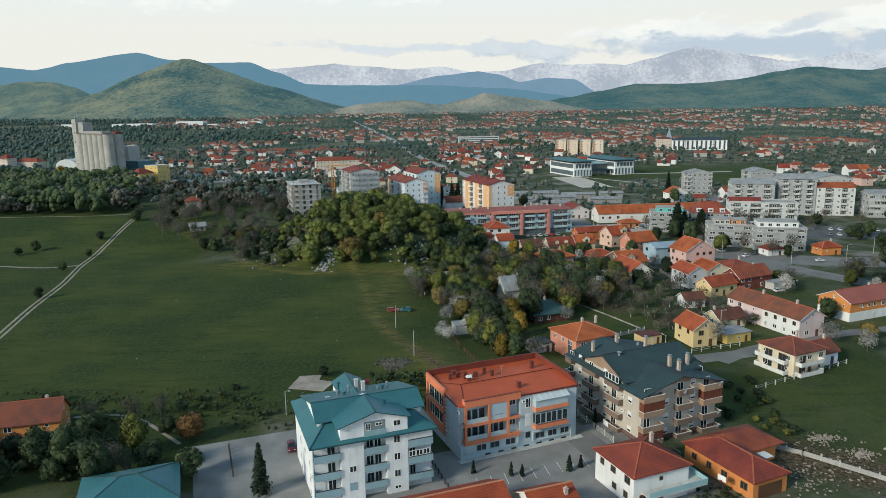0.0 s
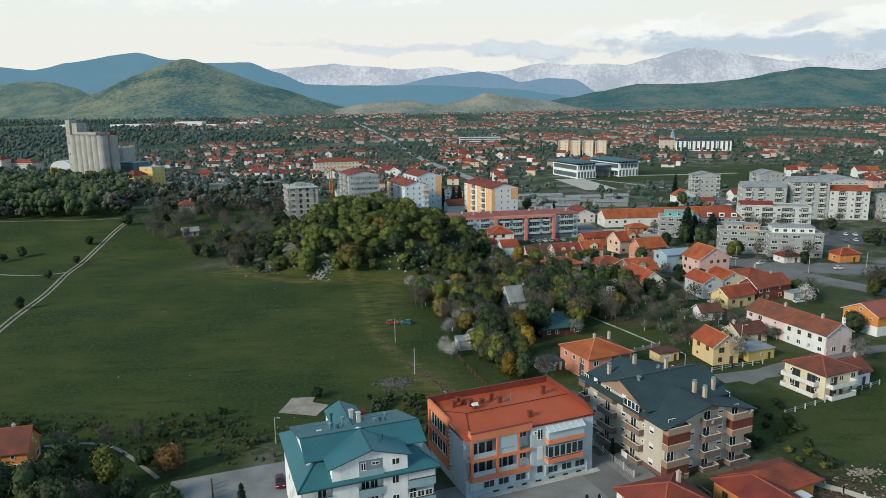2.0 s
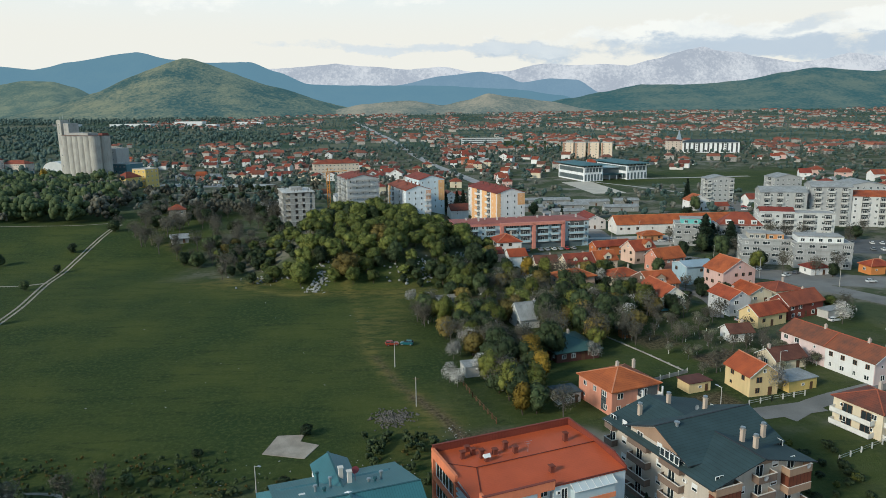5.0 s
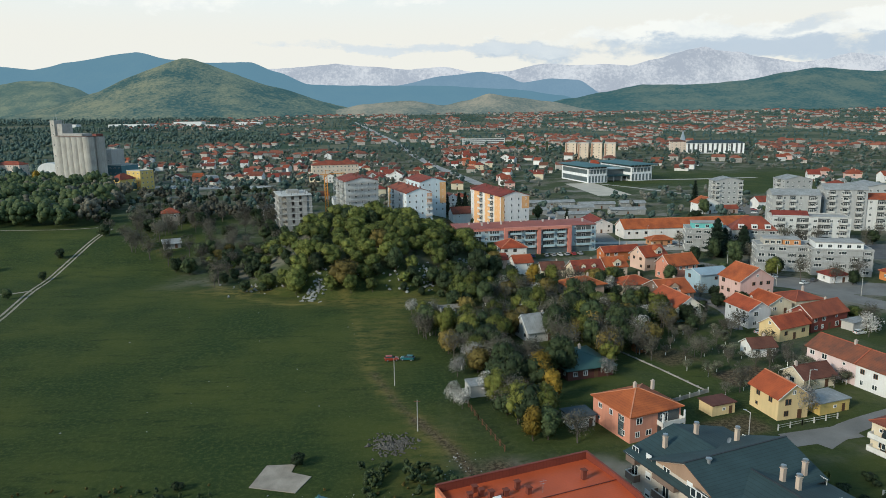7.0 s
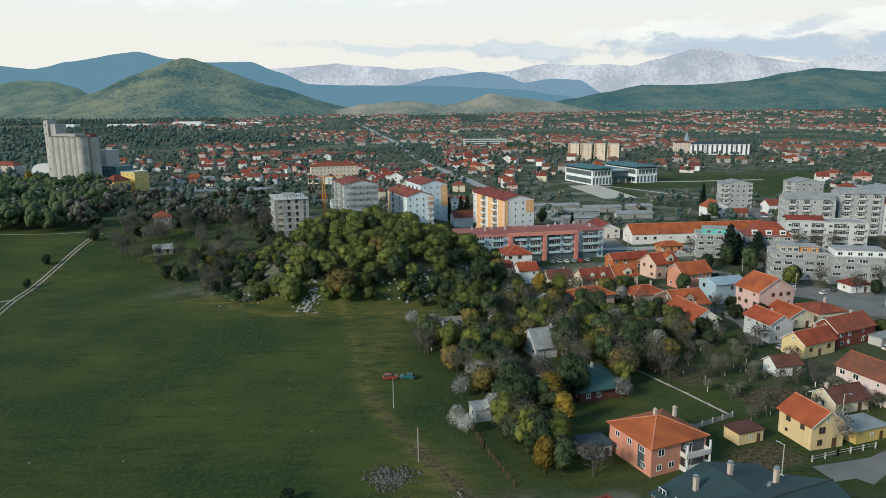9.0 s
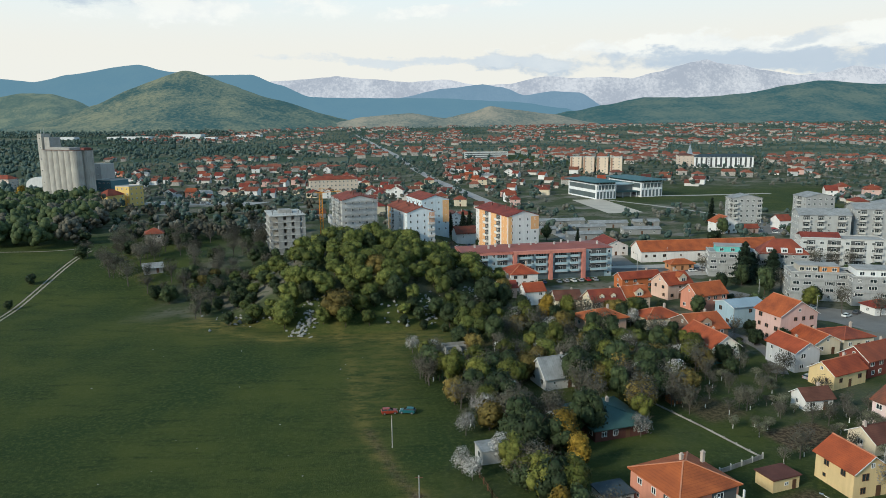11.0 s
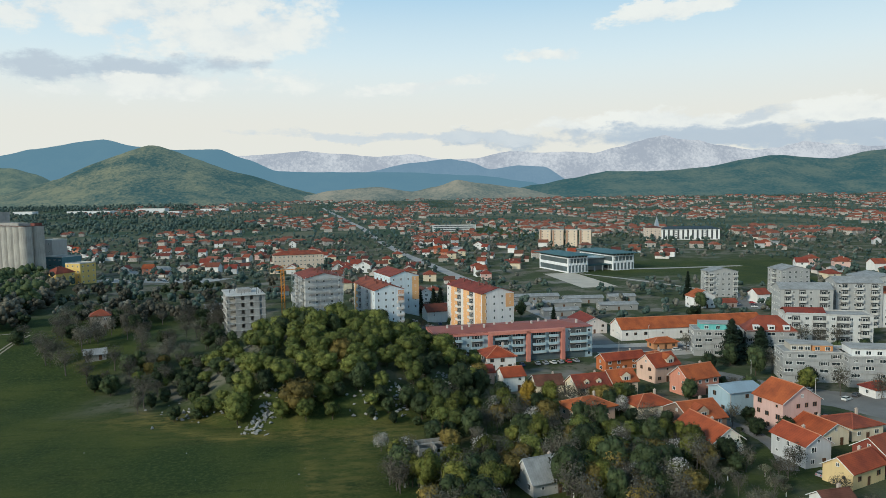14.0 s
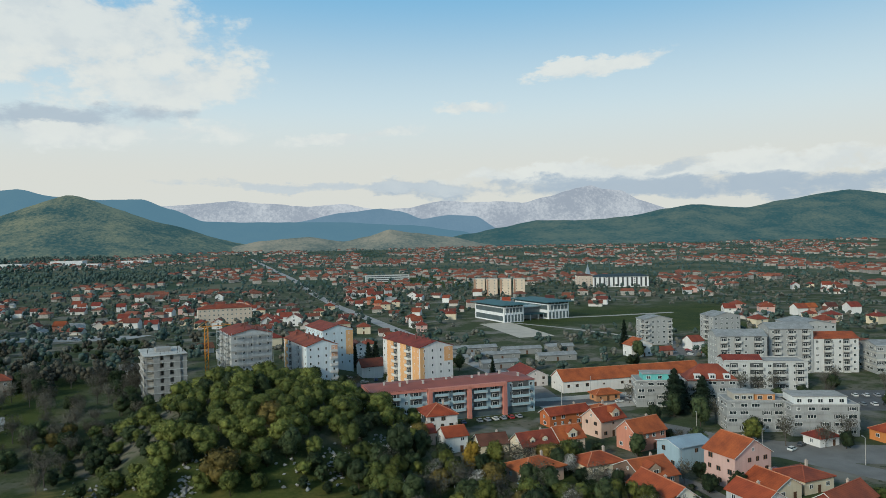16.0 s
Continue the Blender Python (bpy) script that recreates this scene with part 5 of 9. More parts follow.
def unfinished(fx, fy, w, d, yaw, floors, sh):
    """A concrete shell: floor slabs, columns, partition walls with openings, rebar on the top."""
    b = thing("building_shell", "unfinished grey concrete block shell with open floors", "building", placed(*at_corner(fx, fy, w, d, yaw), yaw))
    for k in range(floors + 1):
        part("floor_slab", Geo().box(-w / 2 - 0.6, w / 2 + 0.2, -d / 2 - 0.1 - 0.5 * (k == floors), d / 2 + 0.2, k * sh - 0.28, k * sh), M_CONC_PALE, b)
    for k in range(floors):
        for x in np.linspace(-w / 2 + 0.3, w / 2 - 0.3, 5):
            for y in np.linspace(-d / 2 + 0.3, d / 2 - 0.3, 6):
                if abs(x) > w / 2 - 1 or abs(y) > d / 2 - 1:
                    part("column", Geo().box(x - 0.22, x + 0.22, y - 0.22, y + 0.22, k * sh, (k + 1) * sh - 0.28), M_CONC, b)
        # core coloured darker than the concrete, to paint shade inside the open floors
        part("core_wall", Geo().box(-w / 2 + 4, w / 2 - 4, -d / 2 + 5, d / 2 - 5, k * sh, (k + 1) * sh - 0.28), mat("shell_core_shaded", (0.20, 0.195, 0.19), 0.95, 0.3, 0.5), b)
        low, high = k * sh, (k + 1) * sh - 0.28
        for x0, x1 in ((-4.9, -2.4), (-1.0, 1.4), (2.8, 5.4), (6.6, 8.0)):
            part("infill_wall", Geo().box(x0, x1, -d / 2 + 0.05, -d / 2 + 0.3, low, high), M_CONC, b)
        for x0, x1 in ((-2.4, -1.0), (1.4, 2.8)):
            part("parapet_wall", Geo().box(x0, x1, -d / 2 + 0.05, -d / 2 + 0.3, low, low + 0.9), M_CONC, b)
        for y0 in (-d / 2 + 9.5, -d / 2 + 15.0, -d / 2 + 20.5):
            part("infill_wall", Geo().box(-w / 2 + 0.05, -w / 2 + 0.3, y0, y0 + 2.6, low, high), M_CONC, b)
        part("balustrade", Geo().box(-w / 2 - 0.6, -w / 2 - 0.5, -d / 2, -d / 2 + 9, k * sh, k * sh + 0.9), M_CONC, b)
    g = Geo()
    rng = np.random.default_rng(3)
    for _ in range(26):
        x, y = rng.uniform(-w / 2, w / 2), rng.uniform(-d / 2, d / 2)
        g.rod((x, y, floors * sh), (x, y, floors * sh + rng.uniform(0.8, 1.8)), 0.08, 0.08, 4)
    part("rebar", g, M_DARK, b)
    part("upstand", Geo().box(-3, 3, -3, 3, floors * sh, floors * sh + 1.6), M_CONC, b)


unfinished(-85.4, 403.0, 16.0, 24.0, 20, 6, 3.1)
sc = block_c(-55.0, 425.0, 18.0, 26.0, 20, 23.0, 7, (0.46, 0.47, 0.47), "grey block under construction behind scaffolding", "gable", TILE["red"], along="y", rise=2.2, gap=3.6, win=(1.0, 1.3), balconies=(("l", 7, 4, 0, 6), ("l", -6, 4, 0, 6)))
for side, ln in (("f", 18.0), ("l", 26.0)):
    for k in range(8):
        part("scaffold_deck", Geo().box(-ln / 2, ln / 2, -1.5, -1.42, k * 3.2, k * 3.2 + 0.12).box(-ln / 2, ln / 2, -1.5, -0.5, k * 3.2 - 0.06, k * 3.2), M_METAL, sc, at=face_pose(side, 18, 26, 0, 0))
    for u in np.linspace(-ln / 2, ln / 2, 9):
        part("scaffold_pole", Geo().rod((0, -1.46, -1), (0, -1.46, 24), 0.09, 0.09, 4), M_METAL, sc, at=face_pose(side, 18, 26, u, 0))
roof_stacks(sc, 18, 26, 24.6, 10, 7, "y", (0.2, 0.09, 0.07))
crane = thing("tower_crane", "orange lattice crane mast on the building site", "crane", placed(-65.5, 425, 15))
M_CRANE = mat("crane_orange", (0.58, 0.24, 0.03), 0.6, 0.15, 1)
g = Geo()
for sx in (-0.7, 0.7):
    for sy in (-0.7, 0.7):
        g.beam((sx, sy, -1), (sx, sy, 27), 0.30, 0.30)
for k in range(18):
    z = k * 1.5
    g.beam((-0.7, -0.7, z), (0.7, -0.7, z + 1.5), 0.18, 0.18).beam((-0.7, 0.7, z + 1.5), (-0.7, -0.7, z), 0.18, 0.18).beam((0.7, -0.7, z), (0.7, 0.7, z + 1.5), 0.18, 0.18)
part("mast", g, M_CRANE, crane)
g = Geo().beam((-3.0, 0, 27.2), (10.5, 0, 27.6), 0.35, 0.35).beam((0, 0, 26.6), (0, 0, 29.6), 0.25, 0.25).beam((0, 0, 29.5), (9.8, 0, 27.8), 0.12, 0.12).beam((0, 0, 29.5), (-2.8, 0, 27.4), 0.12, 0.12)
part("jib", g, M_CRANE, crane)
part("counterweight", Geo().box(-3.4, -1.8, -0.6, 0.6, 25.9, 27.1), M_CONC, crane)
part("base", Geo().box(-1.6, 1.6, -1.6, 1.6, -1, 0.6), M_CONC, crane)

EST = (0.34, 0.345, 0.34)
M_BAND = mat("panel_band_grey", (0.33, 0.335, 0.33), 0.9, 0.25, 0.5, 0.1, streak=0.5)
block_c(190.0, 545.0, 19.5, 13.0, 0, 17.0, 5, (0.38, 0.385, 0.375), "pale grey five-storey block with shallow roof", "gable", TILE["grey"], along="y", rise=2.2, gap=3.6, win=(1.5, 1.4), balconies=(("l", 4, 4, 0, 4), ("f", 8, 3, 0, 4), ("f", -8, 3, 0, 4)))
block_c(242.0, 551.0, 20.0, 17.0, 2, 16.5, 5, (0.36, 0.365, 0.36), "pale grey block with shallow gable roof", "gable", TILE["grey"], along="y", rise=2.4, gap=3.6, win=(1.5, 1.4), balconies=(("l", 0, 5, 0, 4),))
block_c(262.0, 492.0, 24.0, 26.0, -8, 17.0, 5, (0.39, 0.395, 0.39), "pale grey stepped block with metal roofs", "gable", TILE["grey"], along="y", rise=2.4, gap=3.6, win=(1.5, 1.4))
ea = block_c(131.5, 343.0, 24.0, 12.0, -13, 10.8, 4, EST, "long grey four-storey block with flat roof", gap=4.0, bands=M_BAND, win=(2.4, 1.3))
penthouse(ea, -9, -2, -4, 4, 10.9, 2.6, plaster((0.42, 0.38, 0.32)))
penthouse(ea, -1.5, 5.5, -4, 4, 10.9, 2.4, plaster((0.52, 0.24, 0.10)), n=2)
ea2 = block_c(150.0, 333.0, 23.0, 13.0, -13, 10.8, 4, EST, "grey four-storey block with white penthouse", gap=4.0, bands=M_BAND, win=(2.4, 1.3))
penthouse(ea2, -10, 8, -5, 5, 10.9, 2.7, plaster((0.70, 0.71, 0.70)), n=5)
eb = block_c(115.5, 386.0, 20.0, 12.0, -13, 10.8, 4, EST, "grey four-storey block with turquoise penthouse", gap=4.0, bands=M_BAND, win=(2.4, 1.3))
penthouse(eb, -7, 7, -4.5, 4, 10.9, 2.7, plaster((0.16, 0.48, 0.46)), n=3)
em = block_c(136.5, 382.0, 20.0, 12.0, -13, 11.0, 4, EST, "grey block with dark red mansard roof", "hip", TILE["red"], rise=6.0, gap=4.0, bands=M_BAND, win=(2.4, 1.3))
for u in (-6, 0, 6):
    part("dormer", Geo().box(u - 1.3, u + 1.3, -5.9, -2.5, 11.4, 13.5), plaster(WHITE), em)
    window(em, pose(u, -5.9, 12.5), 1.9, 1.3)
ec = block_c(168.0, 409.0, 37.0, 14.0, -15, 12.6, 4, (0.52, 0.525, 0.51), "white four-storey block with flat roof", gap=3.4, win=(1.7, 1.3), balconies=(("f", -14, 4, 0, 3), ("f", -4, 6, 0, 3), ("f", 6, 6, 0, 3), ("f", 15, 4, 1, 3)))
part("end_roof", gable_roof(Geo(), 17, 13, 12.7, 2.4, 0.3), TILE["red"], ec, at=pose(-9.5, 0, 0))
part("attic_wall", Geo().box(-18, -1, -6.5, 6.5, 12.6, 13.4), plaster((0.52, 0.525, 0.51)), ec)
block_c(182.0, 440.0, 25.0, 15.0, -12, 20.0, 6, (0.38, 0.385, 0.375), "grey-white block with sloping metal roof", "gable", TILE["grey"], rise=2.6, gap=3.6, win=(1.2, 1.3), balconies=(("f", 8, 4, 0, 5), ("f", -2, 3.4, 0, 5), ("f", -9, 3.4, 0, 5)))
block_c(211.0, 440.0, 22.0, 15.0, -12, 22.6, 7, (0.36, 0.365, 0.36), "tall grey stepped block with metal roof", "gable", TILE["grey"], rise=2.6, gap=3.6, win=(1.2, 1.3), balconies=(("f", -7, 3.4, 0, 6), ("f", 0, 3.4, 0, 6), ("f", 7, 3.4, 0, 6)))
block_c(233.0, 436.0, 22.0, 16.0, -14, 17.5, 5, (0.55, 0.545, 0.53), "white block with bright orange roof", "gable", TILE["orange"], rise=2.4, balconies=(("f", -4, 4, 0, 4), ("f", 5, 3.4, 0, 4)))
block_c(259.0, 424.0, 24.0, 18.0, -14, 14.0, 4, (0.37, 0.38, 0.38), "pale grey block at the edge of the estate", "gable", TILE["grey"], rise=2.0, bands=M_CONC_PALE)
block_c(222.0, 300.0, 30.0, 16.0, -14, 22.0, 7, (0.50, 0.48, 0.46), "tall grey block at the east edge", gap=4.0, bands=M_CONC_PALE)
block_c(330.5, 1090.0, 22.0, 34.0, -14, 17.0, 5, (0.58, 0.48, 0.40), "beige end of a long white block", "hip", TILE["brown"], rise=3.0, gap=5)
wd = block_c(352.0, 1084.0, 80.0, 18.0, -10, 15.0, 5, (0.78, 0.78, 0.78), "long white block with dark stripes and dark roof", "hip", TILE["slate"], rise=4.0, gap=30, win=(2.0, 1.6), over=1.0)
for k in range(12):
    panel(wd, "f", 80, 18, -36.5 + k * 6.6, 2.6, 1.0, 14.2, mat("stripe_glass_dark", (0.07, 0.075, 0.08), 0.4, 0.2, 0.5), 0.1, "stripe")
st = thing("church_spire", "pale pointed church spire behind the white block", "church", placed(368, 1150, 10))
part("tower", Geo().box(-3, 3, -3, 3, -1, 16), plaster(WHITE), st)
part("spire", Geo().solid([(-3.2, -3.2, 16), (3.2, -3.2, 16), (3.2, 3.2, 16), (-3.2, 3.2, 16)], [(-0.1, -0.1, 31), (0.1, -0.1, 31), (0.1, 0.1, 31), (-0.1, 0.1, 31)]), M_METAL, st)
for bx, by in ((162, 1006), (177, 998), (194, 994), (210, 986)):
    bb = block_c(bx, by, 14.5, 18.0, -16, 21.0, 6, (0.66, 0.54, 0.42), "beige six-storey block with brown stripes", gap=5.0)
    panel(bb, "f", 14.5, 18, -5.6, 2.2, 0, 21, plaster((0.36, 0.22, 0.15)))
    panel(bb, "l", 14.5, 18, 0, 10, 0, 21, plaster((0.40, 0.25, 0.17)))
ins = block_c(32.6, 1342.0, 77.0, 14.0, 0, 11.0, 3, (0.55, 0.58, 0.58), "long low pale institute building", gap=40)
for k in range(3):
    panel(ins, "f", 77, 14, 0, 74, k * 3.6 + 1.2, k * 3.6 + 2.8, mat("stripe_glass_dark", (0.07, 0.075, 0.08), 0.4), 0.1, "window_band")
M_TEAL = mat("sheet_roof_teal", (0.055, 0.125, 0.135), 0.55, 0.15, 0.4, stripes=((1, 0, 0), 1.2, 0.15))
school = thing("school", "white school with glazed wings and wide teal metal roofs", "school", placed(131, 698, 18) @ Matrix.Diagonal((1, 1, 1.2, 1)))
M_WHITE_S = plaster((0.74, 0.75, 0.76))
for name_, x0, x1, y1, n_ in (("wing_west", 0, 20, 52, 6), ("wing_east", 46, 68, 56, 6)):
    w_ = part(name_, Geo().box(x0, x1, 0, y1, -1, 11.0), M_WHITE_S, school)
    part("window_band", Geo().box(x0 + 0.8, x1 - 0.8, -0.06, 0.05, 7.0, 10.2), M_SHOP, w_)
    for k in range(n_):
        xx = x0 + 1.6 + k * (x1 - x0 - 3.2) / (n_ - 1)
        part("window_tall", Geo().box(xx - 1.0, xx + 1.0, -0.08, 0.05, 0.4, 5.4), M_SHOP, w_)
        part("pillar", Geo().box(xx - 0.25, xx + 0.25, -0.5, 0.0, 5.6, 11.0).beam((xx, -0.3, 10.2), (xx, -3.0, 12.6), 0.2, 0.2), M_WHITE_S, w_)
    part("side_band", Geo().box(x0 - 0.06, x0 + 0.05, 2, y1 - 2, 6.8, 10.2).box(x0 - 0.06, x0 + 0.05, 2, y1 - 2, 1.0, 4.6), M_SHOP, w_)
    g = Geo()
    hip_roof(g, x1 - x0, y1, 12.4, 2.0, 3.6, 0.45)
    part("roof", g, M_TEAL, w_, at=pose((x0 + x1) / 2, y1 / 2, 0))
    part("roof_soffit", Geo().box(x0 + 0.6, x1 - 0.6, 0.6, y1 - 0.6, 11.0, 12.35), M_DARK, w_)
mid_ = part("wing_middle", Geo().box(20, 46, 14, 50, -1, 9.0), plaster((0.42, 0.46, 0.48)), school)
part("window_band", Geo().box(20.6, 45.4, 13.94, 14.05, 4.4, 8.4), M_SHOP, mid_)
part("canopy", Geo().box(19.0, 47.0, 4.0, 16.0, 4.0, 4.5), M_TEAL, mid_)
part("roof", Geo().box(19.4, 46.6, 12.0, 51.0, 9.0, 9.5), plaster((0.36, 0.46, 0.50)), mid_)
for xx in (22, 30, 38, 44):
    part("canopy_post", Geo().box(xx - 0.25, xx + 0.25, 4.6, 5.1, -1, 4.0), M_WHITE_S, mid_)
# low grey workshops, the shop with the red canopy, white house by the car park
for x_, y_, w_, d_, a_ in ((74, 548, 34, 9, 4), (84, 520, 30, 8, 4), (104, 536, 26, 8, 2), (80, 492, 22, 9, 6), (118, 508, 24, 9, 2), (56, 512, 20, 8, 8), (130, 540, 18, 8, 0)):
    house(x_, y_, w_, d_, a_, 3.4, "gable", 1.2, "x", (0.27, 0.27, 0.26), "grey", "low grey workshop shed with fibre-cement roof", chimneys=(), gap=6.0, name="workshop", caps=False)
house_c(163.0, 503.0, 15.0, 11.0, 8, 7.0, "gable", 3.6, "y", WHITE, "orange", "white gabled house with orange roof by the car park")
house_c(180.0, 504.0, 11.0, 7.0, 4, 3.2, "gable", 1.8, "x", (0.4, 0.3, 0.26), "red", "low outbuilding with dark red roof", chimneys=())
house_c(-2.0, 530.0, 12.0, 14.0, 14, 7.5, "gable", 3.0, "y", WHITE, "brown", "white gabled house with brown roof")
shop = block(10, 512, 24, 9, 8, 4.4, 1, (0.62, 0.60, 0.58), "low white shop with red canopy", gap=4, name="shop")
part("canopy", Geo().box(-13, 13, -8.5, -4.4, 3.3, 3.8), mat("canopy_red", (0.45, 0.05, 0.03), 0.6, 0.15, 1), shop)
for u in (-12, -4, 4, 12):
    part("canopy_post", Geo().rod((u, -8.2, -2), (u, -8.2, 3.3), 0.1, 0.1, 6), M_METAL, shop)
block(-112, 760, 46, 15, 14, 15.0, 4, (0.62, 0.52, 0.42), "long cream block of flats with red hipped roof", "hip", TILE["red"], rise=3.4, gap=3.6)
# roofless hut of grey blocks below the knoll
ruin = thing("ruined_hut", "roofless ruined hut of grey concrete blocks", "ruin", placed(0.5, 281.5, 14))
M_RUIN = mat("ruin_blocks", (0.30, 0.29, 0.27), 0.95, 0.35, 1.2, 0.3, streak=0.4)
part("wall_front", Geo().box(-5, -1.5, -3.0, -2.7, -1, 2.8).box(-1.5, 1.0, -3.0, -2.7, -1, 1.2).box(1.0, 5.0, -3.0, -2.7, -1, 2.5), M_RUIN, ruin)
part("wall_side", Geo().box(-5, -4.7, -2.7, 3.0, -1, 3.4), M_RUIN, ruin)
part("wall_side", Geo().box(4.7, 5, -2.7, 3.0, -1, 3.0), M_RUIN, ruin)
part("wall_back", Geo().box(-4.7, 4.7, 2.7, 3.0, -1, 3.2), M_RUIN, ruin)
part("partition", Geo().box(0, 0.25, -2.7, 2.7, -1, 2.6), M_RUIN, ruin)
part("lintel_beam", Geo().box(-5.1, 5.1, -0.2, 0.1, 2.8, 3.1), M_CONC, ruin)

# ---- silo works ----
silo = thing("grain_silo", "tall pale concrete grain silo with fluted cylinders and lift tower", "silo", placed(-308, 661, 145))
M_SILO = mat("silo_concrete", (0.40, 0.385, 0.35), 0.9, 0.22, 0.35, 0.1, streak=0.5)
SP, TOP = 9.2, 44.0
for k in range(6):
    for r in range(2):
        part("cylinder", Geo().rod((k * SP, -r * SP, -8), (k * SP, -r * SP, TOP), 4.75, 4.75, 28), M_SILO, silo)
        part("cylinder_rim", Geo().rod((k * SP, -r * SP, TOP - 0.9), (k * SP, -r * SP, TOP), 4.9, 4.9, 28), M_CONC, silo)
part("gallery_roof", Geo().box(-3.6, 5 * SP + 4, -SP - 3.6, 3.6, TOP, TOP + 0.5), mat("roof_rust", (0.13, 0.085, 0.07), 0.9), silo)
part("gallery", Geo().box(8, 5 * SP + 2, -SP + 1.0, 1.0, TOP + 0.5, TOP + 2.6), M_CONC, silo)
part("roof_hatch", Geo().box(-3.0, 3.0, -SP - 2.5, -SP + 3.5, TOP + 0.5, TOP + 2.4), mat("hatch_rust", (0.17, 0.06, 0.05), 0.85), silo)
part("lift_tower", Geo().box(5 * SP + 4.2, 5 * SP + 11.5, -5.0, 2.4, -8, 58), M_SILO, silo)
part("tower_head", Geo().box(5 * SP - 5.0, 5 * SP + 4.2, -9.0, 0.5, TOP + 0.5, 55), M_CONC, silo)
for z in (6, 16, 26, 36, 46, 54):
    window(silo, pose(5 * SP + 7.8, 2.4, z, 0, 0, 180), 1.6, 1.8)
for ax, ay, z0, z1 in ((5 * SP + 6, -1, 58, 64), (5 * SP + 9, 0, 58, 61.5), (5 * SP, -4, 55, 59)):
    part("aerial", Geo().rod((ax, ay, z0), (ax, ay, z1), 0.15, 0.1, 5), M_METAL, silo)
block(-300, 700, 24, 18, -28, 19, 4, (0.10, 0.19, 0.22), "grey-blue silo annex with flat roof", gap=6, sides="fl", name="silo_annex", win=(2.6, 1.0))
block(-318, 722, 18, 14, -28, 33, 5, (0.40, 0.39, 0.37), "pale concrete silo machine house", gap=9, sides="f", name="silo_annex")
house(-505, 872, 34, 15, -14, 12, "hip", 4, wall=(0.62, 0.52, 0.44), roof="red", label="white three-storey mill building with red roof", name="mill_building", chimneys=())
house(-527, 862, 15, 15, -14, 17, "hip", 5, wall=(0.62, 0.52, 0.44), roof="red", label="white mill tower house with red roof", name="mill_building", chimneys=())
dome = thing("storage_hall", "white rounded storage hall beside the silo", "hall", placed(-425, 815, -10))
ring = [(math.cos(a) * 14, math.sin(a) * 9 + 9) for a in np.linspace(0, math.pi, 12)]
part("shell", Geo().solid([(x, -9, z) for x, z in [(14, -3), *ring, (-14, -3)]][::-1], [(x, 9, z) for x, z in [(14, -3), *ring, (-14, -3)]][::-1]), plaster((0.62, 0.63, 0.62)), dome)
house(-262, 617, 13, 17, -24, 9.5, "hip", 4.5, wall=(0.62, 0.44, 0.15), roof="red", label="yellow works house with red hipped roof", name="works_house", chimneys=())
block(-255, 635, 15, 14, -24, 15.5, 4, (0.62, 0.44, 0.15), "yellow works block with flat roof", gap=4, name="works_house")
for hx, hy, hw, hd, hh in ((-960, 2250, 130, 40, 9), (-800, 2300, 90, 30, 12), (-1180, 2300, 60, 30, 8), (-700, 2180, 50, 25, 8), (-620, 2330, 80, 30, 7)):
    block(hx, hy, hw, hd, -4, hh, 2, (0.66, 0.67, 0.68), "white factory hall at the edge of town", sides="", name="factory_hall", roof_mat=M_METAL)
house(-154, 434, 10, 9, 20, 6.5, "hip", 2.6, wall=(0.30, 0.26, 0.22), roof="red", label="old brown house with red roof among bare trees")
house(-135, 384, 9, 7, 25, 2.4, "gable", 1.6, "x", (0.3, 0.29, 0.27), "grey", "ruined grey shed with pale roof", chimneys=())
house(-100, 470, 30, 10, 15, 4.0, "gable", 1.5, "x", (0.5, 0.52, 0.53), "grey", "long white low hall with grey roof", chimneys=())

# ---- roads, tracks and yards ----
ASPHALT = mat("asphalt", (0.115, 0.115, 0.115), 0.9, 0.25, 0.5, 0.1, fine=14, dark=(0.075, 0.075, 0.078))
ASPHALT_PALE = mat("worn_asphalt_pale", (0.19, 0.185, 0.175), 0.9, 0.25, 0.4, 0.1, fine=14)
GRAVEL = mat("pale_gravel", (0.30, 0.265, 0.21), 0.95, 0.3, 0.8, 0.2, fine=12)
PAVING = mat("pale_paving", (0.42, 0.39, 0.35), 0.9, 0.2, 0.6, 0.05, fine=8)


def strip(name, pts, width, material, label, dz=0.06, category="road", kind="structure", step=4.0):
    """A road or track laid on the ground along a line of points."""
    P = [np.array(p, float) for p in pts]
    line = []
    for a, b in zip(P[:-1], P[1:]):
        n = max(1, int(np.linalg.norm(b - a) / step))
        line += [a + (b - a) * k / n for k in range(n)]
    line.append(P[-1])
    L_ = np.array(line)
    for _ in range(3):
        L_[1:-1] = (L_[:-2] + 2 * L_[1:-1] + L_[2:]) / 4
    d = np.gradient(L_, axis=0)
    d /= np.linalg.norm(d, axis=1, keepdims=True)
    nrm = np.stack([-d[:, 1], d[:, 0]], 1)
    cols = np.linspace(-0.5, 0.5, 5) * width
    V = []
    for p, q in zip(L_, nrm):
        for c in cols:
            x, y = p + q * c
            V.append((x, y, gz(x, y) + dz))
    idx = np.arange(len(V)).reshape(len(L_), 5)
    F = np.stack([idx[:-1, :-1], idx[:-1, 1:], idx[1:, 1:], idx[1:, :-1]], -1).reshape(-1, 4)[:, ::-1]
    return tagged(mesh_ob(name, V, F, material), label, category, kind=kind)


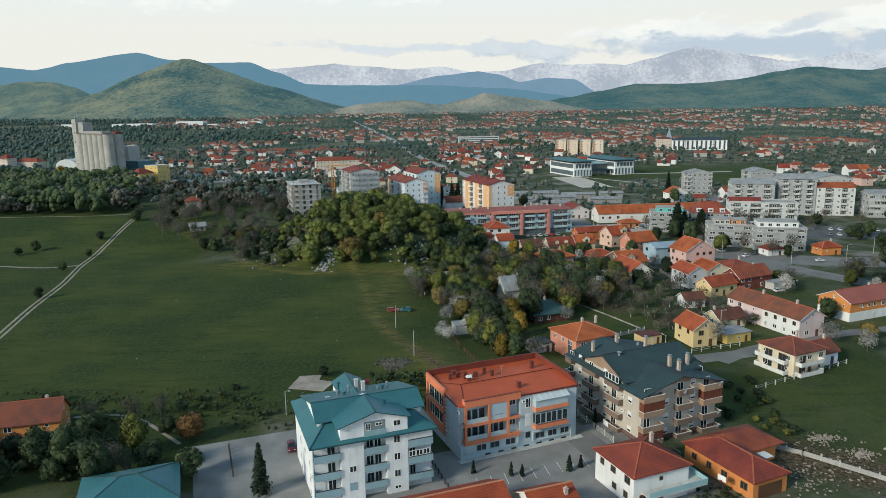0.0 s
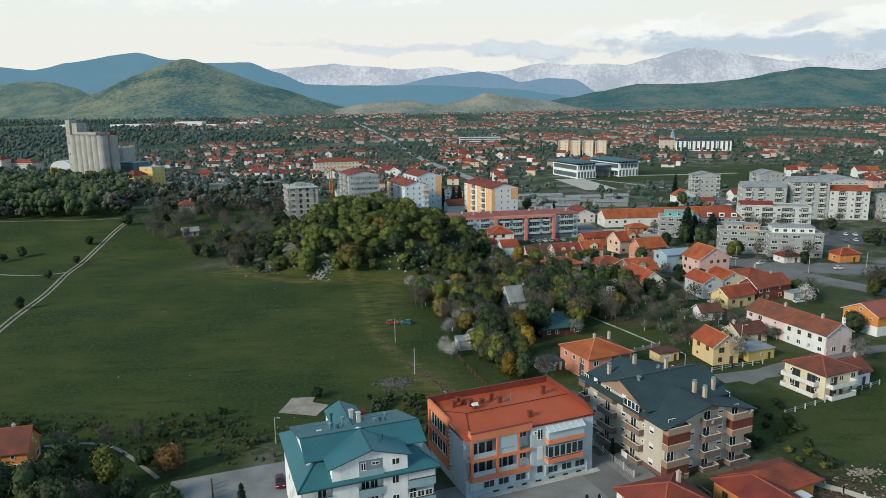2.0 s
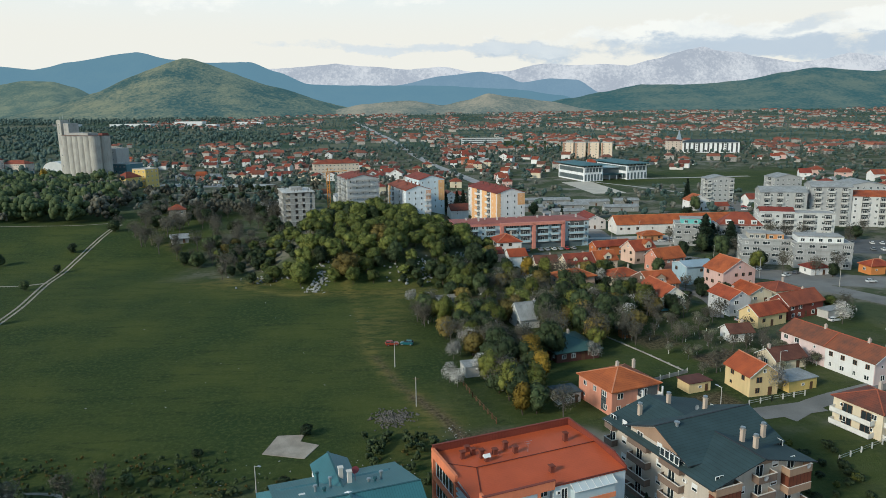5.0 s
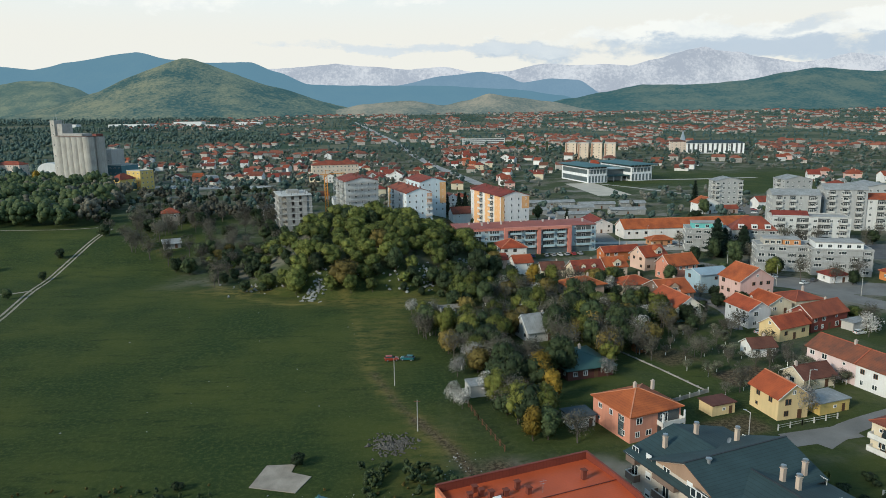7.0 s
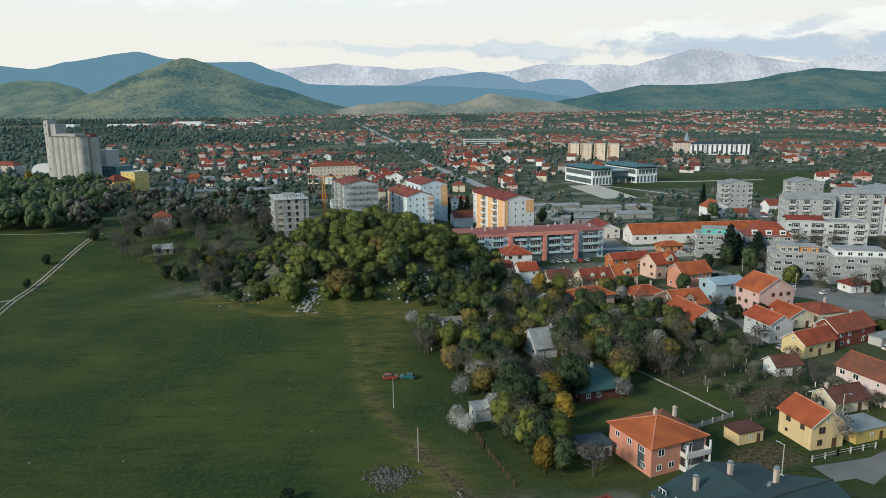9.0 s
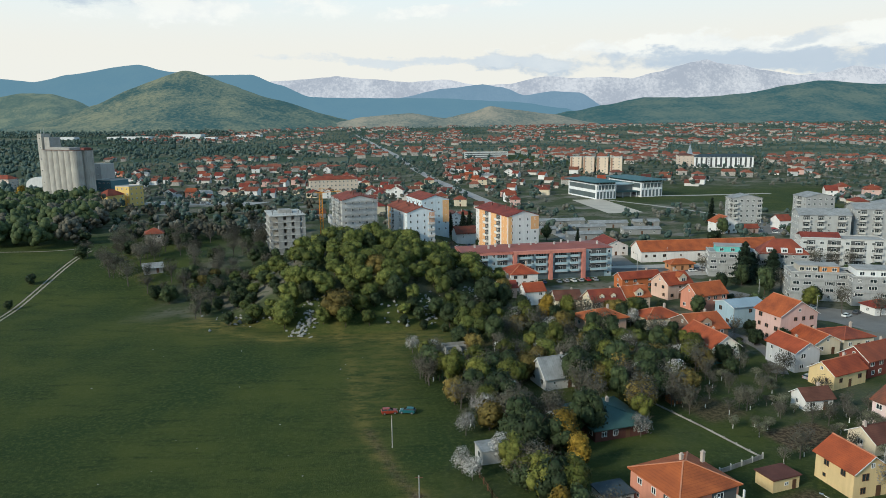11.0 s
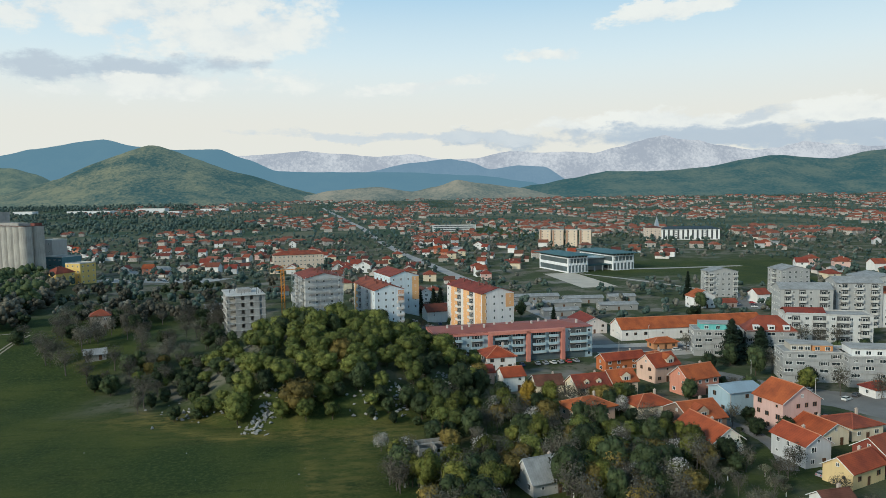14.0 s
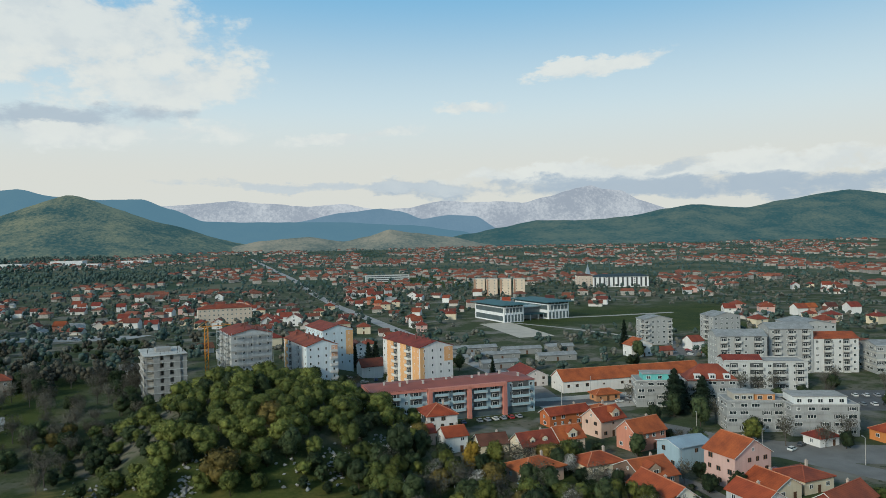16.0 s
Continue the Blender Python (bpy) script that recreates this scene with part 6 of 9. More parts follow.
def slab(name, cx, cy, w, d, yaw, material, label, dz=0.05, category="pavement", t=0.0):
    """A flat yard that follows the ground."""
    n, m = max(2, int(w / 4) + 1), max(2, int(d / 4) + 1)
    c, s = math.cos(radians(yaw)), math.sin(radians(yaw))
    V = []
    for v in np.linspace(-d / 2, d / 2, m):
        for u in np.linspace(-w / 2, w / 2, n):
            x, y = cx + u * c - v * s, cy + u * s + v * c
            V.append((x, y, gz(x, y) + dz))
    idx = np.arange(n * m).reshape(m, n)
    F = np.stack([idx[:-1, :-1], idx[:-1, 1:], idx[1:, 1:], idx[1:, :-1]], -1).reshape(-1, 4)
    return tagged(mesh_ob(name, V, F, material), label, category, kind="structure")


def local(u, v, ox=-24.0, oy=117.6, yaw=20):
    c, s = math.cos(radians(yaw)), math.sin(radians(yaw))
    return ox + u * c - v * s, oy + u * s + v * c


YARD = mat("yard_asphalt_light", (0.25, 0.245, 0.235), 0.9, 0.22, 0.5, 0.1, fine=14, dark=(0.17, 0.168, 0.162))
slab("pavement_west", *local(-10, 0), 22, 60, 20, YARD, "pale worn asphalt car park west of the white house")
slab("pavement_front", *local(34, -11), 66, 38, 20, YARD, "pale worn asphalt yard in front of the flats", dz=0.046)
slab("pavement_lane", *local(57, 14), 7, 44, 22, ASPHALT_PALE, "asphalt lane between the apartment houses", dz=0.055)
for k in (-1, 1):
    strip("track_field" + ("_a" if k < 0 else "_b"), [(-136 + k, 190), (-143 + k, 219), (-151 + k, 250), (-158 + k, 284), (-169 + k, 322), (-175 + k, 356), (-178 + k, 384), (-181 + k, 420)], 0.9, GRAVEL, "pale gravel wheel track across the meadow", 0.07)
strip("track_side", [(-260, 331), (-206, 322), (-188, 317), (-175, 317), (-169, 323)], 1.6, GRAVEL, "pale gravel path to the track", 0.08)
strip("path_yard", [(-92, 153), (-85, 154.8), (-77.3, 155.8), (-70.7, 153.0), (-62.9, 145.7), (-57, 140)], 0.9, GRAVEL, "pale trodden path along the scrub", 0.06, step=2.0)
strip("path_wall", [(-300, 418), (-225, 418.6), (-203, 418.7), (-184, 427)], 1.4, GRAVEL, "pale gravel path along the forest edge", 0.08)
strip("road_main", [(78, 520), (84, 430), (84, 384), (114, 352), (130, 325), (146, 298), (168, 262), (205, 222), (250, 190)], 11, ASPHALT_PALE, "pale asphalt street through the town", 0.07)
strip("road_plaza", [(114, 335), (150, 312), (200, 300), (300, 292)], 20, ASPHALT_PALE, "wide asphalt street and stopping place", 0.06)
strip("road_garden", [(76, 184), (86, 192), (110, 203), (128, 208), (160, 214), (215, 219)], 5, ASPHALT_PALE, "narrow lane between garden houses", 0.06)
strip("road_far", [(84, 430), (60, 560), (10, 806), (-14, 917), (-50, 1140), (-101, 1475), (-187, 1894), (-290, 2400)], 11, mat("worn_asphalt_grey", (0.34, 0.33, 0.32), 0.9, 0.2, 0.3), "straight asphalt road towards the hills", 0.10, step=20)
strip("road_estate", [(-30, 475), (0, 455), (20, 412), (60, 404), (84, 400), (130, 402), (185, 398), (240, 385)], 9, ASPHALT, "asphalt street behind the long block", 0.08)
slab("pavement_garden", 78.5, 188.2, 17, 6.0, 14, ASPHALT_PALE, "pale asphalt apron before the yellow house", 0.09)
slab("carpark", 222, 372, 60, 34, -14, ASPHALT, "dark asphalt car park on the estate", 0.06)
slab("plaza", 128.5, 652, 28, 94, 7, mat("sand_pale", (0.50, 0.45, 0.38), 0.95, 0.15, 0.3, 0.1), "pale paved school yard", 0.08)
strip("path_school", [(140, 692), (165, 655), (186, 616), (200, 585)], 4, PAVING, "pale path across the school green", 0.10)
strip("path_school_b", [(155, 720), (230, 722), (300, 730)], 7, PAVING, "pale path along the school", 0.09)
slab("works_yard", -205, 648, 110, 44, -14, mat("yard_concrete_pale", (0.34, 0.34, 0.33), 0.9, 0.25, 0.2), "pale concrete works yard by the silo", 0.08)
slab("carpark_north", 214, 525, 34, 62, -22, ASPHALT_PALE, "grey asphalt car park behind the estate", 0.07)
slab("pavement_hall", 101, 400, 50, 26, 6, PAVING, "pale paved square before the market hall", 0.075)
strip("road_lane", [(70, 362), (62, 340), (66, 318), (92, 300), (96, 280), (90, 262)], 4.5, ASPHALT_PALE, "lane between the orange-roofed houses", 0.06)

# ---- vegetation ----
rg = np.random.default_rng(21)
for iy in range(-7, 8):
    for ix in range(-10, 11):
        x, y = -42 + ix * 7.5 + rg.uniform(-2.0, 2.0) + (iy % 2) * 3.7, 357 + iy * 7.0 + rg.uniform(-2.0, 2.0)
        r2 = ((x + 42) / 70) ** 2 + ((y - 357) / 52) ** 2
        if r2 > 0.95 or (y < 330 and rg.random() < 0.2) or (x < -62 and y > 374) or ((x - 7) ** 2 + (y - 333) ** 2 < 30) or ((x + 9) ** 2 + (y - 322) ** 2 < 36):
            continue
        odds = [0.44, 0.43, 0.11, 0.02] if x > -68 else [0.05, 0.22, 0.66, 0.07]
        kind = rg.choice(["oak_a", "oak_b", "dark_b", "oak_c"], p=odds)
        tree(kind, x, y, rg.uniform(0.9, 1.28) * (1.0 if r2 < 0.55 else 0.8) * (1.0 if x > -64 else 0.78), "trees on the knoll", rg)
tree("oak_c", -41, 311, 1.7, "trees on the knoll", rg)
for x, y, k, q in ((-60, 312, "oak_a", 1.2), (-72, 318, "oak_b", 1.1), (11, 326, "dark_a", 1.35), (18, 330, "dark_a", 1.2), (4, 320, "dark_b", 1.3), (14, 318, "dark_b", 1.1), (24, 322, "dark_a", 1.0)):
    tree(k, x, y, q, "trees on the knoll", rg)


for x, y, q in ((-22, 322, 1.0), (-15, 318, 0.9), (-29, 318, 0.8), (-7, 316, 0.95), (-18, 310, 0.6), (-1, 312, 0.9), (-34, 316, 0.7), (-11, 308, 0.55), (6, 312, 1.0), (-4, 305, 0.5), (12, 308, 0.8), (20, 312, 0.9)):
    tree("dark_b" if q < 0.95 else "dark_a", x, y, q, "trees on the knoll", rg)


def scatter(n, x0, x1, y0, y1, rng, test=None):
    out = []
    for _ in range(n * 30):
        x, y = rng.uniform(x0, x1), rng.uniform(y0, y1)
        if test is None or test(x, y):
            out.append((x, y))
        if len(out) >= n:
            break
    return np.array(out)


TAKEN = [(o.matrix_basis.translation.x, o.matrix_basis.translation.y, 9.0) for o in scene.objects if o.parent is None and o.get("category") in ("house", "building") and (o.matrix_basis.translation.y < 560 or (o.matrix_basis.translation.x < -240 and o.matrix_basis.translation.y < 900))]
TAKEN += [(-318, 668, 14), (-335, 680, 14), (-300, 655, 10), (-425, 815, 18)]


def free(x, y, r=0.0):
    return all((x - a) ** 2 + (y - b) ** 2 > (c + r) ** 2 for a, b, c in TAKEN)


def grove(n, x0, x1, y0, y1, kinds, smin, smax, group, test=None, r=-2.0):
    for x, y in scatter(n, x0, x1, y0, y1, rg, lambda a, b: free(a, b, r) and (test is None or test(a, b))):
        tree(rg.choice(kinds), x, y, rg.uniform(smin, smax), group, rg)


GARDEN = ["bare_a", "bare_b", "blossom_a", "blossom_b", "dark_a", "fresh_a", "bare_a", "dark_b", "oak_b", "dark_a", "bare_b", "blossom_a", "bare_b", "oak_c"]
for spot in ((-17, 237, 11), (-11, 230, 6), (22, 204, 7), (16, 181, 6), (35, 212, 8), (23, 250, 9), (22, 242, 8), (20, 236, 5), (38, 216, 9), (42, 208, 8), (34, 206, 8), (0, 278, 8), (0, 268, 6), (32, 308, 8), (-4, 206, 5), (50, 304, 10), (46, 297, 6), (54, 294, 6), (70, 308, 9), (66, 300, 5), (8, 203, 5)):
    TAKEN.append(spot)
# overgrown gardens between the meadow and the villas
rim = lambda x, y: x > np.interp(y, [186, 206, 230, 250, 262, 272, 285, 322], [18, 9, 1, -4, -13, -13, -3, -2])
edge = lambda x, y: rim(x, y) and x < 62 and not (x > 26 and y < 206) and not (24 < x < 54 and 188 < y < 222) and not (44 < x < 60 and y < 240) and not (13 < x < 30 and 234 < y < 258)
grove(135, -17, 60, 186, 262, GARDEN, 0.85, 1.25, "garden trees", edge)
grove(125, -14, 70, 255, 322, GARDEN + ["fresh_b", "oak_c", "fresh_a", "oak_a"], 0.85, 1.2, "garden trees", rim)
grove(74, 52, 100, 210, 262, ["blossom_b", "bare_b", "blossom_b", "bare_c", "bare_c"], 0.6, 1.0, "orchard trees", lambda x, y: x > 64 - (y - 212) * 0.42, -3.0)
grove(34, 58, 112, 258, 345, ["dark_b", "dark_a", "bush", "bare_b"], 0.7, 1.0, "garden trees", None, -1.5)
grove(62, 100, 240, 170, 300, GARDEN + ["dark_b", "bush"], 0.7, 1.1, "garden trees", lambda x, y: abs(x - 150) > 10)
for x, y, s in ((32.5, 317.0, 1.5), (16.3, 187.5, 1.15), (21.7, 215.0, 1.4), (23.5, 208.0, 1.1)):
    tree("yellow", x, y, s, "yellow trees", rg)
for x, y, k, q in ((158.8, 266, "bare_a", 1.35), (163, 270, "fresh_b", 1.3), (156, 262, "fresh_b", 1.1), (166, 274, "bare_b", 1.5)):
    tree(k, x, y, q, "garden trees", rg, -0.6)
tree("yellow", -346, 642, 2.1, "yellow trees", rg)
tree("conifer", 125.5, 372.0, 1.25, "conifers", rg)
tree("conifer", 140.2, 377.0, 1.05, "conifers", rg)
tree("conifer", 131.0, 377.0, 1.0, "conifers", rg)
for x, y, s in ((6.6, 231, 1.1), (12.1, 244.5, 1.1), (0.8, 225, 1.0), (7.8, 213, 1.0), (-8, 279, 1.0), (-14, 284, 0.9), (79.5, 198, 1.2), (113, 197, 1.2), (127, 253, 1.2), (120, 190, 1.1)):
    tree("blossom_a", x, y, s, "blossoming trees", rg)
# west edge of the near houses
for kind, x, y, s in (("fresh_b", -64.8, 135, 1.25), ("rust", -54.9, 142, 1.2), ("dark_b", -83, 133, 1.2), ("dark_a", -74, 128, 1.1), ("bare_b", -72, 152, 0.9), ("dark_b", -58, 128, 1.0), ("dark_a", -94, 128, 1.1), ("dark_b", -50, 126, 1.0),
                      ("dark_a", -66, 122, 1.1), ("dark_b", -78, 143, 0.9), ("bare_b", -66, 153, 0.8), ("dark_b", -104, 135, 1.2), ("dark_b", -86, 121, 1.3), ("spruce", -34.4, 119.5, 1.05), ("dark_a", -108, 150, 1.0)):
    tree(kind, x, y, s, "trees by the near houses", rg)
for x, y in scatter(14, -66, -2, 148, 170, rg, lambda a, b: b > 150 + (a + 66) * 0.1 and not (-46 < a < -26 and b > 160)):
    tree("bush", x, y, rg.uniform(0.35, 0.8), "scrub along the yard", rg)
for x, y in ((5.3, 125.8), (12.5, 124.6), (14.6, 124.4), (24.0, 126.2), (31.0, 121.5), (26.5, 127.5), (33.5, 147.0)):
    tree("cypress", x, y, rg.uniform(0.8, 1.2), "clipped cypresses", rg)
# single trees on the meadow and at its far side
for x, y in ((-212, 345), (-207, 352), (-182, 370), (-174, 340), (-171.4, 310.5), (-155, 262)):
    tree("dark_b", x, y, rg.uniform(0.55, 0.85), "meadow trees", rg)
grove(90, -178, -88, 325, 470, ["bare_a", "bare_b", "bare_a", "dark_b", "bare_b"], 0.8, 1.25, "bare trees", lambda x, y: y > 318 - (x + 88) * 0.88 and x < -92 - (y - 372) * 0.0)
for x, y, s in ((-152, 378, 1.4), (-139, 367, 1.3), (-96, 331, 1.2), (-122, 371, 1.2), (-112, 360, 1.1)):
    tree("bare_a", x, y, s, "bare trees", rg)
grove(32, 100, 300, 330, 420, ["bare_a", "dark_a", "dark_b"], 0.8, 1.2, "estate trees")
grove(30, -40, 80, 395, 520, ["dark_a", "spruce", "bare_b", "spruce"], 0.8, 1.1, "street trees")
for x, y in ((-52, 412), (-47, 414), (-41, 416)):
    tree("spruce", x, y, 1.25, "spruces", rg)
wood("forest", "dark mixed forest west of the town", scatter(560, -430, -185, 424, 655, rg, lambda x, y: x < -200 - 0.36 * (y - 430) + 8 * math.sin(y / 19) and free(x, y, 4)), "dark", 14, 150, 0.36, 5, 20, 6, 4, 0.62)
wood("forest_budding", "grey budding forest west of the town", scatter(230, -430, -165, 424, 655, rg, lambda x, y: x < -190 - 0.33 * (y - 430) and free(x, y, 4)), "bud", 12, 150, 0.30, 8, 16, 6, 4, 0.60)
wood("thicket_works", "grey budding trees before the works yard", scatter(100, -262, -92, 425, 570, rg, lambda x, y: x > -200 - 0.36 * (y - 430) and free(x, y, 3) and noise.noise(Vector((x / 30, y / 30, 2))) > -0.1 and abs(x + 185) > 5), "bud", 8, 130, 0.26, 18, 10, 6, 4, 0.62)
wood("thicket_dark", "dark green trees before the works yard", scatter(60, -262, -92, 432, 570, rg, lambda x, y: x > -200 - 0.36 * (y - 430) and free(x, y, 3) and noise.noise(Vector((x / 30, y / 30, 2))) > -0.05 and abs(x + 185) > 5), "dark", 7, 110, 0.28, 19, 9, 6, 4, 0.7)
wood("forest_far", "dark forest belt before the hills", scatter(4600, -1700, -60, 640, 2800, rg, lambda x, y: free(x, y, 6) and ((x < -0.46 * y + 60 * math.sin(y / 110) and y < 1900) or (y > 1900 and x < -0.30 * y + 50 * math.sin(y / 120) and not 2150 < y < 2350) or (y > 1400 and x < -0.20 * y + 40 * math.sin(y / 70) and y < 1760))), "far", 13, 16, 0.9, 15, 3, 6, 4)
no_trees = lambda x, y: in_box(x, y, 215, 720, 235, 190, -25, 1) > 0.5 or (100 < x < 165 and 595 < y < 775) or not free(x, y, 4)
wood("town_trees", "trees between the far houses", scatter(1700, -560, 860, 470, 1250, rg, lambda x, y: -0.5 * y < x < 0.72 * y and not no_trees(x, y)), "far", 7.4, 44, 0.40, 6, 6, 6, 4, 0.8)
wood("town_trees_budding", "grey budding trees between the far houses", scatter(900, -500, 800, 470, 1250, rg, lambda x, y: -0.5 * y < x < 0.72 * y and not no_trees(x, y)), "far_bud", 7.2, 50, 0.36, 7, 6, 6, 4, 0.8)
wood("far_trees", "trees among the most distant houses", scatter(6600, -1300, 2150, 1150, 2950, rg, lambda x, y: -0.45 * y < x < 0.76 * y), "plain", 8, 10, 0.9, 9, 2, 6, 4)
for x, y in scatter(36, 61, 84, 138, 172, rg, lambda a, b: a > 62 + (b - 140) * 0.12 and a < 76 + (b - 140) * 0.1):
    tree(rg.choice(["bush", "bush", "bush_fresh"]), x, y, rg.uniform(0.45, 0.85), "dark hedge bushes", rg)
# thicket between the meadow and the yard
for x, y in scatter(40, -116, -60, 121, 151, rg, lambda a, b: free(a, b, 0) and b < 160 - (a + 46) * -0.02 and not (a > -58 and b < 134) and abs(a + 64.8) + abs(b - 135) > 5 and abs(a + 55) + abs(b - 142) > 5):
    tree(rg.choice(["bush", "dark_b", "bush", "bare_b", "dark_b"]), x, y, rg.uniform(0.6, 1.05), "thicket by the near houses", rg)
strip("track_hill", [(-1250, 2350), (-1330, 2480), (-1420, 2620), (-1390, 2800)], 16, GRAVEL, "pale dirt road towards the hill", 0.3, step=20)
for kind, x, y, q in (("fresh_b", 131, 327, 1.35), ("dark_a", 135, 332, 1.0), ("bare_a", 141, 323, 1.1), ("bare_a", 174, 391, 1.1), ("bare_b", 171, 400, 1.3), ("bare_a", 186, 398, 1.0), ("bare_b", 152, 318, 1.1), ("dark_b", 158, 316, 0.9), ("bare_a", 163, 322, 1.0),
                      ("dark_a", 166, 500, 1.2), ("spruce", 174, 540, 1.9), ("dark_b", 150, 470, 1.3), ("dark_a", 200, 480, 1.3), ("dark_a", 208, 474, 1.2), ("spruce", 0, 500, 1.5), ("spruce", 7, 484, 1.9), ("spruce", 11, 486, 2.1), ("conifer", -55, 480, 0.9)):
    tree(kind, x, y, q, "street trees", rg)
for x, y in scatter(18, -112, -28, 124, 164, rg, lambda a, b: free(a, b, -1) and b > 146 - (a + 28) * 0.12 - 30 * sst((-62 - a) / 10) and not (-46 < a < -26 and b > 158)):
    tree("bush", x, y, rg.uniform(0.6, 1.25), "scrub along the yard", rg)
grove(22, -118, -82, 338, 400, ["dark_b", "dark_a", "bare_b", "dark_b"], 0.7, 1.0, "trees on the knoll", lambda x, y: y > 318 - (x + 88) * 0.88)
for x, y in ((-0.5, 207.5), (1.5, 204.5), (9.5, 206.0)):
    tree("blossom_a", x, y, 0.85, "blossoming trees", rg)

wood("scrub", "low dark scrub between the meadow and the yard", scatter(210, -118, -34, 144, 169, rg, lambda x, y: y < 168 - 3 * math.sin(x / 7) and y > 146 - (x + 34) * 0.10 - 3 * math.sin(x / 4) and free(x, y, -2) and not (-45 < x < -27 and y > 160)), "dark", 1.15, 60, 0.15, 41)
wood("brambles", "brown brambles between the meadow and the yard", scatter(170, -118, -8, 142, 171, rg, lambda x, y: y < 171 - 3 * math.sin(x / 5) and y > 148 - (x + 34) * 0.10 and free(x, y, -2) and not (-45 < x < -27 and y > 158)), "olive", 0.75, 50, 0.14, 42)
wood("scrub_bank", "dark bushes on the bank behind the near houses", scatter(70, -20, 6, 156, 177, rg, lambda x, y: noise.noise(Vector((x / 8, y / 6, 5))) > -0.15 and free(x, y, -1) and abs(x - 2) + abs(y - 176) > 6), "dark", 2.6, 90, 0.22, 45, 8, 6, 4, 0.7)
tree("bush", -32.2, 178.0, 1.15, "scrub along the yard", rg)
# ---- far town ----
def town_mask(x, y):
    if not free(x, y, 5) or in_box(x, y, 215, 720, 240, 200, -25, 1) > 0.5 or (60 < x < 195 and 465 < y < 705) or (-290 < x < -90 and y < 690):
        return False
    if x < -0.44 * y + 25 * math.sin(y / 60) or (1400 < y < 2000 and x < -0.20 * y + 40 * math.sin(y / 70)):
        return False
    road = np.interp(y, [430, 560, 806, 917, 1140, 1475, 1894, 2400], [84, 60, 10, -14, -50, -101, -187, -290])
    if abs(x - road) < 15 or noise.noise(Vector((x / 150, y / 230, 4.0))) + 0.4 * noise.noise(Vector((x / 55, y / 90, 9.0))) < -0.12:
        return False
    if y > 1000 and noise.noise(Vector((x / 210, y / 330, 14.0))) < -0.16:
        return False
    return not (175 < x < 470 and 960 < y < 1180) and not (30 < x < 120 and 1340 < y < 1375)


def town_proto(k, wall, roof, w, d, e, kind, rise, label):
    return house(0, -700 - 20 * k, w, d, 0, e, kind, rise, "x", wall, roof, label, gap=6.0, caps=False, win=(1.5, 1.5), dz=-60, sides="f" if k in (2, 5, 7, 8) else "fl", chimneys=((0.2, 0.1),) if k % 2 else ())


TOWN = [
    town_proto(0, WHITE, "old", 12, 10, 5.6, "gable", 3.0, "white house with orange gable roof"),
    town_proto(1, CREAM, "red", 11, 10, 5.4, "hip", 2.8, "cream house with red hipped roof"),
    town_proto(2, (0.60, 0.55, 0.50), "brown", 10, 9, 3.4, "gable", 2.8, "low grey-beige house with brown roof"),
    town_proto(3, PINK, "red", 13, 10, 5.6, "hip", 3.0, "pink house with orange hipped roof"),
    town_proto(4, WHITE, "red", 10, 12, 6.0, "gable", 3.2, "white house with red gable roof"),
    town_proto(5, (0.62, 0.60, 0.56), "old", 14, 9, 3.2, "gable", 2.6, "low pale house with weathered roof"),
    town_proto(6, SALMON, "orange", 10, 10, 5.6, "gable", 3.0, "salmon house with orange roof"),
    town_proto(7, GREY_W, "red", 11, 9, 5.4, "gable", 2.8, "grey house with red roof"),
    town_proto(8, (0.55, 0.56, 0.56), "grey", 16, 9, 3.4, "gable", 1.6, "grey shed with fibre-cement roof"),
]
fresh_protos = set(range(len(TOWN)))
rm = np.random.default_rng(11)
spots, tries = [], 0
while len(spots) < 193 and tries < 40000:
    tries += 1
    y = 455 + 640 * rm.random() ** 0.8
    x = rm.uniform(-0.46, 0.68) * y
    if town_mask(x, y) and gz(x, y) < 9.6 and all((x - a) ** 2 + (y - b) ** 2 > 15.5 ** 2 for a, b in spots):
        spots.append((x, y))
for x, y in spots:
    k = int(rm.choice(len(TOWN), p=[0.12, 0.15, 0.17, 0.06, 0.15, 0.15, 0.04, 0.08, 0.08]))
    turn = 20 * sst((700 - y) / 200) - 22 * sst((y - 600) / 200) * (x > 60) + rm.normal(0, 6) + rm.choice([0, 90, 180])
    m = placed(x, y, turn) @ Matrix.Scale(rm.uniform(0.85, 1.15), 4)
    if k in fresh_protos:
        fresh_protos.discard(k)
        TOWN[k].matrix_basis = m
    else:
        copy_thing(TOWN[k], m).matrix_basis = m


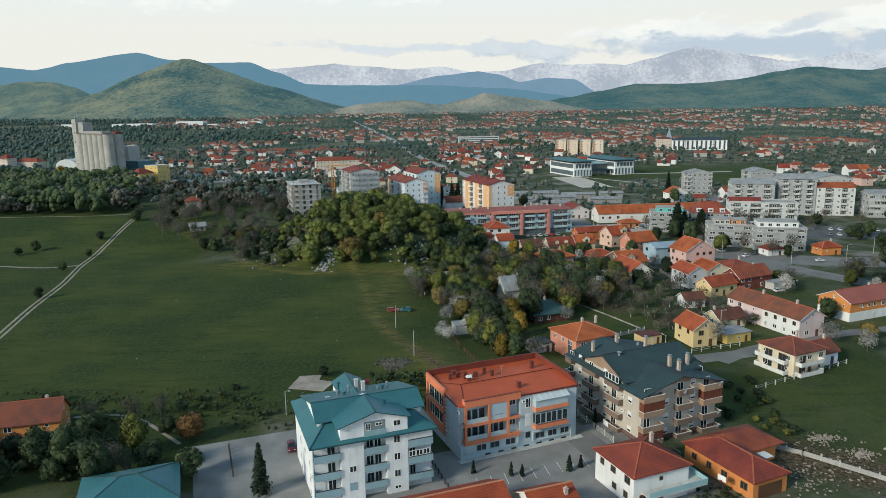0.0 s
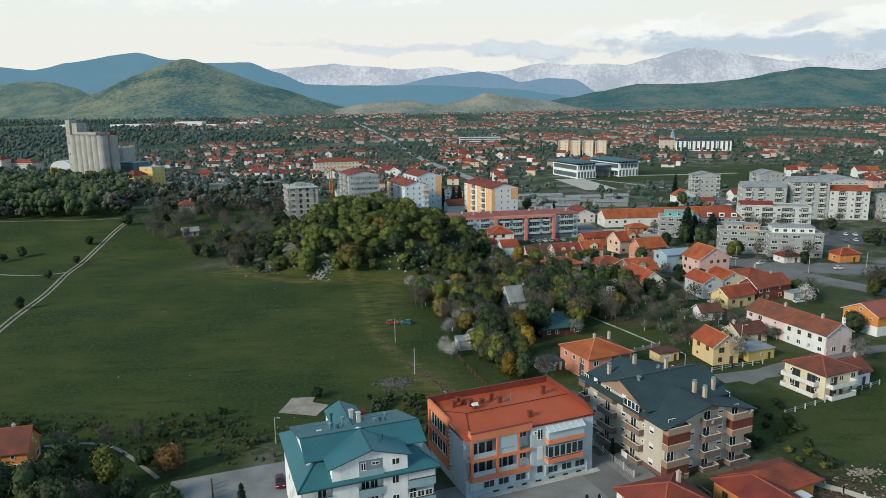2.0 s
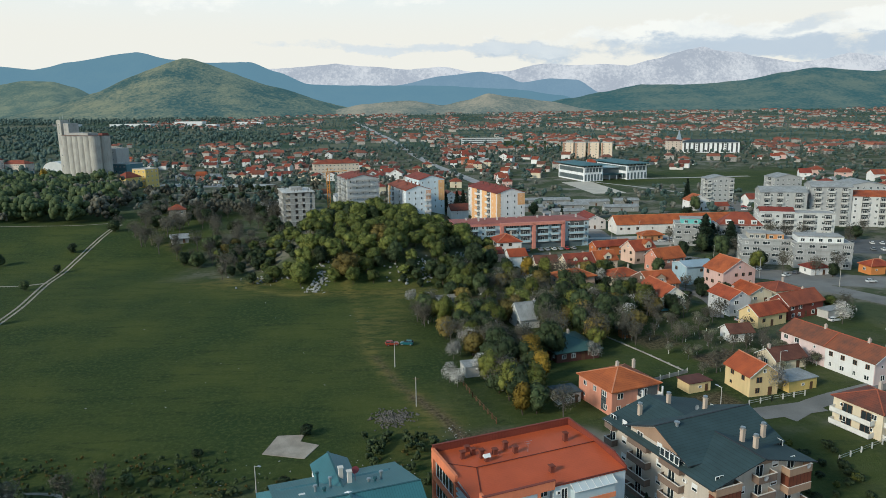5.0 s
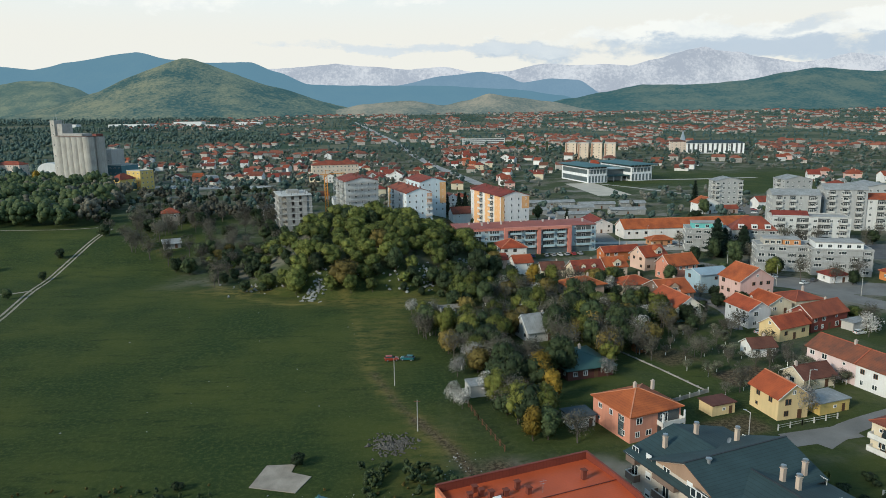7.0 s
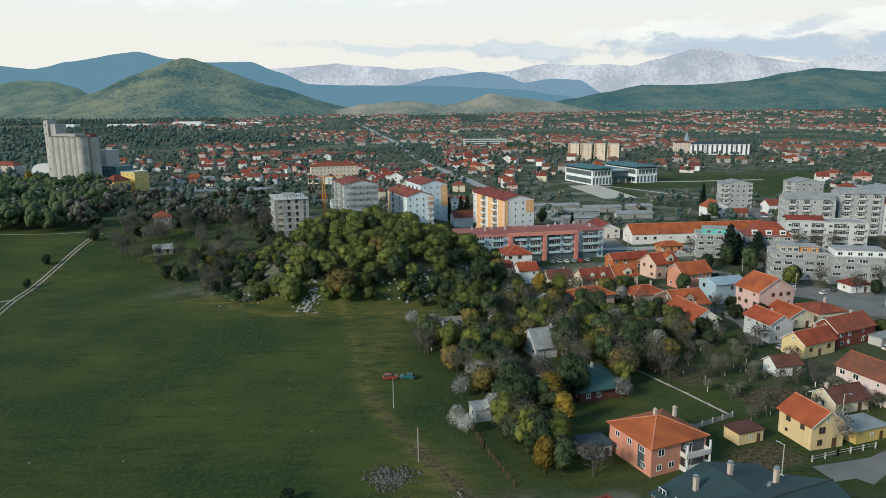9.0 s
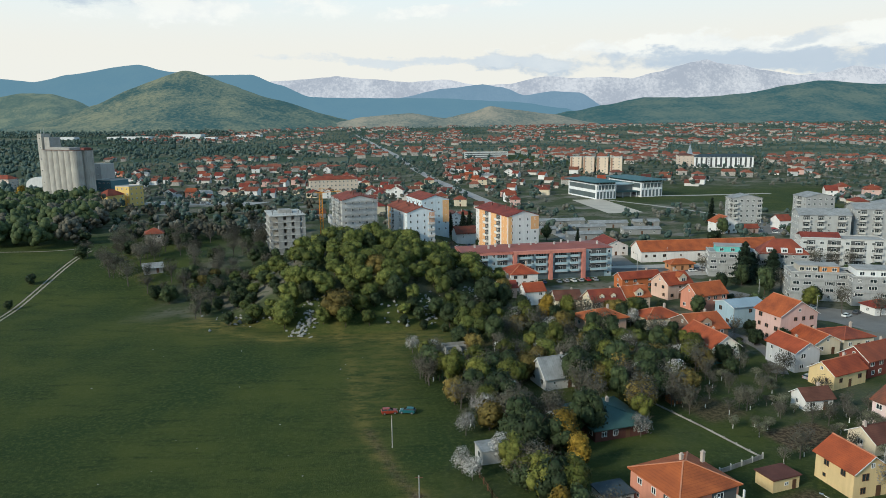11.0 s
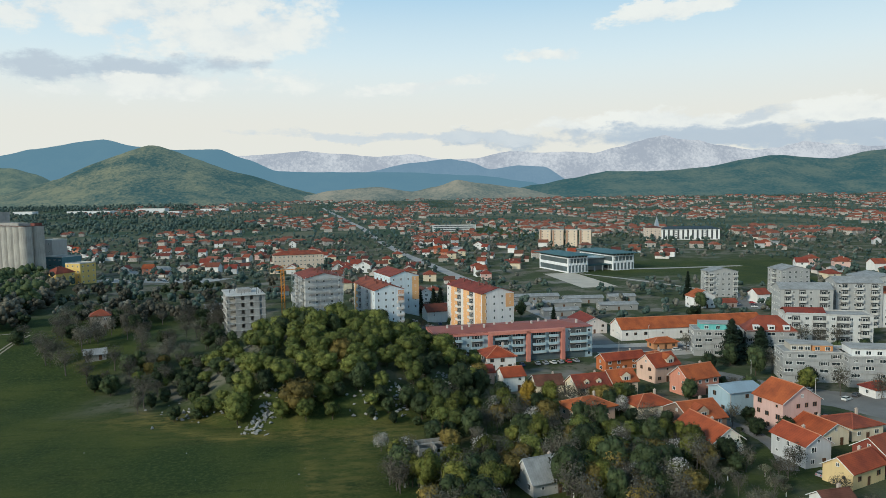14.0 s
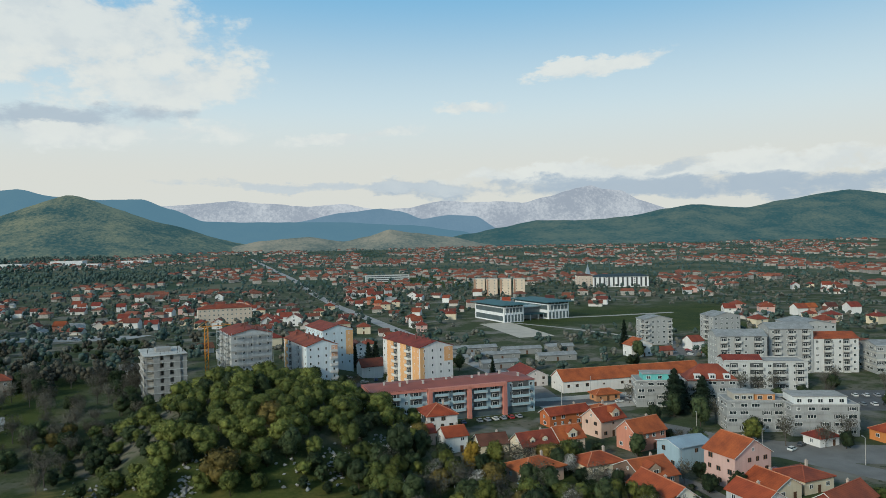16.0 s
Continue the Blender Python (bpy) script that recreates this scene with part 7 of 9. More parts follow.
def far_town(n, seed):
    rng = np.random.default_rng(seed)
    W, R = Geo(), Geo()
    done, cells = 0, {(int(a // 17), int(b // 17)) for a, b in spots}
    while done < n:
        y = 800 + 2150 * rng.random() ** 1.15
        x = rng.uniform(-0.48, 0.80) * y
        cell = (int(x // 17), int(y // 17))
        if cell in cells or not town_mask(x, y) or (y < 1100 and any((cell[0] + i, cell[1] + j) in cells for i in (-1, 0, 1) for j in (-1, 0, 1))):
            continue
        cells.add(cell)
        done += 1
        w, d, e, a = rng.uniform(9, 15), rng.uniform(8, 11), rng.uniform(3.5, 6.5), 0.7 * noise.noise(Vector((x / 260, y / 320, 2.0))) + rng.normal(0, 0.06) + (math.pi / 2 if rng.random() < 0.4 else 0)
        c, s = math.cos(a), math.sin(a)
        z0 = gz(x, y)
        tf = lambda p: (x + p[0] * c - p[1] * s, y + p[0] * s + p[1] * c, p[2] + z0)
        h = Geo().box(-w / 2, w / 2, -d / 2, d / 2, -1, e)
        n0 = len(W.v); W.v += [tf(p) for p in h.v]; W.f += [tuple(i + n0 for i in f) for f in h.f]; W.s += h.s
        h = Geo()
        hip_roof(h, w, d, e, rng.uniform(2.2, 3.4), 0.5, 0.2, ridge=w / 2 * rng.choice([0.4, 1.0]) if w > d else None)
        n0 = len(R.v); R.v += [tf(p) for p in h.v]; R.f += [tuple(i + n0 for i in f) for f in h.f]; R.s += h.s
    o = thing("distant_houses", "distant houses with pale walls and red tile roofs", "houses", pose(0, 0, 0), kind="stuff")
    part("wall", W, leaf_mat("distant_walls", (0.22, 0.22, 0.215), (0.58, 0.53, 0.47), 0.9), o)
    part("roof", R, leaf_mat("distant_roofs", (0.085, 0.046, 0.040), (0.225, 0.082, 0.052), 0.85), o)


far_town(1900, 3)

# ---- the three near apartment houses ----
def rail_box(g, x0, x1, y0, y1, z0, z1, t=0.12, sides="flr"):
    """Solid balcony parapets round a slab: f(ront), l(eft), r(ight)."""
    if "f" in sides:
        g.box(x0, x1, y0, y0 + t, z0, z1)
    if "l" in sides:
        g.box(x0, x0 + t, y0 + t, y1, z0, z1)
    if "r" in sides:
        g.box(x1 - t, x1, y0 + t, y1, z0, z1)
    return g


def flue(parent, x, y, z, h, r=0.16, material=None, cap=True):
    g = Geo().rod((0, 0, -0.7), (0, 0, h), r, r, 8)
    if cap:
        g.rod((0, 0, h), (0, 0, h + 0.12), r * 1.7, r * 1.7, 8).rod((0, 0, h + 0.2), (0, 0, h + 0.3), r * 1.7, r * 0.6, 8)
    return part("flue", g, material or M_METAL, parent, at=pose(x, y, z))


def dish(parent, m, r=0.45):
    g = Geo()
    n = 14
    for k in range(n):
        a, b = 2 * math.pi * k / n, 2 * math.pi * (k + 1) / n
        g.face([(0, 0, 0), (math.cos(a) * r, -0.12, math.sin(a) * r), (math.cos(b) * r, -0.12, math.sin(b) * r)])
        g.face([(0, 0.03, 0), (math.cos(b) * r, -0.10, math.sin(b) * r), (math.cos(a) * r, -0.10, math.sin(a) * r)])
    g.rod((0, 0, 0), (0, 0.35, -0.15), 0.03)
    return part("satellite_dish", g, mat("dish_grey", (0.35, 0.35, 0.35), 0.5, 0.1, 2), parent, at=m)


def ac_unit(parent, m):
    g = Geo().box(-0.42, 0.42, -0.32, 0, -0.3, 0.3)
    g.rod((-0.1, -0.34, 0), (-0.1, -0.32, 0), 0.22, 0.22, 12, 1)
    return part("air_conditioner", g, [M_FRAME, M_DARK], parent, at=m)


M_TEAL = mat("standing_seam_teal", (0.043, 0.145, 0.165), 0.45, 0.18, 0.5, 0.05, spec=0.5, stripes=((1, 0, 0), 2.6, 0.42))
M_TEAL_V = mat("standing_seam_teal_side", (0.043, 0.145, 0.165), 0.45, 0.18, 0.5, 0.05, spec=0.5, stripes=((0, 1, 0), 2.6, 0.42))
M_TEAL_EDGE = mat("teal_gutter", (0.030, 0.090, 0.105), 0.5, 0.15, 1)
M_RAILBLUE = plaster((0.27, 0.38, 0.42))
M_WHITE_W = plaster((0.76, 0.76, 0.76))
M_CURTAIN = mat("white_shutter", (0.70, 0.70, 0.69), 0.7, 0.06, 3, stripes=((0, 0, 1), 12, 0.12))


def hip_frustum(g, x0, x1, y0, y1, z0, inx, iny, z1, drop=0.2):
    """The skirt of a roof: four slopes from an eaves ring to an inner ring."""
    low = [(x0, y0, z0), (x1, y0, z0), (x1, y1, z0), (x0, y1, z0)]
    top = [(x0 + inx, y0 + iny, z1), (x1 - inx, y0 + iny, z1), (x1 - inx, y1 - iny, z1), (x0 + inx, y1 - iny, z1)]
    g.face([low[0], low[1], top[1], top[0]], 0).face([low[2], low[3], top[3], top[2]], 0)
    g.face([low[1], low[2], top[2], top[1]], 1).face([low[3], low[0], top[0], top[3]], 1)
    g.face(top, 0)
    und = [(x, y, z - drop) for x, y, z in low]
    g.face(und[::-1], 2)
    for k in range(4):
        g.face([und[k], und[(k + 1) % 4], low[(k + 1) % 4], low[k]], 2)
    return g


def slope(g, a, b, c, d, t=0.18, slot=0, edge=2):
    """One thick roof plane through four corners, counter-clockwise from above."""
    lo = [Vector(p) - Vector((0, 0, t)) for p in (a, b, c, d)]
    hi = [Vector(p) for p in (a, b, c, d)]
    g.face(hi, slot).face(lo[::-1], edge)
    for k in range(4):
        g.face([lo[k], lo[(k + 1) % 4], hi[(k + 1) % 4], hi[k]], edge)
    return g


def teal_house():
    b = thing("apartment_house", "white apartment house with teal standing-seam roofs and blue-grey balconies", "building", placed(-23.3, 114.1, 20), "near apartment houses")
    W, D, E = 22.3, 21.0, 11.8
    part("wall", Geo().box(0, W, 1.3, D, -1, E).box(4.9, 9.1, 0, 1.3, -1, E).box(13.3, 17.4, 0, 1.3, -1, E), M_WHITE_W, b)
    # attic wall under the front gable
    g = Geo()
    ring = [(4.9, 0, E), (17.4, 0, E), (17.4, 0, 14.9), (11.3, 0, 16.7), (4.9, 0, 14.8)]
    g.solid([(x, y + 9, z) for x, y, z in ring], ring)
    part("attic_wall", g, M_WHITE_W, b)
    mats = [M_TEAL, M_TEAL_V, M_TEAL_EDGE]
    part("skirt_roof", hip_frustum(Geo(), -0.7, W + 0.7, -0.7, D + 0.7, E + 0.15, 3.4, 4.2, 14.2, 0.3), mats, b)
    # upper roof: ridge parallel to the front, white gable ends, long slope to the back
    x0, x1, v0, vr, v1, z0, zr, z1 = 1.2, W - 0.4, 3.4, 7.8, 21.9, 14.7, 16.85, 12.75
    ring = [(v0 + 0.9, E), (v1 - 0.6, E), (v1 - 0.6, z1 - 0.1), (vr, zr - 0.25), (v0 + 0.9, z0 + 0.15)]
    part("gable_wall", Geo().solid([(x0 + 0.5, v, z) for v, z in ring], [(x1 - 0.5, v, z) for v, z in ring]), M_WHITE_W, b)
    g = slope(Geo(), (x0, v0, z0), (x1, v0, z0), (x1, vr, zr), (x0, vr, zr))
    slope(g, (x1, v1, z1), (x0, v1, z1), (x0, vr, zr), (x1, vr, zr))
    part("upper_roof", g, mats, b)
    g = slope(Geo(), (4.2, -0.8, 14.85), (11.3, -0.8, 17.0), (11.3, 7.6, 17.0), (4.2, 4.4, 14.85), slot=1)
    slope(g, (11.3, -0.8, 17.0), (18.0, -0.8, 15.0), (18.0, 4.6, 15.0), (11.3, 7.6, 17.0), slot=1)
    part("front_gable_roof", g, mats, b)
    g = slope(Geo(), (8.2, 13.0, 13.9), (11.2, 11.0, 15.5), (11.2, 24.0, 15.5), (8.2, 24.0, 13.9), slot=1)
    slope(g, (11.2, 11.0, 15.5), (14.4, 13.0, 13.9), (14.4, 24.0, 13.9), (11.2, 24.0, 15.5), slot=1)
    part("back_gable_roof", g, mats, b)
    ring = [(8.2, E - 6), (14.2, E - 6), (14.0, 13.7), (11.2, 15.2), (8.5, 13.7)]
    part("back_wall", Geo().solid([(u, 12, z) for u, z in ring][::-1], [(u, 23.8, z) for u, z in ring][::-1]).box(8.2, 14.2, 20.9, 23.8, -1, E - 6), M_WHITE_W, b)
    part("hip_cap", Geo().beam((-0.7, -0.7, E + 0.2), (2.7, 3.5, 14.25), 0.22, 0.14).beam((W + 0.7, -0.7, E + 0.2), (W - 2.7, 3.5, 14.25), 0.22, 0.14), M_TEAL_EDGE, b)
    part("ridge_cap", Geo().beam((11.3, -0.8, 17.05), (11.3, 7.6, 17.05), 0.3, 0.12).beam((x0, vr, zr + 0.03), (x1, vr, zr + 0.03), 0.25, 0.12).beam((11.2, 11.0, 15.55), (11.2, 24.0, 15.55), 0.3, 0.12), M_TEAL_EDGE, b)
    # balconies in the three bays
    for k in range(4):
        z = -1.3 + 3.4 * k
        for x0b, x1b in ((0.1, 4.85), (9.15, 13.25), (17.45, W - 0.1)):
            if k == 0:
                continue
            bal = part("balcony", Geo().box(x0b, x1b, -0.15, 1.3, z - 0.18, z), M_CONC_PALE, b)
            side = "fl" if x0b < 1 else "fr" if x1b > 20 else "f"
            part("parapet", rail_box(Geo(), x0b, x1b, -0.2, 1.3, z - 0.25, z + 1.15, sides=side), M_RAILBLUE, bal)
            part("rail", Geo().box(x0b, x1b, -0.24, -0.06, z + 1.15, z + 1.24), M_DARK, bal)
        for u, w in ((3.4, 1.5), (10.5, 1.4), (12.0, 1.3), (18.6, 1.2)):
            if k:
                window(b, pose(u, 1.3, z + 1.25), w, 2.1, name="balcony_door")
        if k in (1, 3):
            part("shutter", Geo().box(0.4, 2.2, 1.24, 1.3, z + 0.1, z + 2.4), M_CURTAIN, b)
    z = -1.3 + 3.4 * 2
    for u in (18.2, 19.6, 21.0):
        window(b, pose(u, 0.05, z + 1.75), 1.25, 1.15)
    part("screen", Geo().box(17.5, W - 0.1, 0.0, 0.06, -1.3 + 3.4 * 3 + 1.24, 11.5), M_CURTAIN, b)
    for z in (10.7, 7.3, 3.94):
        window(b, pose(15.3, 0, z), 1.25, 1.45)
    window(b, pose(15.3, 0, 1.2), 1.25, 0.7)
    window(b, pose(7.0, 0, 6.4), 1.3, 1.25)
    window(b, pose(7.0, 0, 0.4), 1.3, 0.7)
    for z in (9.9, 3.0):
        part("shutter", Geo().box(6.3, 7.7, -0.05, 0.0, z - 0.75, z + 0.75), M_CURTAIN if z > 5 else M_RAILBLUE, b)
    # attic loggia: flat panel in the colour of its shade
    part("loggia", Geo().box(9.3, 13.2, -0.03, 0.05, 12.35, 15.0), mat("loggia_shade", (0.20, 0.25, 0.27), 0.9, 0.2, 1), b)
    part("parapet", Geo().box(9.25, 13.25, -0.16, -0.03, 12.2, 13.25), M_RAILBLUE, b)
    window(b, pose(10.0, -0.03, 14.0), 0.9, 1.4)
    window(b, pose(12.0, -0.03, 14.3), 1.3, 0.6)
    window(b, pose(15.4, 0, 13.9), 1.35, 1.15)
    part("shutter", Geo().box(6.3, 7.7, -0.05, 0.0, 12.5, 13.8), M_CURTAIN, b)
    for v in (4.5, 9.5, 14.5):
        for z in (10.2, 6.8, 3.4, 0.9):
            window(b, pose(0, v, z, 0, 0, -90), 1.2, 1.3)
            window(b, pose(W, v + 2, z, 0, 0, 90), 1.2, 1.3)
    ac_unit(b, pose(0, 1.8, 5.6, 0, 0, -90))
    part("downpipe", Geo().rod((0.05, -0.05, -1), (0.05, -0.05, E), 0.06, 0.06, 6), M_TEAL_EDGE, b)
    for u, v, h in ((7.2, 12.6, 1.3), (8.4, 12.0, 1.0), (9.6, 13.6, 1.6), (15.2, 12.4, 0.9), (16.1, 12.2, 1.0), (17.2, 12.8, 1.5), (8.0, 15.5, 1.7), (14.2, 4.0, 0.6)):
        flue(b, u, v, 15.0 if v > 5 else 16.2, h, 0.2, M_METAL if int(u) % 2 else M_TEAL_EDGE)
    for u, v in ((12.6, 14.0), (11.6, 15.6)):
        part("chimney", Geo().box(-0.32, 0.32, -0.32, 0.32, -1.5, 1.3).box(-0.42, 0.42, -0.42, 0.42, 1.3, 1.45), plaster((0.6, 0.57, 0.52)), b, at=pose(u, v, 15.6))
    d = part("satellite_dish", Geo().rod((0, 0, -1.0), (0, 0, 0.6), 0.05).rod((0, -0.1, 0.8), (0, 0.02, 0.8), 0.62, 0.5, 16), [mat("dish_red", (0.22, 0.05, 0.06), 0.5, 0.1, 2)], b, at=pose(13.6, 14.6, 15.9))
    part("skylight", Geo().box(-0.45, 0.45, -0.3, 0.3, 0, 0.12), M_FRAME, b, at=pose(5.2, 12.5, 15.5, -16))


M_GREYFRAME = mat("grey_window_frame", (0.36, 0.40, 0.42), 0.5, 0.08, 2)


def orange_house():
    b = thing("apartment_house", "grey three-storey flats with orange balcony frames and flat brick-red roof", "building", placed(3.0, 130.9, 22.2), "near apartment houses")
    W, D, E = 27.0, 17.6, 11.5
    grey = plaster((0.47, 0.53, 0.55))
    orange = plaster((0.66, 0.215, 0.105))
    red = mat("roof_sheet_brick_red", (0.46, 0.088, 0.030), 0.6, 0.15, 0.5, 0.05, stripes=((0, 1, 0), 2.2, 0.10))
    red_dark = mat("parapet_sheet_dark_red", (0.19, 0.045, 0.028), 0.6, 0.2, 0.6, stripes=((1, 1, 0), 1.6, 0.22))
    part("wall", Geo().box(0.0, W, 1.2, D, -1, E).box(13.4, W, 0, 1.2, -1, E).box(0.0, 13.4, 0, 1.2, -1, 3.0), grey, b)
    g = Geo()
    slope(g, (-0.2, -0.2, E + 0.05), (W + 0.2, -0.2, E + 0.05), (W + 0.2, 9, E + 0.75), (-0.2, 9, E + 0.75), 0.12, 0, 0)
    slope(g, (-0.2, 9, E + 0.75), (W + 0.2, 9, E + 0.75), (W + 0.2, D, E + 0.2), (-0.2, D, E + 0.2), 0.12, 0, 0)
    part("roof", g, red, b)
    seam = mat("roof_seam_dark", (0.13, 0.028, 0.018), 0.7, 0.2, 2)
    part("roof_seam", Geo().beam((1.0, 0.2, E + 0.12), (4.0, 8.8, E + 0.8), 0.14, 0.08).beam((4.0, 8.9, E + 0.84), (W, 9.0, E + 0.84), 0.16, 0.08).beam((0.2, 12.6, E + 0.55), (4.0, 8.9, E + 0.84), 0.14, 0.08), seam, b)
    part("roof_edge", Geo().box(1.0, W + 0.2, -0.28, -0.14, E + 0.05, E + 0.28), seam, b)
    g = Geo().box(-0.3, W + 0.3, D, D + 0.3, E - 0.4, 13.0).box(W, W + 0.3, 3.2, D, E - 0.4, 13.0)
    g.solid([(W, 3.2, E - 0.4), (W + 0.3, 3.2, E - 0.4), (W + 0.3, 0, E - 0.4), (W, 0, E - 0.4)], [(W, 3.2, 13.0), (W + 0.3, 3.2, 13.0), (W + 0.3, 0, 12.0), (W, 0, 12.0)])
    part("parapet", g, red_dark, b)
    part("coping", Geo().box(-0.38, W + 0.38, D - 0.06, D + 0.38, 13.0, 13.08).box(W - 0.06, W + 0.38, 3.2, D - 0.06, 13.0, 13.08), red_dark, b)
    # orange frame of the balcony front
    part("front_parapet", Geo().box(0.9, 13.4, -0.35, 0.05, 11.1, 12.6).box(0.9, 1.3, 0.05, 1.2, 11.1, 12.6), orange, b)
    part("parapet_flashing", Geo().box(0.8, 13.5, -0.42, 0.12, 12.6, 12.68), red_dark, b)
    for z0, z1 in ((3.0, 3.9), (6.9, 7.5)):
        part("frame_beam", Geo().box(0.9, 13.4, -0.35, 0.05, z0, z1).box(0.9, 1.3, 0.05, 1.2, z0, z1), orange, b)
    for u in (1.1, 6.3, 10.6):
        part("frame_post", Geo().box(u - 0.25, u + 0.25, -0.33, 0.03, 3.9, 6.9).box(u - 0.25, u + 0.25, -0.33, 0.03, 7.5, 11.1), orange, b)
    part("loggia_floor", Geo().box(0.1, 13.4, 0.02, 1.2, 6.95, 7.2), M_CONC_PALE, b)
    rails = mat("glass_rail_pale", (0.42, 0.50, 0.53), 0.25, 0.1, 1, spec=0.6)
    for u0, u1 in ((1.4, 6.0), (6.6, 10.3)):
        for z in (3.9, 7.5):
            part("glass_rail", Geo().box(u0, u1, -0.1, -0.05, z, z + 1.0), rails, b)
            for k in range(3):
                window(b, pose(u0 + (k + 0.5) * (u1 - u0) / 3, 1.2, z + 1.3), (u1 - u0) / 3 - 0.15, 2.4, M_GREYFRAME, 1)
    part("awning", Geo().box(6.6, 10.3, -0.2, -0.15, 8.6, 11.0), mat("awning_pale_blue", (0.40, 0.48, 0.52), 0.8, 0.08, 1), b)
    part("side_panel", Geo().box(1.2, 1.26, 0.05, 1.2, 3.9, 6.9), M_WOOD, b)
    for z in (9.6, 5.3):
        window(b, pose(12.2, 1.2, z + 0.3), 1.6, 1.3)
    ac_unit(b, pose(14.2, 0, 10.3))
    ac_unit(b, pose(0, 0.6, 10.1, 0, 0, -90))
    window(b, pose(15.3, 0, 9.7), 1.2, 2.1)
    part("shutter", Geo().box(14.7, 15.9, -0.05, 0, 4.6, 7.2), M_CURTAIN, b)
    window(b, pose(15.3, 0, 2.6), 1.1, 1.3, M_DARK)
    # glazed bays
    for z in (4.0, 7.9):
        part("bay_band", Geo().box(16.4, 24.3, -1.3, 0, z, z + 0.85), orange, b)
        part("bay_floor", Geo().box(16.4, 24.3, -1.25, 0, z - 0.12, z), M_CONC_PALE, b)
    for k in range(6):
        window(b, pose(16.95 + k * 1.3, -1.2, 6.3), 1.25, 2.3, M_GREYFRAME, 1)
    window(b, pose(16.45, -0.6, 6.3, 0, 0, -90), 1.1, 2.3, M_GREYFRAME, 1)
    part("bay_blind", Geo().box(16.5, 24.2, -1.2, -1.1, 8.75, 10.4).box(16.5, 16.6, -1.1, 0, 8.75, 10.4), rails, b)
    g = Geo()
    slope(g, (16.3, -1.5, 10.45), (24.4, -1.5, 10.45), (24.4, 0, 11.2), (16.3, 0, 11.2), 0.05, 0, 0)
    part("canopy_glass", g, mat("canopy_glass", (0.50, 0.56, 0.58), 0.2, 0.1, 1, spec=0.6), b)
    g = Geo()
    for k in range(7):
        u = 16.4 + k * 1.32
        g.beam((u, -1.5, 10.5), (u, 0, 11.25), 0.08, 0.08)
    part("canopy_frame", g.beam((16.3, -1.5, 10.45), (24.4, -1.5, 10.45), 0.1, 0.1), M_FRAME, b)
    # ground floor window bands in raised frames
    for u0, u1, ws in ((0.6, 13.0, (4.6, 7.6, 11.2)), (16.4, 25.8, (18.2, 21.2, 24.2))):
        g = Geo().box(u0, u1, -0.3, 0, 2.85, 3.05).box(u0, u1, -0.3, 0, 0.95, 1.15).box(u0, u0 + 0.2, -0.3, 0, 1.15, 2.85).box(u1 - 0.2, u1, -0.3, 0, 1.15, 2.85)
        part("window_surround", g, grey, b)
        for u in ws:
            window(b, pose(u, 0, 2.0), 2.2, 1.4, M_GREYFRAME, 2)
    for u in (6.0, 9.0, 12.0, 15.0, 18.0, 21.0, 24.0):
        window(b, pose(u, 0, 0.25), 1.2, 0.35, M_DARK, 1)
    part("plinth_path", Geo().box(-0.6, W + 1.2, -1.4, 0.0, -0.6, 0.1), M_CONC_PALE, b)
    # west side: orange frame with tall windows
    part("west_frame", Geo().box(-0.5, 0, 7.4, D + 0.2, 10.9, 12.6).box(-0.5, 0, 7.4, D + 0.2, 2.2, 3.9).box(-0.5, 0, 7.4, D + 0.2, 7.0, 7.7).box(-0.5, 0, 7.4, 8.0, 3.9, 10.9).box(-0.5, 0, D - 0.5, D + 0.2, 3.9, 10.9), orange, b)
    for z in (5.5, 9.3):
        for k in range(3):
            window(b, pose(-0.05, 9.6 + k * 2.8, z, 0, 0, -90), 2.7, 3.0, M_FRAME, 2)
    g = Geo()
    for k in range(11):
        g.box(-0.35, 0, 6.2, 7.4, 2.6 + k * 0.85, 2.85 + k * 0.85)
    part("louvre", g, grey, b)
    slope_red = slope(Geo(), (-0.25, 0.4, E + 0.06), (-0.25, 7.4, E + 0.06), (-0.6, 7.4, E + 0.02), (-0.6, 0.4, E + 0.02), 0.1, 0, 0)
    part("side_flashing", slope_red, red_dark, b)
    for u, v, h in ((3.4, 13.2, 1.2), (5.6, 13.8, 1.0), (6.4, 12.0, 1.5), (9.0, 12.2, 1.0), (11.6, 13.4, 1.2), (12.4, 11.2, 1.2), (22.6, 11.6, 1.6), (15.0, 3.5, 0.9), (5.2, 15.4, 0.8), (6.6, 10.4, 0.9)):
        part("chimney", Geo().box(-0.36, 0.36, -0.36, 0.36, -1.0, h).box(-0.48, 0.48, -0.48, 0.48, h, h + 0.14), mat("chimney_brick_red", (0.17, 0.045, 0.028), 0.85, 0.25, 2), b, at=pose(u, v, E + 0.5))
    part("hatch", Geo().solid([(-0.6, -0.5, 0.8), (0.6, -0.5, 0.8), (0.6, 0.5, 0.8), (-0.6, 0.5, 0.8)], [(-0.6, -0.05, 1.3), (0.6, -0.05, 1.3), (0.6, 0.05, 1.3), (-0.6, 0.05, 1.3)]), M_FRAME, b, at=pose(6.6, 10.4, E + 0.7))
    part("aerial", Geo().rod((0, 0, -0.5), (0, 0, 2.2), 0.03).rod((-0.7, 0, 1.9), (0.7, 0, 1.9), 0.02).rod((-0.5, 0, 1.5), (0.5, 0, 1.5), 0.02), M_METAL, b, at=pose(14.5, 10.5, E + 0.7))


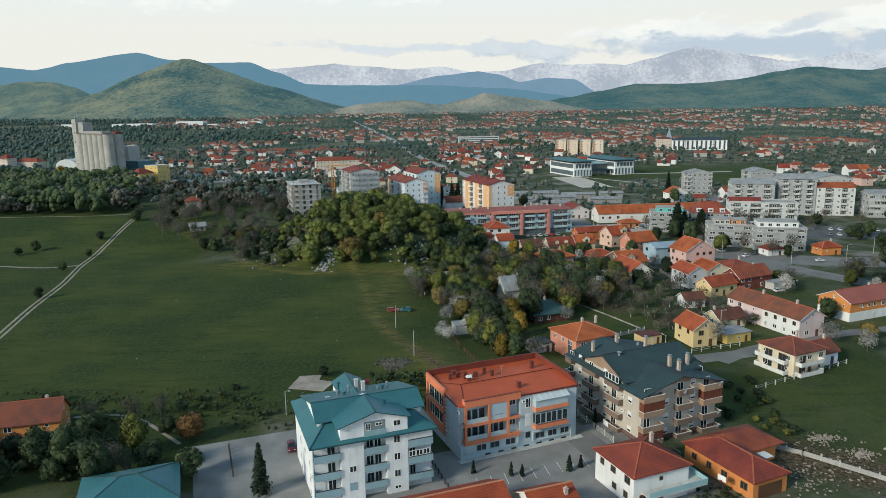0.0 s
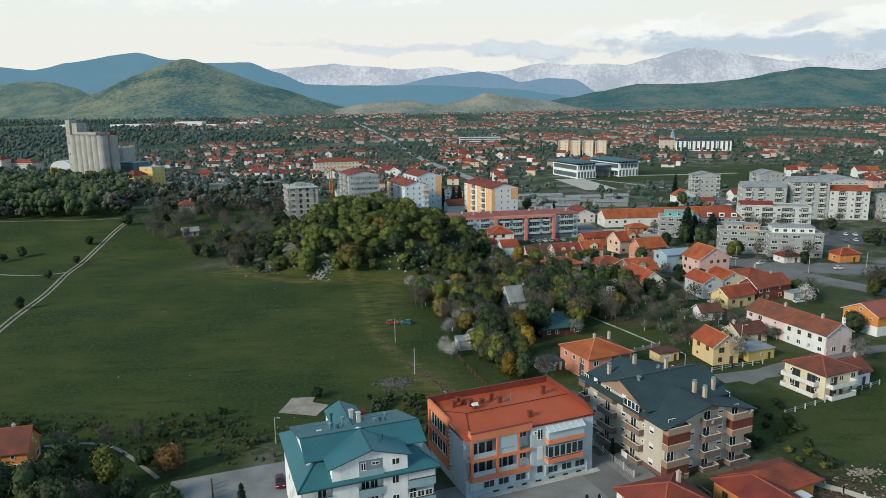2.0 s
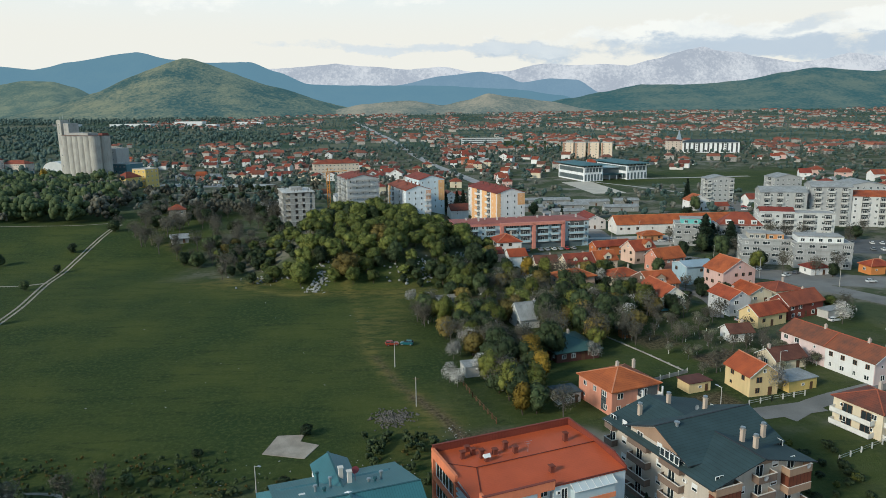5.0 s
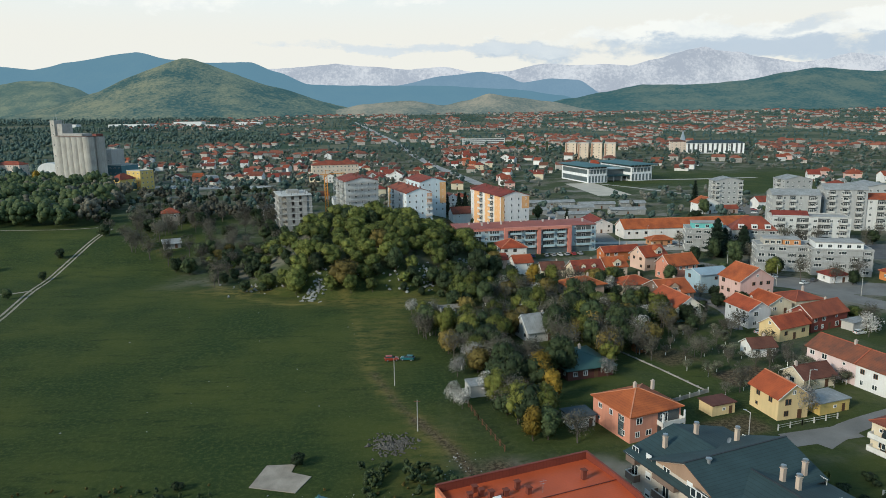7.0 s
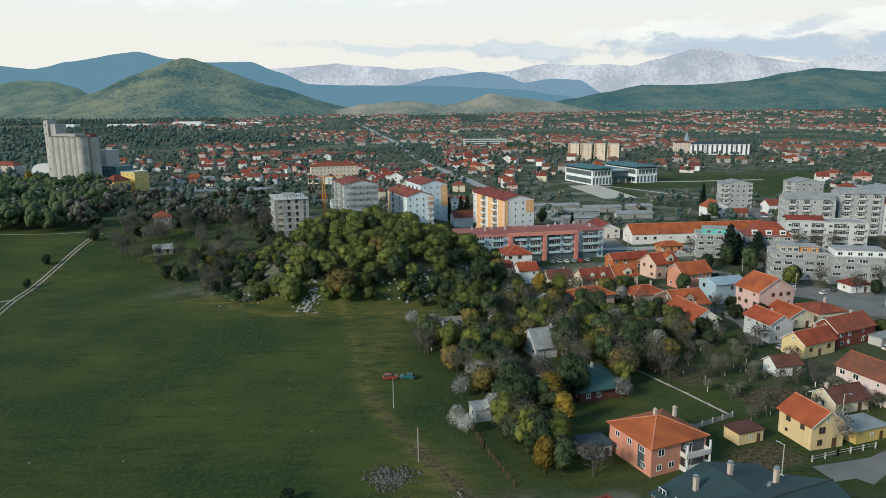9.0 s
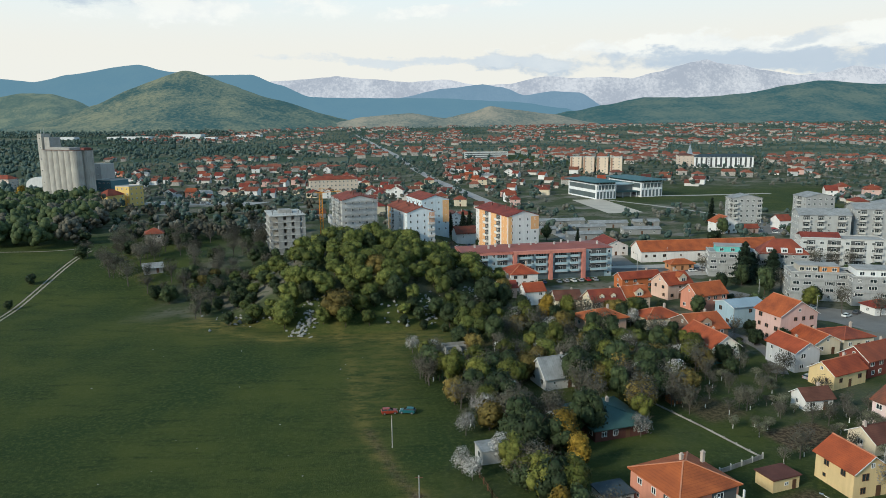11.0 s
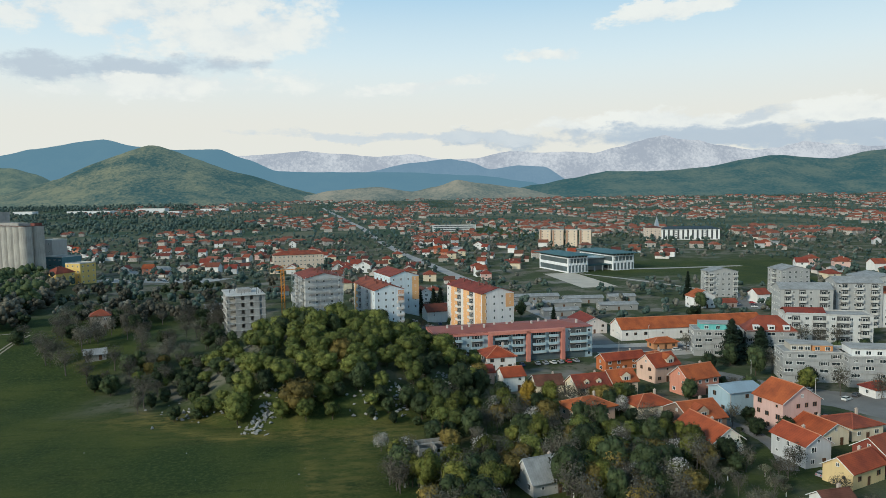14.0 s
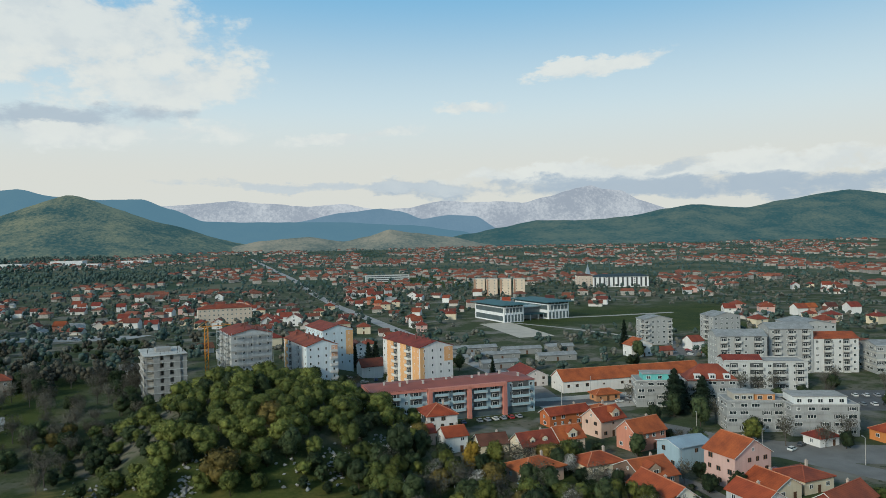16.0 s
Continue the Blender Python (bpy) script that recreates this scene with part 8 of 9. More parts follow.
def dark_house():
    b = thing("apartment_house", "beige four-storey flats with brown balconies and slate-blue shingle roofs", "building", placed(40.8, 136.8, 23), "near apartment houses")
    W, D, E = 20.0, 26.5, 11.2
    beige, brown, tan = plaster((0.50, 0.44, 0.37)), plaster((0.19, 0.135, 0.105)), plaster((0.33, 0.22, 0.15))
    slate = mat("shingles_slate", (0.036, 0.062, 0.066), 0.75, 0.22, 0.9, 0.2, stripes=ROWS_Z)
    g = Geo().box(0, W, 0, D, -1, E)
    ring = [(0, 0, E), (W, 0, E), (W / 2 - 0.6, 0, 13.6)]
    g.solid([(x, D, z) for x, y, z in ring], ring)
    part("wall", g, beige, b)
    part("plinth", Geo().box(-0.06, W + 0.06, -0.06, D + 0.06, -1, 0.9), plaster((0.16, 0.10, 0.085)), b)
    # gable facing (tan) on the west side and the front
    g = Geo().solid([(0.0, 20.6, E), (0.0, 5.6, E), (0.0, 5.6, 12.1), (0.0, 13.2, 15.1), (0.0, 20.6, 12.3)], [(W, 20.6, E), (W, 5.6, E), (W, 5.6, 12.1), (W, 13.2, 15.1), (W, 20.6, 12.3)])
    part("cross_gable_wall", g, beige, b)
    part("gable_panel", Geo().solid([(-0.05, 20.4, 12.0), (-0.05, 6.0, 12.0), (-0.05, 13.2, 14.9)], [(0.02, 20.4, 12.0), (0.02, 6.0, 12.0), (0.02, 13.2, 14.9)]), tan, b)
    part("gable_panel", Geo().solid([(3.5, -0.05, 12.0), (15.4, -0.05, 12.0), (9.4, -0.05, 13.5)], [(3.5, 0.02, 12.0), (15.4, 0.02, 12.0), (9.4, 0.02, 13.5)]), tan, b)
    mats = [slate, slate, mat("eaves_dark", (0.035, 0.04, 0.045), 0.6, 0.1, 1)]
    o = 1.5
    k = 2.6 / 10
    g = slope(Geo(), (-o, -1.6, E - 0.1 - k * o + 0.25), (9.4, -1.6, 14.0), (9.4, D + 1.0, 14.0), (-o, D + 1.0, E - 0.1 - k * o + 0.25))
    slope(g, (9.4, -1.6, 14.0), (W + o, -1.6, E - 0.1 - k * o + 0.25), (W + o, D + 1.0, E - 0.1 - k * o + 0.25), (9.4, D + 1.0, 14.0))
    part("main_roof", g, mats, b)
    g = slope(Geo(), (W + 0.9, 4.6, 11.95), (W + 0.9, 13.2, 15.5), (-0.9, 13.2, 15.5), (-0.9, 4.6, 11.95))
    slope(g, (-0.9, 21.8, 12.0), (-0.9, 13.2, 15.5), (W + 0.9, 13.2, 15.5), (W + 0.9, 21.8, 12.0))
    part("cross_roof", g, mats, b)
    part("ridge_cap", Geo().beam((9.4, -1.6, 14.05), (9.4, 9.5, 14.05), 0.3, 0.12).beam((-0.9, 13.2, 15.55), (W + 0.9, 13.2, 15.55), 0.3, 0.12), mats[2], b)
    white = mat("balcony_coping", (0.62, 0.58, 0.52), 0.8, 0.1, 2)

    def bal(m, w, z, deep=1.5, col=brown, closed=False):
        p = part("balcony", Geo().box(-w / 2, w / 2, -deep, 0.02, -0.2, 0), col, b, at=m @ pose(0, 0, z))
        part("parapet", rail_box(Geo(), -w / 2, w / 2, -deep, 0, 0, 1.1), col, p)
        part("coping", rail_box(Geo(), -w / 2 - 0.03, w / 2 + 0.03, -deep - 0.03, 0, 1.1, 1.2, 0.2), white, p)
        if closed:
            part("wood_screen", rail_box(Geo(), -w / 2 + 0.05, w / 2 - 0.05, -deep + 0.05, 0, 1.2, 3.0, 0.08), mat("screen_redwood", (0.16, 0.05, 0.028), 0.7, 0.25, 1.5, stripes=((1, 1, 0), 1.2, 0.5)), p)
        window(b, m @ pose(-w * 0.12, 0, z + 1.25), 1.7, 2.2, name="balcony_door")

    for n, z in enumerate((-0.1, 3.2, 6.5, 9.8)):
        # front
        bal(pose(2.0, -0.0, 0), 5.4, z, 1.6, tan, n in (0, 2))
        bal(pose(10.4, 0, 0), 4.0, z, 1.5, brown)
        bal(pose(17.6, 0, 0), 5.2, z, 1.7, brown if n < 2 else tan, n == 2)
        for u in (6.3, 13.4):
            if n < 3 or u > 7:
                window(b, pose(u, 0, z + 1.9), 1.4, 1.3, split=1)
                part("roller_blind", Geo().box(-0.62, 0.62, -0.09, -0.075, -0.2, 0.6), M_CURTAIN, b, at=pose(u, 0, z + 1.9))
        # west side
        W_ = pose(0, 0, 0, 0, 0, -90)
        bal(W_ @ pose(-8.7, 0, 0), 5.2, z, 1.3, brown)
        bal(W_ @ pose(-17.3, 0, 0), 5.2, z, 1.3, brown)
        for v in (3.8, 12.6, 22.4):
            if n < 3 or v > 10:
                window(b, pose(0, v, z + 1.9, 0, 0, -90), 1.3, 1.35, split=1)
                part("roller_blind", Geo().box(-0.56, 0.56, -0.09, -0.075, -0.1, 0.62), M_CURTAIN, b, at=pose(0, v, z + 1.9, 0, 0, -90))
        if n > 1:
            bal(W_ @ pose(-25.6, 0, 0), 2.4, z, 1.4, brown)
        for v in (5, 13, 21):
            window(b, pose(W, v, z + 1.9, 0, 0, 90), 1.3, 1.35)
    for k in range(4):
        window(b, pose(-1.22, 6.9 + k * 1.2, 11.95, 0, 0, -90), 1.15, 1.5, M_FRAME, 1)
    for v, z in ((5.9, 8.6), (5.9, 5.2), (6.4, 11.0)):
        ac_unit(b, pose(0, v, z, 0, 0, -90))
    part("washing", Geo().box(-1.45, -1.40, 9.2, 11.0, 0.1, 1.3), M_FRAME, b)
    for z in (10.6, 4.1, 1.0):
        dish(b, pose(18.9, -1.9, z + 0.3))
    dish(b, pose(9.6, -1.7, 10.7), 0.5)
    copper = plaster((0.50, 0.40, 0.32))
    for u, v, z, h in ((4.0, 23.2, 12.6, 1.8), (10.6, 23.0, 13.7, 1.7), (16.0, 19.0, 13.2, 2.0), (11.6, 5.5, 13.4, 2.2), (11.8, 2.8, 13.2, 2.2), (17.5, 6.5, 12.4, 2.4)):
        part("chimney", Geo().box(-0.32, 0.32, -0.32, 0.32, -1.2, h).box(-0.4, 0.4, -0.4, 0.4, h, h + 0.12), copper, b, at=pose(u, v, z))
        flue(b, u, v, z + h, 0.35, 0.26)
    flue(b, 3.2, 12.2, 14.9, 0.8, 0.3)
    dish(b, pose(11.5, 16.5, 15.3), 0.5)


teal_house()
orange_house()
dark_house()

# ---- small things ----
def car(x, y, yaw, color, label="parked car", s=1.0, dz=0.06):
    """A parked hatchback: rounded body over wheel arches, tapered cabin, panes, four wheels with rims, lamps."""
    c = thing("car", label, "car", placed(x, y, yaw, dz) @ Matrix.Scale(s, 4), "parked cars")
    paint = mat("car_paint_%d" % int(color[0] * 999 + color[1] * 99 + color[2] * 9), color, 0.3, 0.05, 1, spec=0.6)
    side = [(-1.95, 0.30), (-2.02, 0.62), (-1.92, 0.98), (-1.55, 1.00), (0.85, 0.95), (1.70, 0.80), (1.98, 0.62), (2.0, 0.30)]
    g = Geo()
    for y0, y1, k0, k1 in ((-0.86, -0.70, 0.96, 1.0), (-0.70, 0.70, 1.0, 1.0), (0.70, 0.86, 1.0, 0.96)):
        g.solid([(px * k0, y0, 0.28 + (pz - 0.28) * k0) for px, pz in side], [(px * k1, y1, 0.28 + (pz - 0.28) * k1) for px, pz in side])
    part("body", g, paint, c)
    part("cabin_glass", Geo().solid([(-1.84, -0.74, 0.95), (1.0, -0.74, 0.92), (1.0, 0.74, 0.92), (-1.84, 0.74, 0.95)], [(-1.56, -0.60, 1.40), (0.18, -0.60, 1.40), (0.18, 0.60, 1.40), (-1.56, 0.60, 1.40)]), GLASS, c)
    part("roof", Geo().solid([(-1.62, -0.63, 1.38), (0.20, -0.63, 1.38), (0.20, 0.63, 1.38), (-1.62, 0.63, 1.38)], [(-1.35, -0.48, 1.48), (0.0, -0.48, 1.48), (0.0, 0.48, 1.48), (-1.35, 0.48, 1.48)]).beam((-0.55, -0.69, 0.95), (-0.55, -0.62, 1.40), 0.09, 0.06).beam((-0.55, 0.69, 0.95), (-0.55, 0.62, 1.40), 0.09, 0.06), paint, c)
    for wx in (-1.25, 1.3):
        for wy in (-0.78, 0.78):
            part("wheel", Geo().rod((wx, wy - 0.1, 0.3), (wx, wy + 0.1, 0.3), 0.32, 0.32, 12).rod((wx, wy - 0.12, 0.3), (wx, wy + 0.12, 0.3), 0.19, 0.19, 10, 1), [M_DARK, M_METAL], c)
    if y < 300:
        for wy in (-0.58, 0.58):
            part("headlight", Geo().box(1.86, 1.97, wy - 0.18, wy + 0.18, 0.60, 0.74), M_FRAME, c)
            part("tail_light", Geo().box(-2.03, -1.93, wy - 0.12, wy + 0.12, 0.62, 0.92), mat("lamp_red", (0.4, 0.02, 0.02), 0.4), c)
    return c


car(-17.7, 237.6, 12, (0.30, 0.045, 0.022), "small red car parked on the grass")
car(-13.2, 237.8, 170, (0.018, 0.11, 0.125), "small teal car parked on the grass")
car(-32.4, 137.0, -75, (0.10, 0.012, 0.018), "dark red car parked on asphalt yard")
CARS = [(0.6, 0.6, 0.6), (0.05, 0.05, 0.06), (0.30, 0.31, 0.33), (0.04, 0.06, 0.14), (0.35, 0.03, 0.03), (0.62, 0.62, 0.60), (0.16, 0.17, 0.18)]
rc = np.random.default_rng(5)
c14, s14 = math.cos(radians(-14)), math.sin(radians(-14))
for r in range(2):
    for k in range(11):
        if rc.random() < 0.8:
            u, v = -24 + k * 4.6, -8 + r * 17
            car(222 + u * c14 - v * s14, 372 + u * s14 + v * c14, 76 + rc.normal(0, 2), CARS[rc.integers(7)], "car parked on the estate car park")
for k in range(9):
    u, v = 26 + k * 3.4, -7.5
    if rc.random() < 0.85:
        x, y = local(u, v, 9.5, 378.0, 10.5)
        car(x, y, 100 + rc.normal(0, 3), CARS[rc.integers(7)], "car parked before the long block")
for x, y, a in ((140, 318, 30), (146, 322, 35), (133, 330, 120), (168, 306, 10), (112, 262, 40), (118, 268, 40), (126, 256, 15), (196, 306, 5), (122, 300, 60), (96, 258, 30), (10, 470, 100), (4, 462, 20), (-4, 466, 20), (112, 396, 10), (118, 400, 100), (176, 268, 40), (100, 436, 95)):
    car(x, y, a + rc.normal(0, 4), CARS[rc.integers(7)], "car parked along the street")


for r in range(4):
    for k in range(7):
        u, v = (-13.5, -4.5, 4.5, 13.5)[r], -26 + k * 7.6
        if rc.random() < 0.8:
            ca, sa = math.cos(radians(-22)), math.sin(radians(-22))
            car(214 + u * ca - v * sa, 525 + u * sa + v * ca, -22 + rc.normal(0, 3), CARS[rc.integers(7)], "car parked behind the estate")


for k in range(11):
    car(-232 + k * 6.5 + rc.normal(0, 1), 654 - k * 1.6 + rc.normal(0, 5), 76 + rc.normal(0, 6), CARS[rc.integers(7)], "car parked in the works yard", 1.2)


def pole(x, y, h, label, lamp=False):
    p = thing("street_lamp" if lamp else "utility_pole", label, "pole", placed(x, y, rc.uniform(0, 360)))
    part("mast", Geo().rod((0, 0, -0.5), (0, 0, h), 0.13, 0.08, 8), mat("pole_grey", (0.42, 0.40, 0.37), 0.8, 0.2, 2), p)
    if lamp:
        part("arm", Geo().rod((0, 0, h - 0.1), (1.1, 0, h + 0.15), 0.05, 0.04, 6), M_METAL, p)
        part("lantern", Geo().box(0.8, 1.5, -0.15, 0.15, h + 0.1, h + 0.24), M_METAL, p)
    else:
        part("crossarm", Geo().box(-0.7, 0.7, -0.06, 0.06, h - 0.5, h - 0.38), M_WOOD, p)


pole(-15.6, 219.2, 7.5, "pale concrete utility pole on the meadow")
pole(-8.7, 192.8, 7.5, "pale concrete utility pole on the meadow")
pole(-37.1, 153.9, 6.0, "grey street lamp by the car park", True)
for x, y in ((118, 340), (128, 316), (152, 300), (140, 348), (86, 396), (92, 300), (84, 205), (60, 182), (104, 410), (176, 300), (200, 320)):
    pole(x, y, 8.5, "grey street lamp beside the road", True)

# concrete pad, rubble and rocks
pad = thing("concrete_pad", "cracked pale concrete pad in the grass", "slab", placed(-34.6, 173.0, -12))
part("slab", Geo().solid([(-4.6, -4.4, -0.3), (4.9, -4.6, -0.3), (5.6, 1.6, -0.3), (1.0, 2.4, -0.3), (0.6, 5.6, -0.3), (-5.0, 4.0, -0.3)], [(-4.6, -4.4, 0.14), (4.9, -4.6, 0.14), (5.6, 1.6, 0.14), (1.0, 2.4, 0.14), (0.6, 5.6, 0.14), (-5.0, 4.0, 0.14)]), mat("pad_concrete", (0.33, 0.285, 0.235), 0.95, 0.35, 0.8, 0.1), pad)


def stones(name, label, pts, smin, smax, material, seed, kind="stuff"):
    """A spread of angular rocks as one mesh."""
    rng = np.random.default_rng(seed)
    V, F = [], []
    base = np.array([(1, 0, 0), (-1, 0, 0), (0, 1, 0), (0, -1, 0), (0, 0, 1), (0, 0, -1), (0.7, 0.7, 0.5), (-0.7, 0.6, 0.5)], float)
    tri = [(4, 0, 6), (4, 6, 2), (6, 0, 2), (4, 2, 7), (7, 2, 1), (4, 7, 1), (4, 1, 3), (4, 3, 0), (5, 2, 0), (5, 1, 2), (5, 3, 1), (5, 0, 3)]
    for x, y in pts:
        s = rng.uniform(smin, smax)
        a = rng.uniform(0, 6.28)
        v = base * s * rng.uniform(0.5, 1.3, (8, 1)) * np.array([1, rng.uniform(0.5, 1), rng.uniform(0.5, 1.0)])
        c_, s_ = math.cos(a), math.sin(a)
        v = np.stack([v[:, 0] * c_ - v[:, 1] * s_ + x, v[:, 0] * s_ + v[:, 1] * c_ + y, v[:, 2] + gz(x, y) + s * 0.2], 1)
        n0 = len(V)
        V += v.tolist()
        F += [tuple(i + n0 for i in t) for t in tri]
    return tagged(mesh_ob(name, V, F, material), label, "rocks", kind=kind)


ROCK = mat("limestone_grey", (0.31, 0.305, 0.29), 0.95, 0.35, 1.0, 0.2)
rr = np.random.default_rng(31)
pts = []
for cx, cy, sx, sy, n in ((-53, 308, 2.5, 4, 60), (-51, 314, 2, 4, 40), (-10, 320, 4, 5, 50), (7, 334, 2.5, 5, 50), (-78, 320, 3, 3, 16), (-24, 315, 12, 3, 20), (-64, 315, 6, 3, 10), (-2, 328, 4, 5, 20), (-30, 318, 16, 3, 24), (-84, 326, 5, 4, 10)):
    pts += [(cx + rr.normal(0, sx), cy + rr.normal(0, sy)) for _ in range(n)]
stones("rocks", "pale limestone rocks at the foot of the knoll", pts, 0.25, 1.0, ROCK, 2)
pts = [(-13.6 + rr.normal(0, 2.1), 186.5 + rr.normal(0, 2.2)) for _ in range(420)]
stones("rubble", "heap of grey rubble in the grass", pts, 0.12, 0.48, mat("rubble_grey", (0.115, 0.105, 0.092), 0.95, 0.4, 1.5), 3)
pts = [(76 + rr.normal(0, 7), 128 + rr.normal(0, 5)) for _ in range(150)] + [(80 + rr.normal(0, 1.6), 138 + rr.normal(0, 1.1)) for _ in range(160)] + [(84 + rr.normal(0, 1.2), 131 + rr.normal(0, 0.9)) for _ in range(120)] + [(67 + rr.normal(0, 3), 121 + rr.normal(0, 3)) for _ in range(80)]
stones("building_rubble", "pale building rubble beside the bungalow", pts, 0.10, 0.42, mat("rubble_pale", (0.28, 0.24, 0.20), 0.95, 0.4, 1.5), 4)
pts = [(rr.uniform(-66, -4), rr.uniform(150, 168)) for _ in range(60)] + [(rr.uniform(-110, -10), rr.uniform(190, 300)) for _ in range(30)] + [(1 + rr.normal(0, 2), 173 + rr.normal(0, 5)) for _ in range(60)]
stones("loose_stones", "loose stones and litter in the grass", pts, 0.08, 0.3, ROCK, 5)


def fence(name, pts, h, label, post=None, rails=(0.3, 0.7, 1.0), gap=2.4, solid=None):
    """A fence with a post at every gap and bars or panels between."""
    f = thing(name, label, "fence", pose(0, 0, 0))
    for a, b in zip(pts[:-1], pts[1:]):
        a, b = np.array(a, float), np.array(b, float)
        n = max(1, int(np.linalg.norm(b - a) / gap))
        for k in range(n + 1):
            p = a + (b - a) * k / n
            z = gz(*p)
            if k or a is pts[0] or True:
                part("post", Geo().box(p[0] - 0.12, p[0] + 0.12, p[1] - 0.12, p[1] + 0.12, z - 0.3, z + h + 0.1), post or M_CONC_PALE, f)
            if k < n:
                q = a + (b - a) * (k + 1) / n
                if solid:
                    part("panel", Geo().beam((*p, z + h * 0.4), (*q, gz(*q) + h * 0.4), 0.12, h * 0.8), solid, f)
                for r in rails:
                    part("rail", Geo().beam((*p, z + h * r), (*q, gz(*q) + h * r), 0.05, 0.07), solid or (post if post else M_METAL), f)
    return f


fence("fence", [local(55.5, 4, -24, 117.6, 20), local(52, 30, -24, 117.6, 20)], 1.5, "concrete post fence with dark bars by the lane", rails=(0.2, 0.4, 0.6, 0.8))
fence("fence", [(77, 164), (109, 181)], 1.2, "low garden fence with pale concrete posts", rails=(0.5, 0.9), gap=3.6)
fence("fence", [(1.0, 213), (5, 198), (9.8, 183)], 1.3, "old wooden fence along the gardens", M_WOOD, (0.4, 0.9))
fence("garden_wall", [(51.5, 206), (63, 212.3)], 1.3, "low grey garden wall", solid=M_RUIN, rails=(), gap=3.0)
fence("garden_kerb", [(40.5, 258), (55.7, 228.4), (63.1, 212.3)], 0.5, "low grey concrete kerb along the orchard", M_RUIN, (), 3.0, M_RUIN)
fence("fence", [(30.4, 150.9), (33.0, 143.9), (35.3, 137.4)], 1.5, "dark bar fence with pale posts beside the beige flats", M_CONC_PALE, (0.2, 0.4, 0.6, 0.8), 2.6)
fence("fence", [(70.5, 191.0), (77, 193.5), (86.5, 196.5)], 1.3, "garden fence with pale posts by the yellow house", M_CONC_PALE, (0.5, 0.9), 2.6)
fence("railing", [local(23.5, -12, -24, 117.6, 20), local(24.5, 14, -24, 117.6, 20)], 1.1, "dark metal railing along the ramp", M_DARK, (0.3, 0.6, 0.95), 2.0)
fence("wooden_fence", [(-45.5, 137), (-41.5, 126)], 1.4, "dark wooden fence in the car park", M_DARK, (0.3, 0.6, 0.95), 1.6)
fence("site_wall", [(62, 138), (72, 131), (84, 119)], 1.2, "concrete block wall along the rubble plot", solid=M_CONC, rails=(), gap=3.0)

# parking bays
M_LINE = mat("road_paint", (0.62, 0.62, 0.60), 0.8, 0.15, 2)
bays = thing("parking_lines", "white painted parking lines on asphalt", "road marking", pose(0, 0, 0.10), kind="structure")
for k in range(9):
    a, b = local(30 + k * 2.9, -4.5), local(29.2 + k * 2.9, -8.6)
    part("line", Geo().beam((*a, 0.0), (*b, 0.0), 0.14, 0.02), M_LINE, bays)

# houses at the lower edge
house(1.5, 106.5, 17.5, 13.0, 20, 4.6, "gable", 3.0, "x", (0.6, 0.4, 0.2), "orange", "house with bright orange tile roof", chimneys=())
house(17.0, 107.5, 9.0, 12.0, 20, 4.4, "gable", 3.0, "x", WHITE, "orange", "small house with bright orange tile roof", chimneys=((0.3, -0.15),))
th = house(-56.5, 115.0, 17.0, 14.0, 20, 4.2, "hip", 2.6, wall=(0.6, 0.6, 0.58), roof="green", label="house with teal metal hipped roof", chimneys=())
for o in th.children:
    if o.name.startswith("roof"):
        o.data.materials[0] = M_TEAL
# annexes and balconies of the garden houses
def annex(x, y, w, d, yaw, h, wall, label, roof=None, name="shed"):
    a = thing(name, label, "shed", placed(x, y, yaw))
    part("wall", Geo().box(-w / 2, w / 2, -d / 2, d / 2, -0.6, h), plaster(wall), a)
    part("roof", Geo().box(-w / 2 - 0.3, w / 2 + 0.3, -d / 2 - 0.3, d / 2 + 0.3, h, h + 0.22), roof or TILE["brown"], a)
    window(a, pose(0, -d / 2, h * 0.55), 0.9, 0.7)
    part("door", Geo().box(-0.45, 0.45, -0.05, 0.01, 0, 1.95), M_DOOR, a, at=pose(w * 0.3, -d / 2, 0))


annex(61.0, 201.5, 6.5, 4.5, 20, 2.6, YELLOW, "small ochre shed with flat rusty roof")
annex(86.5, 202.5, 9.0, 6.0, 20, 2.9, (0.60, 0.42, 0.14), "ochre garage with grey flat roof", TILE["grey"])
annex(54.0, 243.0, 3.0, 3.0, 12, 2.4, (0.38, 0.16, 0.06), "small orange-brown wooden garden hut")
annex(27.5, 196.0, 6.0, 5.0, 18, 2.6, (0.55, 0.55, 0.53), "grey garden shed with dark roof", TILE["slate"])
annex(45.0, 296.0, 5.0, 4.0, 20, 3.0, (0.34, 0.40, 0.44), "small grey-blue garden shed", TILE["bluegrey"])
annex(128.0, 262.0, 8.0, 4.0, 26, 2.6, (0.5, 0.48, 0.45), "low garage with grey flat roof", TILE["grey"])
house_c(99.5, 178.0, 9.0, 8.0, 24, 3.6, "gable", 2.4, "x", (0.70, 0.72, 0.76), "old", "white annexe with weathered red gable roof", chimneys=((0.3, 0),))
house_c(86.5, 212.0, 11.0, 8.0, 18, 3.0, "gable", 2.2, "x", CREAM, "brown", "low house with dark red roof behind the yellow house", chimneys=((-0.45, 0.0),))
vb = [o for o in scene.objects if o.get("label", "").startswith("cream house with white balconies")][0]
